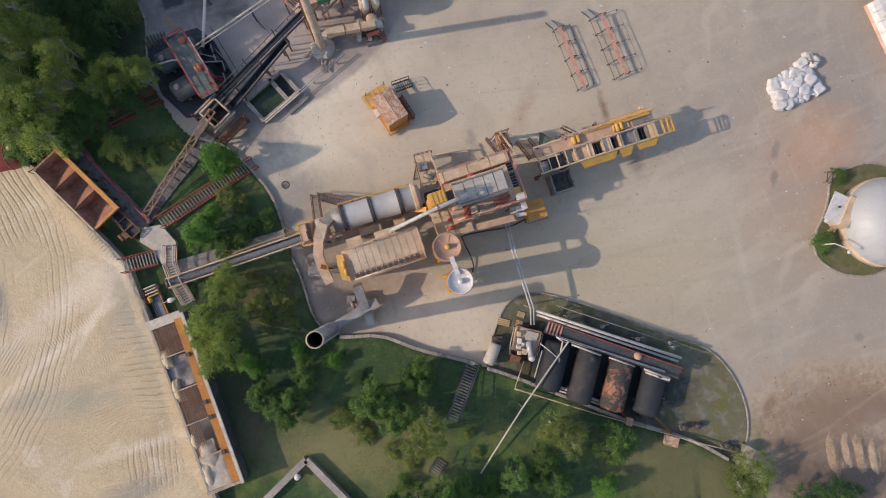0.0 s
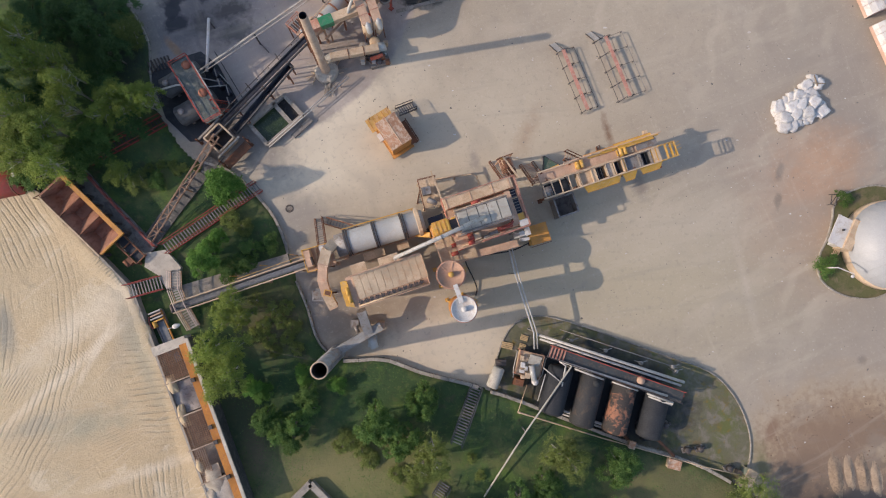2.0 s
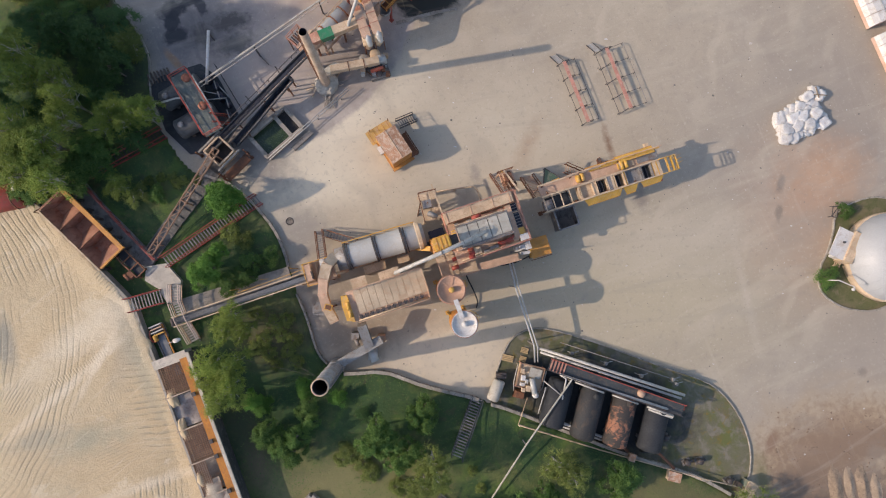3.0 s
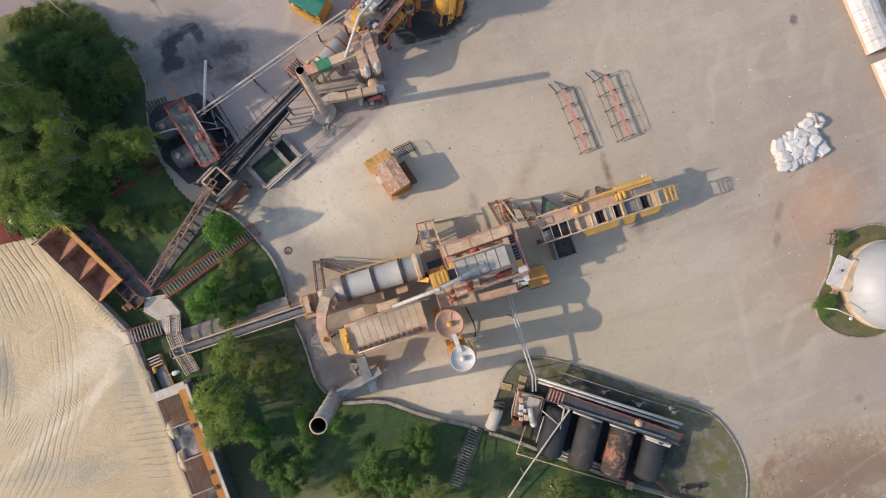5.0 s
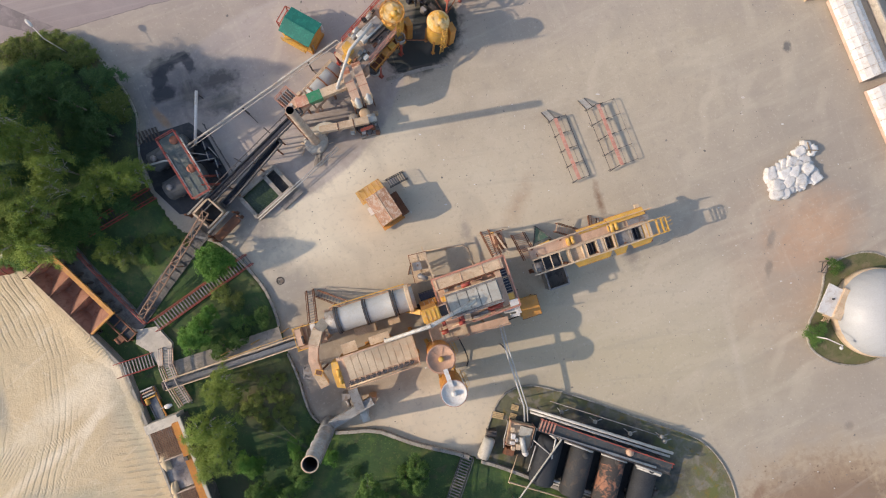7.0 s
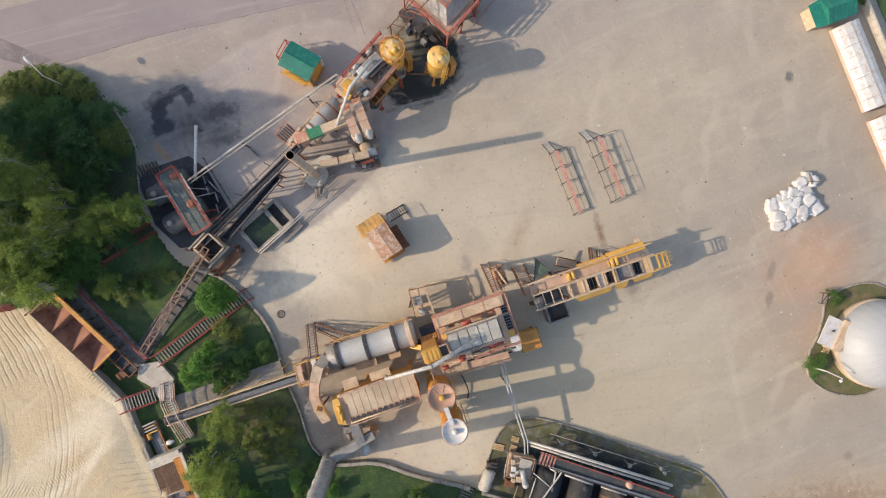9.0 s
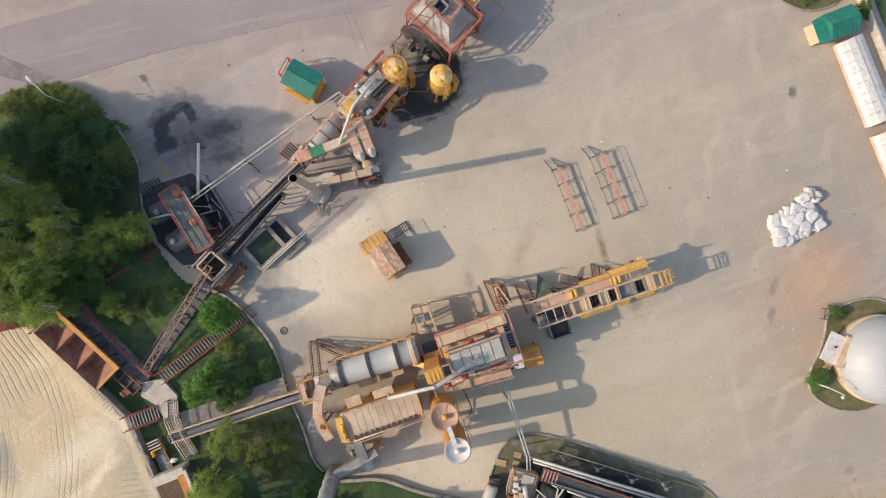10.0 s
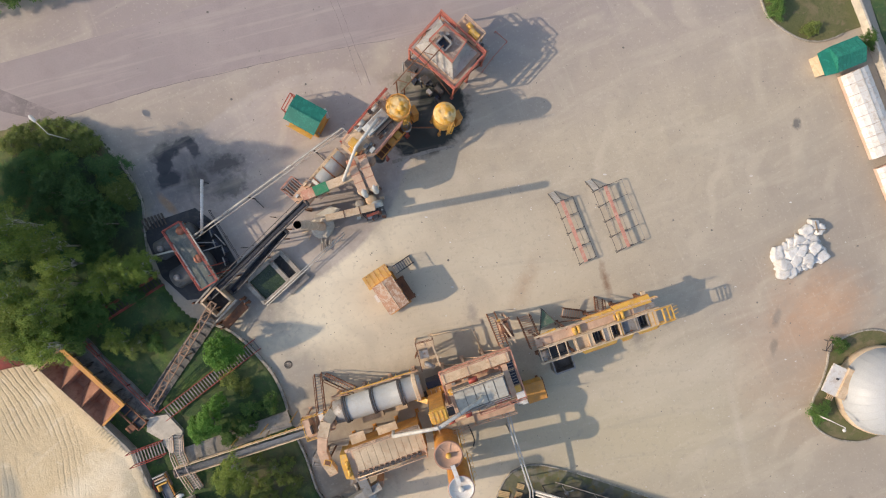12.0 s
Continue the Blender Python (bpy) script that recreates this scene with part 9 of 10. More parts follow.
q = Vector((45.12, 2.91, 3.4))
lathe(bm, [(0, -0.1), (0.16, -0.07), (0.19, 0.03), (0.13, 0.13), (0, 0.14)], 16, Matrix.Translation(q))
beam(bm, q, (45.30, 3.15, 3.4), 0.06, 0.06)
part("lamp_head", bm, M_white, t)
bm = B()
a, b, c, d = (Vector((*p, 0)) for p in [(45.1, 10.7), (45.3, 11.8), (45.9, 11.8), (45.7, 10.6)])
for p, q in ((a, b), (b, c), (c, d), (d, a), (a, c)):
    beam(bm, p + Vector((0, 0, 0.6)), q + Vector((0, 0, 0.6)), 0.06, 0.06)
for p in (a, b, c, d):
    beam(bm, p, p + Vector((0, 0, 0.6)), 0.06, 0.06)
t = thing("steel_stand", "small dark steel stand beside the lawn", "stand", at=(a.x, a.y, 0), world=True)
part("frame", bm, M_dark, t)

# ---- bitumen tank farm ----
TR = -15.0
M_tankdk = mat("bitumen_tank_black", (0.022, 0.026, 0.032), (0.04, 0.04, 0.042), 0.75, big=0.5, wear=(0.5, 0.75))
Rr = 1.28
for C, mm, lbl, l in (
    ((14.6, -8.7), M_tankdk, "black bitumen tank under pipes", 5.2),
    ((17.9, -9.5), mat("dusty_black_tank", (0.034, 0.036, 0.038), (0.10, 0.065, 0.045), 0.75, big=0.4, wear=(0.5, 0.8)), "dusty dark horizontal bitumen tank", 6.2),
    ((21.3, -10.3), mat("rusting_tank", (0.05, 0.044, 0.04), (0.34, 0.15, 0.085), 0.8, big=0.33, wear=(0.5, 0.60)), "dark bitumen tank patched with orange rust", 6.2),
    ((24.8, -11.0), M_tankdk, "black bitumen tank at the row's end", 5.8),
):
    t = thing("bitumen_tank", lbl, "tank", at=(*C, 0.05), rz=TR, group="bitumen tanks")
    bm = B()
    Y = Matrix.Translation((0, -l / 2, 1.32)) @ Matrix.Rotation(radians(-90), 4, "X")
    lathe(bm, [(0, 0), (0.8, 0.06), (1.15, 0.2), (Rr, 0.45), (Rr, l - 0.45), (1.15, l - 0.2), (0.8, l - 0.06), (0, l)], 36, Y)
    part("shell", bm, mm, t)
    for y in (-l * 0.3, l * 0.3):
        bm = B()
        box(bm, (0, y, 0.4), (2.0, 0.35, 0.8))
        part("saddle", bm, M_darkconc, t)
    bm = B()
    lathe(bm, [(0, 2.55), (0.35, 2.55), (0.35, 2.75), (0, 2.77)], 18, Matrix.Translation((0.1, l * 0.28, 0)))
    part("manway", bm, mm, t)
def post_line(bm, a, b, n, w=0.1):
    a, b = Vector(a), Vector(b)
    for k in range(n):
        p = a.lerp(b, (k + 0.5) / n)
        beam(bm, (p.x, p.y, 0.05), p, w, w)


M_deck = mat("grey_green_deck", (0.055, 0.065, 0.07), (0.10, 0.085, 0.075), 0.75, big=0.9)
t = thing("pipe_rack", "pale lagged pipes on posts along the tank row", "pipe", at=(20.5, -5.8, 0.05), world=True)
for a, b, r in (((12.47, -2.92, 2.6), (27.56, -7.85, 2.6), 0.15), ((12.77, -3.38, 2.5), (27.25, -8.20, 2.5), 0.12), ((14.66, -5.56, 2.9), (25.64, -9.15, 2.9), 0.12), ((16.23, -6.37, 2.8), (19.15, -7.46, 2.8), 0.1), ((20.01, -7.70, 2.8), (22.66, -8.62, 2.8), 0.08), ((23.59, -8.91, 2.8), (26.25, -9.84, 2.8), 0.1), ((13.62, -10.29, 1), (20.55, -12.73, 1), 0.14), ((13.75, -10.71, 0.9), (20.10, -12.92, 0.9), 0.1), ((15.03, -2.52, 1.6), (27.40, -6.58, 1.6), 0.07)):
    bm = B()
    pipe(bm, [a, b], r * (0.6 if r == 0.07 else 1), 12)
    part("tube", bm, M_grey if r == 0.07 else M_pipe, t)
for pts, r in (([(26.25, -9.84, 2.8), (26.22, -10.10, 2.6), (23.78, -9.23, 2.6)], 0.09), ([(14.66, -5.62, 2.9), (15.26, -6.01, 3), (14.94, -8.07, 2.6), (14.03, -10.78, 1.2)], 0.08), ([(13.11, -6.28, 2.4), (14.84, -7.71, 2.8)], 0.06), ([(13.42, -7.00, 2), (12.76, -9.85, 1.2)], 0.06)):
    bm = B()
    pipe(bm, pts, r, 10)
    part("branch_tube", bm, M_pipe, t)
for a, b, n in (((12.78, -3.15, 2.5), (27.43, -8.03, 2.5), 6), ((14.69, -5.57, 2.8), (25.68, -9.16, 2.8), 4), ((13.64, -10.31, 0.9), (20.58, -12.75, 0.9), 3)):
    for k in range(n):
        p = Vector(a).lerp(Vector(b), (k + 0.5) / n)
        bm = B()
        beam(bm, (p.x, p.y, 0.05), p, 0.1, 0.1)
        part("post", bm, M_dark, t)
for q in ((16.16, -3.62, 1.7), (19.68, -4.67, 1.7), (23.38, -5.97, 1.7), (27.05, -6.86, 1.7), (26.80, -6.42, 1.5)):
    bm = B()
    q = Vector(q)
    box(bm, q + Vector((0, 0, 0.05)), (0.3, 0.3, 0.35))
    beam(bm, (q.x, q.y, 0.05), q, 0.07, 0.07)
    pipe(bm, [q, q + Vector((0.75, 0.2, 0))], 0.05, 8)
    lathe(bm, [(0.06, 0.2), (0.2, 0.22), (0.2, 0.27), (0.06, 0.29)], 14, Matrix.Translation(q))
    part("valve", bm, M_ash, t, "grey valve with handwheel")
t = thing("tank_walkway", "dark walkway with a red handrail over the tanks", "walkway", at=(21.7, -7.0, 0.05), world=True)
a, b = Vector((13.64, -4.56, 2.68)), Vector((27.31, -9.37, 2.68))
bm = B()
beam(bm, a, b, 1.15, 0.07)
part("deck", bm, M_deck, t)
d = (b - a).normalized()
s = Vector((-d.y, d.x, 0)) * 0.58
for e, m in ((1, M_red), (-1, M_dark)):
    bm = B()
    rails(bm, [a + s * e, b + s * e], 0.4, 0.04, mid=False)
    part("guard_rail", bm, m, t)
bm = B()
post_line(bm, a + s, b + s, 6)
post_line(bm, a - s, b - s, 6)
part("post", bm, M_dark, t)
for k in range(5):
    bm = B()
    p = a + d * (0.2 + 0.35 * k)
    beam(bm, p - s * 1.1 + Vector((0, 0, 0.08)), p + s * 1.1 + Vector((0, 0, 0.08)), 0.14, 0.1)
    part("tread", bm, M_rail, t)
for q in ((22.95, -7.56, 2.72),):
    bm = B()
    lathe(bm, [(0, 0), (0.4, 0), (0.38, 0.3), (0, 0.34)], 18, Matrix.Translation(q))
    part("hatch", bm, M_dusty, t, "dusty pink hatch")
bm = B()
q = Vector((27.27, -9.12, 2.4))
box(bm, q, (0.5, 0.45, 0.5))
beam(bm, (q.x, q.y, 0), q, 0.15, 0.15)
part("end_box", bm, M_red, t)
t = thing("drop_pipe", "long pale pipe slanting down across the bank", "pipe", at=(11.8, -12.8, 0.6), world=True)
bm = B()
pipe(bm, [(15.95, -5.90, 3), (15.69, -6.22, 3.1), (11.25, -12.63, 2.5), (7.11, -19.19, 1.8)], 0.085, 12)
part("tube", bm, M_sheet, t)
bm = B()
for q in ((15.69, -6.22, 3.1), (11.25, -12.63, 2.5), (7.45, -18.65, 1.8)):
    beam(bm, (q[0], q[1], 0), q, 0.1, 0.1)
part("post", bm, M_grey, t)
t = thing("link_pipe", "pair of pale pipes from the tower to the tank yard", "pipe", at=(11.5, 1.0, 0), world=True)
for o in (0, 0.32):
    bm = B()
    O = Vector((o, 0, 0))
    pipe(bm, [Vector((9.39, 6.04, 3.6)) + O, Vector((10.09, 3.24, 3.4)) + O, Vector((12.04, -2.73, 3)) + O, Vector((12.29, -4.43, 2)) + O], 0.07 if o else 0.09, 10)
    part("tube", bm, M_pipe, t)
bm = B()
for q in ((10.09, 3.24, 3.4), (11.99, -2.56, 3)):
    beam(bm, (q[0], q[1], 0), q, 0.12, 0.12)
part("post", bm, M_grey, t)
M_pallet = mat("fresh_timber", (0.60, 0.43, 0.22), (0.42, 0.30, 0.17), 0.85, big=1.2)
# oil heater
ox, oy = 11.9, -6.3
t = thing("oil_heater", "rusty red-framed thermal oil heater with white equipment on top", "heater", at=(ox, oy, 0.05), rz=-14)
bm = B()
box(bm, (0, 0.2, 0.65), (2.4, 2.3, 1.2))
part("body", bm, M_tan, t)
for a, b in (((-1.25, -1.0), (1.25, -1.0)), ((1.25, -1.0), (1.25, 1.4)), ((1.25, 1.4), (-1.25, 1.4)), ((-1.25, 1.4), (-1.25, -1.0))):
    bm = B()
    beam(bm, (*a, 1.35), (*b, 1.35), 0.1, 0.14)
    part("frame_bar", bm, M_gantry, t)
    bm = B()
    beam(bm, (*a, 0), (*a, 1.4), 0.1, 0.1)
    part("post", bm, M_rail, t)
bm = B()
prism(bm, [(-0.3, 0.3), (0.9, 0.2), (1.05, 1.2), (-0.2, 1.25)], 1.28, 1.5)
part("cover_sheet", bm, M_sheet, t, "bent grey cover sheet")
bm = B()
pipe(bm, [(0.1, 0.2, 1.65), (0.75, -1.25, 1.65)], 0.3, 18)
part("burner", bm, M_silver, t)
bm = B()
lathe(bm, [(0, 0), (0.32, 0), (0.32, 0.5), (0.12, 0.62), (0, 0.62)], 18, Matrix.Translation((0.9, -1.4, 1.1)))
part("expansion_pot", bm, M_white, t)
for x, y, sx, sy, m in ((-0.75, 0.1, 0.45, 0.55, M_white), (-0.75, -0.55, 0.5, 0.35, M_white), (-0.35, -0.2, 0.3, 0.4, M_pipe), (-0.1, -0.9, 0.5, 0.6, M_tan), (-0.6, -1.1, 0.4, 0.4, M_tan), (0.35, -0.6, 0.3, 0.3, M_dark), (-0.9, 0.8, 0.4, 0.5, M_tan)):
    bm = B()
    box(bm, (x, y, 1.5), (sx, sy, 0.4), pose(0, 0, 0, 0, 0, 6))
    bmesh.ops.bevel(bm, geom=bm.edges[:], offset=0.03, segments=1, affect="EDGES")
    part("control_box", bm, m, t)
bm = B()
box(bm, (-0.5, -1.9, 0.4), (1.2, 0.9, 0.8), None, 0.7)
part("rusty_base", bm, M_rust, t, "rusty tapered base")
for x in (-1.5, 1.55):
    bm = B()
    pipe(bm, [(x, 1.2, 0.1), (x, 1.2, 1.0), (x, -0.6, 1.0), (x * 0.8, -1.6, 0.5)], 0.05, 8)
    part("oil_pipe", bm, M_pipe, t)
a, b = Vector((8.03, -8.53, 0.9)), Vector((8.86, -6.40, 0.9))
t = thing("fuel_tank", "small silver horizontal fuel tank", "tank", at=((a.x + b.x) / 2, (a.y + b.y) / 2, 0.05), world=True)
bm = B()
lathe(bm, [(0, 0), (0.5, 0.03), (0.62, 0.15), (0.62, (b - a).length - 0.15), (0.5, (b - a).length - 0.03), (0, (b - a).length)], 24, axis(a, b))
part("shell", bm, M_sheet, t)
for f in (0.25, 0.75):
    bm = B()
    q = a.lerp(b, f)
    box(bm, (q.x, q.y, 0.25), (0.9, 0.35, 0.6))
    part("saddle", bm, M_dark, t)
bm = B()
box(bm, Vector((9.04, -5.98, 0.5)), (1.0, 0.6, 0.9))
pipe(bm, [Vector((8.51, -5.82, 0.9)), Vector((9.45, -6.06, 0.9))], 0.14, 10)
part("pump", bm, M_dark, t)
for spot, s in (((9.8, -4.3), (1.2, 0.7)), ((11.6, -3.5), (0.8, 0.6)), ((11.4, -4.4), (0.7, 0.6))):
    t = thing("pallet", "weathered wooden pallet on the turf", "pallet", at=(*spot, 0.06), rz=-25 + 10 * s[0], group="pallets")
    for k in range(4):
        bm = B()
        box(bm, (0, -s[1] / 2 + s[1] * (k + 0.5) / 4, 0.12), (s[0], s[1] / 4 - 0.04, 0.03))
        part("slat", bm, M_pallet, t)
    for x in (-0.4, 0, 0.4):
        bm = B()
        box(bm, (x * s[0], 0, 0.05), (0.09, s[1], 0.1))
        part("bearer", bm, M_timber, t)
# pipe along the wall and pumps
t = thing("wall_pipe", "thin beige pipe along the tank yard wall", "pipe", at=(22.1, -14.2, 0.4), world=True)
bm = B()
pipe(bm, [(11.76, -8.30, 0.7), (10.76, -11.02, 0.9), (19.50, -13.78, 0.9), (26.61, -15.84, 0.9), (30.19, -16.88, 0.9), (34.69, -18.03, 0.6)], 0.06, 8)
part("tube", bm, M_tan, t)
bm = B()
for q in ((10.92, -11.19, 0), (16.20, -12.82, 0), (22.79, -14.84, 0), (30.03, -17.00, 0), (34.91, -18.20, 0)):
    beam(bm, (q[0], q[1], 0), (q[0], q[1], 0.95), 0.08, 0.08)
part("post", bm, M_tan, t)
for (x, y), m, s, lbl in (((22.6, -14.5), M_timber, (0.6, 0.7, 0.8), "tan junction box on the wall"), ((27.1, -16.6), M_tan, (1.3, 0.9, 0.7), "rust-streaked beige pump box by the wall")):
    t = thing("pump_box", lbl, "box", at=(x, y, 0.05), rz=-15)
    bm = B()
    box(bm, (0, 0, s[2] / 2 + 0.25), s)
    part("body", bm, m, t)
    bm = B()
    box(bm, (0, 0, s[2] + 0.3), (s[0] + 0.1, s[1] + 0.1, 0.06))
    part("lid", bm, M_rustroof, t)
    bm = B()
    box(bm, (0, 0, 0.13), (s[0] * 0.8, s[1] * 0.8, 0.28))
    part("plinth", bm, M_concrete, t)
for k, (p, q) in enumerate((((20.67, -12.50, 1), (22.34, -14.00, 0.6)), ((24.74, -13.44, 1.2), (27.18, -15.78, 0.7)))):
    p, q = Vector(p), Vector(q)
    t = thing("suction_arm", "rusty red suction pipe from a tank", "pipe", at=(q.x, q.y, 0.05), world=True)
    bm = B()
    pipe(bm, [p + Vector((-0.3, 0.5, 0.2)), p, q, (q.x, q.y, 0.05)], 0.13, 12)
    part("tube", bm, M_rust, t)
    bm = B()
    box(bm, (p.x - 0.5, p.y - 0.3, 0.55), (1.0, 0.7, 1.0))
    pipe(bm, [(p.x - 0.9, p.y - 0.3, 1.1), (p.x - 0.1, p.y - 0.3, 1.1)], 0.22, 12)
    part("pump", bm, M_black, t)
for spot in [(28.7, -15.3), (30.1, -15.2), (33.2, -17.3), (26.4, -12.7)]:
    t = thing("pump_set", "small dark oily pump on a concrete foot", "pump", at=(*spot, 0.05), rz=20, group="pumps")
    bm = B()
    box(bm, (0, 0, 0.12), (0.9, 0.6, 0.24))
    part("foot", bm, M_darkconc, t)
    bm = B()
    lathe(bm, [(0, 0.24), (0.32, 0.24), (0.32, 0.7), (0.2, 0.8), (0, 0.8)], 16)
    pipe(bm, [(0.2, 0, 0.45), (0.6, 0, 0.45)], 0.15, 10)
    part("body", bm, M_dark, t)
x, y = 35.2, -17.7
t = thing("meter_cabinet", "pale green metal meter cabinet by the wall's end", "cabinet", at=(x, y, 0), rz=-30)
bm = B()
box(bm, (0, 0, 0.6), (1.0, 0.8, 1.2))
part("body", bm, mat("pale_green_paint", (0.28, 0.33, 0.26), (0.2, 0.17, 0.12), 0.6), t)
bm = B()
box(bm, (0, 0, 1.23), (1.1, 0.9, 0.06))
part("lid", bm, M_tan, t)
bm = B()
box(bm, (-0.8, -0.5, 0.35), (0.6, 0.5, 0.7))
part("side_box", bm, M_dark, t)

# ---- north-east corner: house, long white units, wall ----
t = thing("garden_house", "small house with a bright green sheet-metal roof", "house", at=(45.85, 42.28, 0), rz=21.5)
bm = B()
box(bm, (0, 0, 1.05), (3.0, 2.4, 2.1))
part("wall", bm, M_tan, t)
bm = B()
for s in (-1, 1):
    plate(bm, ((-1.68, s * 1.43, 2.15), (1.68, s * 1.43, 2.15), (1.68, 0, 2.85), (-1.68, 0, 2.85)), 0.05)
part("roof", bm, M_green, t, "green folded sheet roof")
bm = B()
plate(bm, ((-2.85, -1.25, 1.85), (-1.66, -1.43, 2.12), (-1.66, 1.43, 2.12), (-2.85, 1.25, 1.85)), 0.05)
part("porch_roof", bm, M_green, t, "green lean-to roof")
for k in range(8):
    for s in (-1, 1):
        bm = B()
        beam(bm, (-1.6 + 0.455 * k, s * 1.4, 2.19), (-1.6 + 0.455 * k, 0, 2.88), 0.02, 0.03)
        part("roof_seam", bm, M_green, t)
bm = B()
box(bm, (-2.1, 0, 0.9), (0.9, 2.1, 1.8))
part("porch_wall", bm, M_tan, t)
bm = B()
plate(bm, ((-1.64, -1.4, 2.14), (-1.64, 1.4, 2.14), (-1.64, 0, 2.82)), 0.04)
part("gable", bm, M_green, t, "green sheet gable")
UNITS = (((47.64, 40.97, 0), (51.4, 32.1, 0)), ((51.85, 31.1, 0), (56.1, 21.2, 0)))
for a, b in UNITS:
    a, b = Vector(a), Vector(b)
    L = (b - a).length
    mid = (a + b) / 2
    t = thing("storage_unit", "long white storage unit with a curved panelled roof", "container", at=(mid.x, mid.y, 0), rz=math.degrees(math.atan2(b.y - a.y, b.x - a.x)), group="storage units")
    n = max(4, round(L / 1.25))
    bm = B()
    box(bm, (0, 0, 0.45), (L, 3.0, 0.66))
    part("body", bm, M_pink, t, "faded pink side walls")
    for j in range(n):
        bm = B()
        x0, x1 = -L / 2 + L * j / n + 0.02, -L / 2 + L * (j + 1) / n - 0.02
        pr = [(-1.66, 0.72), (-1.35, 1.12), (-0.8, 1.4), (-0.1, 1.5), (0.6, 1.42), (1.25, 1.15), (1.66, 0.72)]
        rim = [[bm.verts.new((x, y, z + lift)) for y, z in pr] for x, lift in ((x0, 0), (x1, 0), (x1, 0.05), (x0, 0.05))]
        for u in range(4):
            for v in range(len(pr) - 1):
                bm.faces.new((rim[u][v], rim[(u + 1) % 4][v], rim[(u + 1) % 4][v + 1], rim[u][v + 1]))
        for v in (0, -1):
            bm.faces.new([rim[u][v] for u in range(4)])
        bmesh.ops.recalc_face_normals(bm, faces=bm.faces[:])
        part("roof_panel", bm, M_white, t)
    bm = B()
    beam(bm, (-L / 2, 0.0, 1.6), (L / 2, 0.0, 1.6), 0.05, 0.04)
    part("roof_rail", bm, M_pipe, t)
    bm = B()
    box(bm, (0, 0, 0.1), (L * 0.98, 2.3, 0.2))
    part("plinth", bm, M_darkconc, t)
line = resample([(46.4, 52.0), (47.9, 48.5), (49.5, 44.8), (50.4, 42.5), (52.7, 37.1), (56.7, 27.3)], 2.0)
t = tagged(new("wall_east"), "pale concrete panel wall along the eastern lawn", "wall", kind="structure")
for (x0, y0), (x1, y1) in zip(line, line[1:]):
    bm = B()
    beam(bm, (x0, y0, 0.55), (x1, y1, 0.55), 0.22, 1.1)
    part("wall_panel", bm, M_paleconc, t)
x, y = -34.0, 33.2
t = thing("lamp_post", "slim pale street lamp at the edge of the wood", "lamp", at=(x, y, 0), world=True)
q = Vector((-35.3, 34.6, 4.8))
bm = B()
pipe(bm, [(-34.0, 33.2, 0), (-34.0, 33.2, 4.6), q], 0.028, 8)
part("post", bm, M_white, t)
bm = B()
lathe(bm, [(0, -0.3), (0.14, -0.2), (0.2, 0.3), (0.1, 0.55), (0, 0.6)], 14, axis(Vector((-34.0, 33.2, 4.6)).lerp(q, 0.9), q))
part("lamp_head", bm, M_white, t)

# ---- trees and bushes ----
def leaf_crown(rnd, spread, z0, z1, lobes, leaves, size):
    """Many small bent leaves strung along twigs that leave uneven lobes of the crown."""
    vs, fs, centres = [], [], []
    ph = rnd.uniform(0, 6)
    for k in range(lobes):
        a = rnd.uniform(0, 2 * math.pi)
        rim = 0.8 + 0.22 * math.sin(a * 3 + ph) + 0.14 * math.sin(a * 5 + ph * 2)
        f = math.sqrt(rnd.uniform(0.01, 1.0))
        h = z0 + (z1 - z0) * (1 - f ** 1.8 * 0.8) * rnd.uniform(0.6, 1.0)
        centres.append((spread * rim * f * math.cos(a), spread * rim * f * math.sin(a), h, spread * rnd.uniform(0.16, 0.34)))
    twigs = 11
    per = max(3, leaves // (lobes * twigs))
    for cx, cy, cz, cr in centres:
        out = Vector((cx, cy, 0)) / (spread + 0.01)
        for j in range(twigs):
            d = (Vector((rnd.gauss(0, 1), rnd.gauss(0, 1), rnd.gauss(0.1, 0.6))).normalized() + out * 0.7).normalized()
            L = cr * rnd.uniform(0.6, 1.5)
            for k in range(per):
                q = (k + rnd.random()) / per
                p = Vector((cx, cy, cz)) + d * L * q + Vector((rnd.gauss(0, 0.09), rnd.gauss(0, 0.09), rnd.gauss(0, 0.07) - 0.25 * q * q * L))
                s = size * rnd.uniform(0.55, 1.3)
                n = (d * 0.5 + Vector((rnd.uniform(-0.7, 0.7), rnd.uniform(-0.7, 0.7), 1.0))).normalized()
                u = Matrix.Rotation(rnd.uniform(0, 6.28), 3, n) @ n.orthogonal().normalized()
                v = n.cross(u)
                i = len(vs)
                vs.extend((p - u * s * 0.5, p + v * s * 0.27, p + u * s * 0.5 - n * s * 0.15, p - v * s * 0.27))
                fs.append((i, i + 1, i + 2))
                fs.append((i, i + 2, i + 3))
    return vs, fs, centres


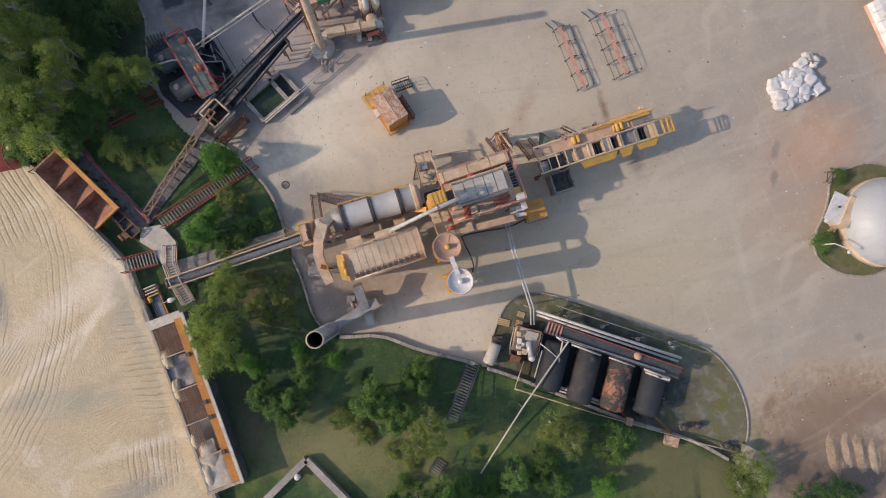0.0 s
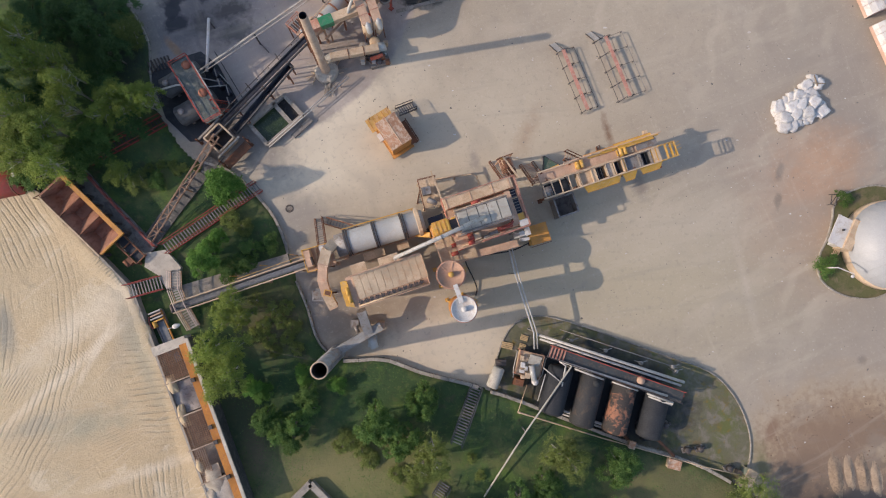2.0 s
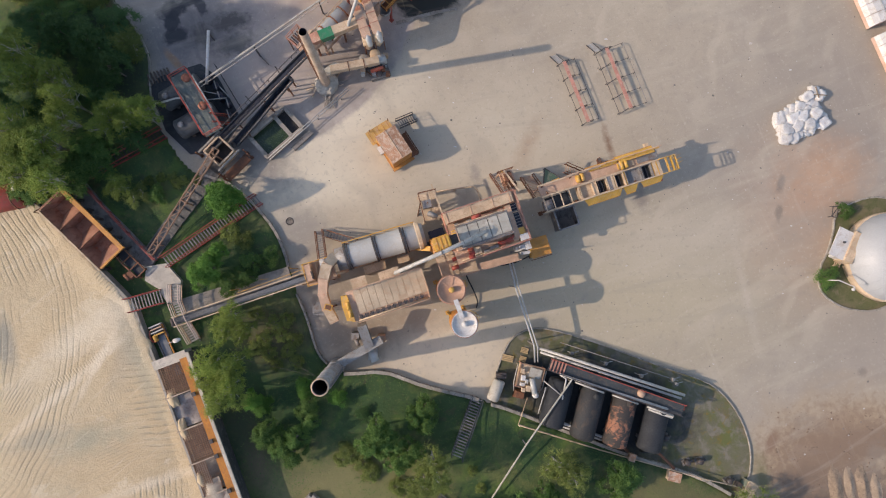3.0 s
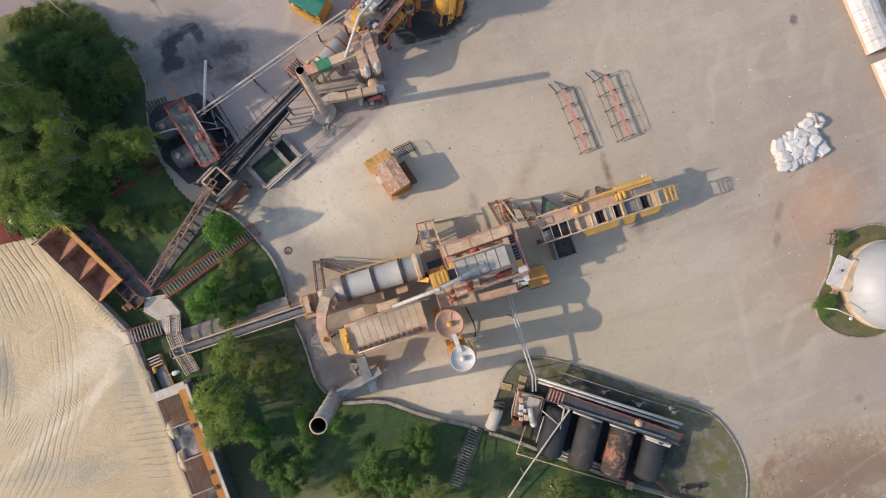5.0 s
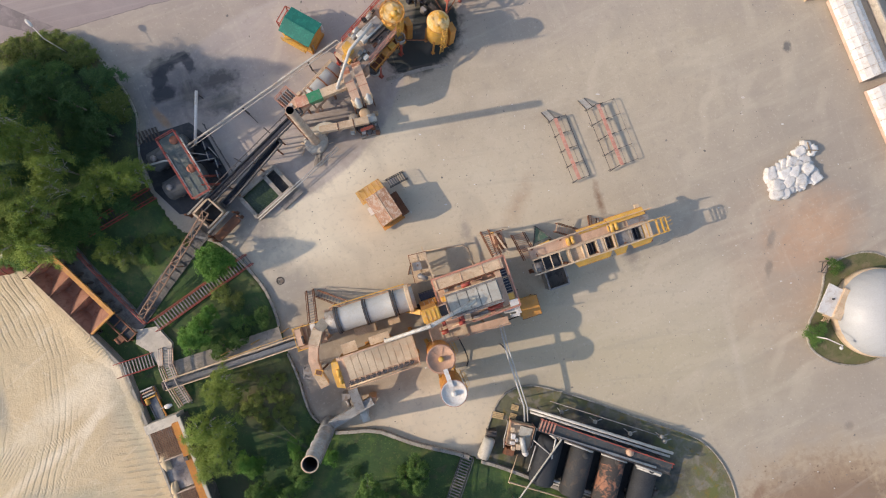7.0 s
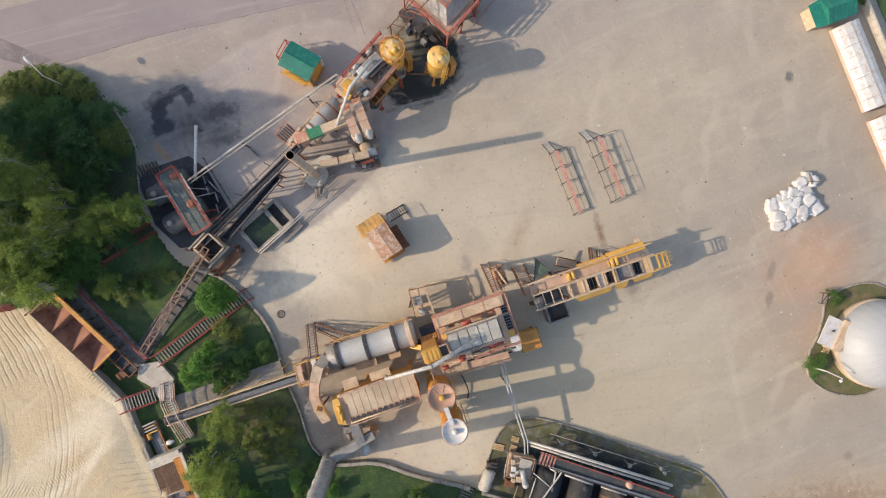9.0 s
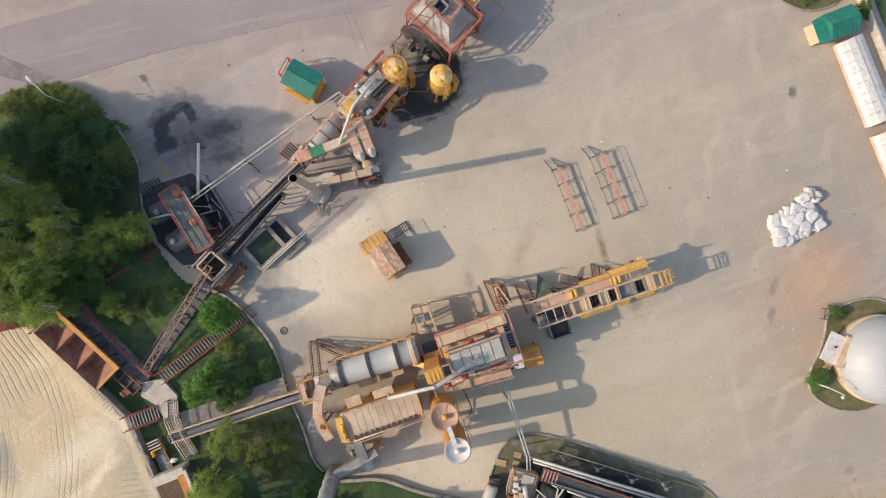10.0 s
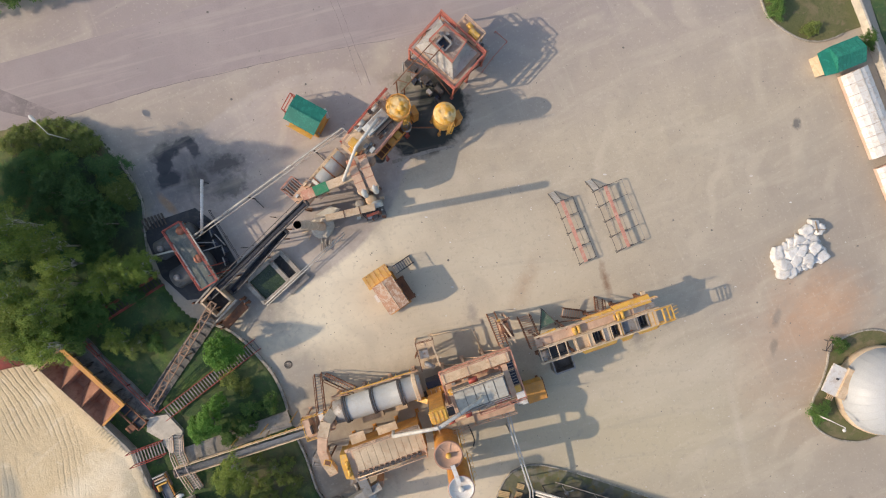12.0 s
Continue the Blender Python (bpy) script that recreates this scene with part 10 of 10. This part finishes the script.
def tree(name, label, category, seed, spread, height, lobes, leaves, size, m_leaf, limbs=9, trunk=0.16, low=0.4, bark=M_bark):
    rnd = random.Random(seed)
    t = thing(name, label, category)
    vs, fs, centres = leaf_crown(rnd, spread, height * low, height, lobes, leaves, size)
    bm = B()
    top = height * 0.8
    pts = [Vector((0, 0, -0.3))]
    for k in range(1, 5):
        pts.append(Vector((rnd.uniform(-0.1, 0.1) * k, rnd.uniform(-0.1, 0.1) * k, top * k / 4)))
    pipe(bm, pts, trunk, 8, trunk * 0.3)
    part("trunk", bm, bark, t)
    for c in rnd.sample(centres, min(limbs, len(centres))):
        a = pts[rnd.choice((1, 2, 3))]
        e = Vector(c[:3])
        m = a.lerp(e, 0.5) + Vector((rnd.uniform(-0.2, 0.2), rnd.uniform(-0.2, 0.2), 0.15))
        bm = B()
        pipe(bm, [a, m, e + Vector((0, 0, 0.1))], trunk * 0.4, 6, trunk * 0.12)
        part("limb", bm, bark, t)
    me = bpy.data.meshes.new("crown")
    me.from_pydata(vs, [], fs)
    me.materials.append(m_leaf)
    ob = new("crown", me)
    ob.parent = t
    return t


PROTO = {
    "a": tree("broadleaf_tree", "leafy green broadleaf tree on the bank", "tree", 1, 2.6, 6.0, 64, 11000, 0.20, M_leaf),
    "b": tree("broadleaf_tree", "dense dark green broadleaf tree in the wood", "tree", 2, 2.9, 6.6, 72, 12500, 0.21, M_leafdk),
    "d": tree("broadleaf_tree", "spreading green broadleaf tree beyond view, shading the wood", "tree", 8, 3.1, 7.2, 76, 12500, 0.21, M_leaf),
    "y": tree("birch_tree", "yellowing birch with thin feathery crown", "tree", 3, 2.4, 6.4, 52, 6200, 0.17, M_leafyl, limbs=16, trunk=0.13, bark=M_birchbark),
    "g": tree("birch_tree", "tall yellow-green birch with pale bare limbs", "tree", 12, 2.6, 8.4, 58, 7200, 0.17, M_birch, limbs=22, trunk=0.15, low=0.45, bark=M_birchbark),
    "c": tree("broadleaf_tree", "light green young tree with loose crown", "tree", 4, 2.0, 5.0, 50, 7500, 0.2, M_leaf, low=0.3),
    "f": tree("broadleaf_tree", "fresh green rounded young tree on the bank", "tree", 9, 1.7, 4.4, 60, 9000, 0.16, M_leaflt, low=0.25),
    "s": tree("shrub", "rounded green shrub growing on the grass", "shrub", 5, 1.35, 1.9, 50, 6500, 0.13, M_leaf, limbs=6, trunk=0.06, low=0.25),
    "w": tree("shrub", "small yellow-green bush among the grass", "shrub", 6, 0.9, 1.4, 26, 2400, 0.13, M_leafyl, limbs=5, trunk=0.04, low=0.2),
}
used = set()


def plant(kind, x, y, scale, turn, zs=1.0):
    z = gz(x, y) - 0.05
    if any(p < x < q and r < y < s for p, q, r, s in ((38, 60, -2, 12), (35, 60, 38, 60))):
        z = 0.05
    m = pose(x, y, z, 0, 0, turn) @ Matrix.Diagonal((scale, scale, scale * zs, 1))
    src = PROTO[kind]
    if kind not in used:
        used.add(kind)
        src.matrix_basis = m
        return src
    keep = src.scale.copy()
    return copy_thing(src, m @ Matrix.Diagonal((1 / keep[0], 1 / keep[1], 1 / keep[2], 1)))


rt = random.Random(11)
# kind, crown centres, scale, height factor
WOODS = [
    # wood beside the black tanks
    ("g", [(-36.6, 17.9), (-35.2, 16.5), (-36.4, 15.1), (-34.2, 16.8), (-34.5, 14.3), (-33.3, 13.2), (-35.8, 13.9), (-39.6, 16.3), (-38.4, 14.4)], 0.86, 1.12),
    ("g", [(-32.6, 20.8), (-33.3, 22.6), (-34.9, 23.3), (-35.7, 24.7), (-36.1, 22.9), (-32.5, 19.0)], 0.68, 1.45),
    ("b", [(-33.9, 27.8), (-31.4, 27.1), (-29.5, 24.8)], 0.58, 1.6),
    ("g", [(-28.6, 20.5), (-27.3, 20.4), (-26.4, 20.0), (-29.4, 19.8), (-27.9, 19.2), (-30.2, 18.6), (-26.3, 21.0)], 0.56, 1.25),
    ("b", [(-36.1, 20.6), (-30.8, 21.6), (-35.3, 21.4), (-27.9, 18.3), (-39.9, 20.9)], 0.62, 0.85),
    ("a", [(-32.2, 17.1), (-31.0, 16.6), (-31.0, 15.1), (-32.3, 15.0), (-33.0, 14.0), (-37.0, 12.9)], 0.68, 0.9),
    # tall trees beyond the view's west edge, added to shade wood and yard
    ("d", [(-45.8, 25.2), (-44.6, 22.2), (-48.0, 23.6), (-49.5, 26.5)], 1.35, 1.95),
    ("b", [(-43.0, 24.2), (-46.4, 20.2), (-43.6, 26.8), (-47.0, 27.8)], 1.2, 1.85),
    ("b", [(-38.5, 27.6), (-35.6, 28.1), (-32.7, 27.3), (-33.7, 29.5), (-36.5, 25.1), (-30.9, 25.4), (-31.7, 23.5), (-38.4, 30.0), (-30.2, 30.1)], 0.62, 0.5),
    ("a", [(-36.3, 29.8), (-32.7, 24.8), (-37.4, 31.1), (-34.5, 30.9)], 0.5, 0.5),
    ("y", [(-29.2, 28.2), (-28.5, 27.6), (-29.8, 27.9)], 0.5, 0.5),
    ("w", [(-39.1, 33.6), (-37.5, 34.1), (-36.1, 34.3), (-34.8, 34.4), (-33.5, 34.1), (-32.6, 33.4), (-35.6, 33.4), (-38.0, 33.1), (-34.2, 33.1), (-32.0, 32.8), (-39.7, 32.8), (-36.7, 32.6), (-33.1, 32.4), (-29.6, 29.1), (-29.1, 27.1), (-30.5, 29.1)], 1.15, 0.8),
    # trees between bunker and plant
    ("g", [(-17.7, 0.6), (-18.7, -0.8), (-16.9, -0.9)], 0.55, 0.85),
    ("g", [(-19.1, -3.7), (-17.6, -4.1), (-18.9, -5.8), (-17.4, -6.1), (-18.1, -7.0)], 0.68, 1.1),
    ("f", [(-15.7, -8.0), (-14.9, -8.6)], 0.72, 0.9),
    ("f", [(-10.9, -7.4), (-11.2, -6.6)], 0.5, 0.8),
    ("c", [(-10.4, -8.8), (-10.5, -10.2)], 0.58, 0.9),
    ("c", [(-14.3, -10.8), (-13.0, -11.4), (-14.7, -11.3)], 0.55, 1.2),
    ("c", [(-12.9, -12.4), (-11.8, -13.0), (-11.6, -11.5)], 0.58, 1.2),
    ("y", [(-15.8, 0.6), (-14.2, -0.5)], 0.34, 0.45),
    ("w", [(-12.9, -0.1), (-15.1, -2.0), (-13.5, -1.7), (-12.2, -2.2), (-11.8, -4.4), (-12.8, -3.3), (-16.0, -3.0), (-13.9, -4.6), (-14.6, -3.4)], 0.85, 0.7),
    ("c", [(0.7, -9.1), (0.0, -9.8), (1.3, -8.8), (1.2, -10.3)], 0.52, 1.35),
    ("c", [(-3.3, -10.8), (-4.1, -11.9), (-2.5, -11.9)], 0.74, 1.3),
    ("c", [(-1.1, -13.5), (-0.2, -12.9), (-1.6, -14.1)], 0.55, 1.3),
    ("y", [(1.8, -13.5), (2.2, -14.9), (0.9, -15.4)], 0.62, 1.5),
    ("w", [(-5.1, -14.3), (-6.2, -13.6), (-7.1, -14.0), (-6.8, -13.1), (-1.7, -16.7), (0.2, -18.0), (-4.3, -15.4)], 0.95, 0.7),
    ("b", [(-5.2, -9.6)], 0.28, 0.45),
    # trees below the tank yard
    ("y", [(14.3, -14.4), (15.7, -15.8), (15.1, -14.9)], 0.68, 1.15),
    ("c", [(21.0, -15.7), (20.4, -16.7)], 0.8, 1.15),
    ("a", [(21.4, -16.2)], 0.62, 0.9),
    ("a", [(13.1, -17.4), (12.7, -19.2), (14.5, -19.8), (10.4, -18.9)], 0.55, 1.2),
    ("f", [(19.6, -20.7), (8.0, -20.7)], 0.8, 0.8),
    ("y", [(35.3, -19.6), (33.7, -20.8)], 0.85, 0.7),
    ("b", [(40.7, -23.2), (44.2, -22.4)], 0.7, 0.8),
    ("c", [(6.8, -20.9), (5.0, -20.2), (7.9, -22.0)], 0.62, 1.5),
    ("a", [(3.5, -20.5), (0.8, -21.1), (-1.3, -21.9), (9.8, -22.1)], 0.7, 1.5),
    ("f", [(-20.0, 5.2), (-20.8, 4.5)], 0.85, 1.0),
    ("f", [(-19.5, 6.8)], 0.7, 1.0),
    ("c", [(-16.5, 5.8), (-14.6, 6.3), (-17.0, 4.1), (-18.4, 3.5)], 0.55, 0.7),
    ("g", [(-29.3, 13.7), (-28.7, 13.0), (-29.5, 12.9)], 0.42, 0.7),
    ("y", [(-28.1, 12.1), (-27.4, 12.8)], 0.36, 0.6),
    ("f", [(-19.1, 12.0)], 1.05, 1.05),
    ("f", [(-18.4, 11.6)], 0.8, 1.1),
    ("s", [(-26.0, 12.6)], 0.7, 1.0),
    ("w", [(-17.2, 7.9), (-18.6, 8.8)], 1.0, 1.0),
    ("f", [(-7.7, -7.9)], 0.58, 0.6),
    ("s", [(-9.3, -6.0), (-0.3, -19.8)], 0.7, 0.9),
    ("w", [(-24.7, 14.4), (-23.6, 14.1), (-25.8, 14.4), (-22.2, 14.1), (-26.1, 13.2), (-3.9, -15.3), (-1.4, -17.3), (-4.8, -13.9), (6.0, -15.5), (6.8, -17.2), (-0.3, -16.5), (-7.6, -13.9), (-24.2, 13.8), (-26.9, 14.0)], 0.62, 0.7),
    ("s", [(46.6, 11.3)], 0.8, 0.9),
    ("s", [(44.2, 4.2)], 0.95, 1.0),
    ("s", [(38.9, 47.4), (39.0, 48.7)], 0.9, 1.0),
    ("w", [(42.7, 45.3), (43.3, 45.6)], 0.85, 0.9),
    ("s", [(49.2, 44.4)], 0.8, 1.0),
    ("w", [(-36.5, 9.8), (-37.0, 10.5)], 0.5, 0.5),
    ("a", [(-41.5, 47.6), (-39.2, 48.2), (-36.6, 48.9), (-44.0, 47.0), (-34.5, 50.2)], 0.8, 0.8),
]
for kind, spots, sc, zs in WOODS:
    for x, y in spots:
        plant(kind, x, y, sc * rt.uniform(0.88, 1.12), rt.uniform(0, 360), zs * rt.uniform(0.88, 1.08))
# undergrowth: leaves of weeds and grass on the bank, one sheet
rg = random.Random(21)
vs, fs = [], []
for k in range(100000):
    x, y = rg.uniform(-48, 40), rg.uniform(-30, 40)
    dens = noise.noise((x * 0.3, y * 0.3, 9.0))
    if dens < rg.uniform(-0.5, 0.35) or not inside(x, y, green_poly) or inside(x, y, sand_poly):
        continue
    z = bank_height(x, y)
    for j in range(2):
        s = rg.uniform(0.05, 0.14)
        a = rg.uniform(0, 6.28)
        u = Vector((math.cos(a), math.sin(a), rg.uniform(0.0, 0.35))) * s
        v = Vector((-math.sin(a), math.cos(a), 0)) * s * 0.35
        p = Vector((x + rg.uniform(-0.2, 0.2), y + rg.uniform(-0.2, 0.2), z))
        i = len(vs)
        vs.extend((p - v, p + v, p + u))
        fs.append((i, i + 1, i + 2))
me = bpy.data.meshes.new("undergrowth")
me.from_pydata(vs, [], fs)
me.materials.append(M_weed)
tagged(new("undergrowth", me), "tufts of grass and weeds on the bank", "grass", kind="stuff")


# joined bars and posts become single parts
SINGLE = {"post", "guard_rail", "bracing", "porch_rail", "strut", "side_stage", "trestle", "foot_block", "service_platform", "balcony", "catwalk", "winch_stage", "pump_set", "frame", "frame_beam", "pipe_post", "leg", "rim_beam", "wall", "brace", "guard", "water_pipe", "string", "control_box", "pump", "winch", "burner", "boom", "rail_beam", "walkway", "cross_frame", "air_unit", "casing", "edge_beam", "edge_channel"}
for ob in [o for o in bpy.data.objects if o.type == "MESH" and o.parent and o.name.split(".")[0] in SINGLE and o.data.users == 1]:
    me = ob.data
    root = list(range(len(me.vertices)))

    def find(i):
        while root[i] != i:
            root[i] = root[root[i]]
            i = root[i]
        return i

    for e in me.edges:
        a, b = find(e.vertices[0]), find(e.vertices[1])
        if a != b:
            root[a] = b
    groups = {}
    for f in me.polygons:
        groups.setdefault(find(f.vertices[0]), []).append(f)
    if not 1 < len(groups) <= 40:
        continue
    base = ob.name.split(".")[0]
    for n, faces in enumerate(sorted(groups.values(), key=lambda g: -sum(f.area for f in g))):
        ids = sorted({v for f in faces for v in f.vertices})
        at = {v: k for k, v in enumerate(ids)}
        piece = bpy.data.meshes.new(base)
        piece.from_pydata([me.vertices[v].co[:] for v in ids], [], [[at[v] for v in f.vertices] for f in faces])
        piece.polygons.foreach_set("use_smooth", [f.use_smooth for f in faces])
        for mm in me.materials:
            piece.materials.append(mm)
        if n == 0:
            ob.data = piece
        else:
            o = new(base if base in ("post", "leg", "wall", "brace", "strut", "string") else "bar", piece)
            o.parent = ob.parent

# fittings belong to the shell, cover or casing that carries them
CARRIED = {"hoop": "shell", "manway": "shell", "riding_ring": "shell", "rim_hoop": "cover", "vent_cap": "cover", "cover_rib": "cover", "roof_panel": "roof", "roof_seam": "roof", "ridge": "roof", "pulse_valve": "roof", "screen_panel": "screen_casing", "screen_rail": "screen_casing", "window": "body", "lid": "body", "air_conditioner": "body", "flange": "flue", "ladder": "flue", "valve": "tube", "tread": "deck", "stiffener": "body", "lamp_head": "post", "vent": "roof", "hatch": "deck", "rim": "wall", "screen_cover": "screen"}
for ob in [o for o in bpy.data.objects if o.parent and not o.parent.parent and not o.children]:
    host = CARRIED.get(ob.name.split(".")[0])
    if host:
        kin = [o for o in ob.parent.children if o.name.split(".")[0] == host and o.matrix_basis == Matrix.Identity(4)]
        if kin:
            ob.parent = kin[0]
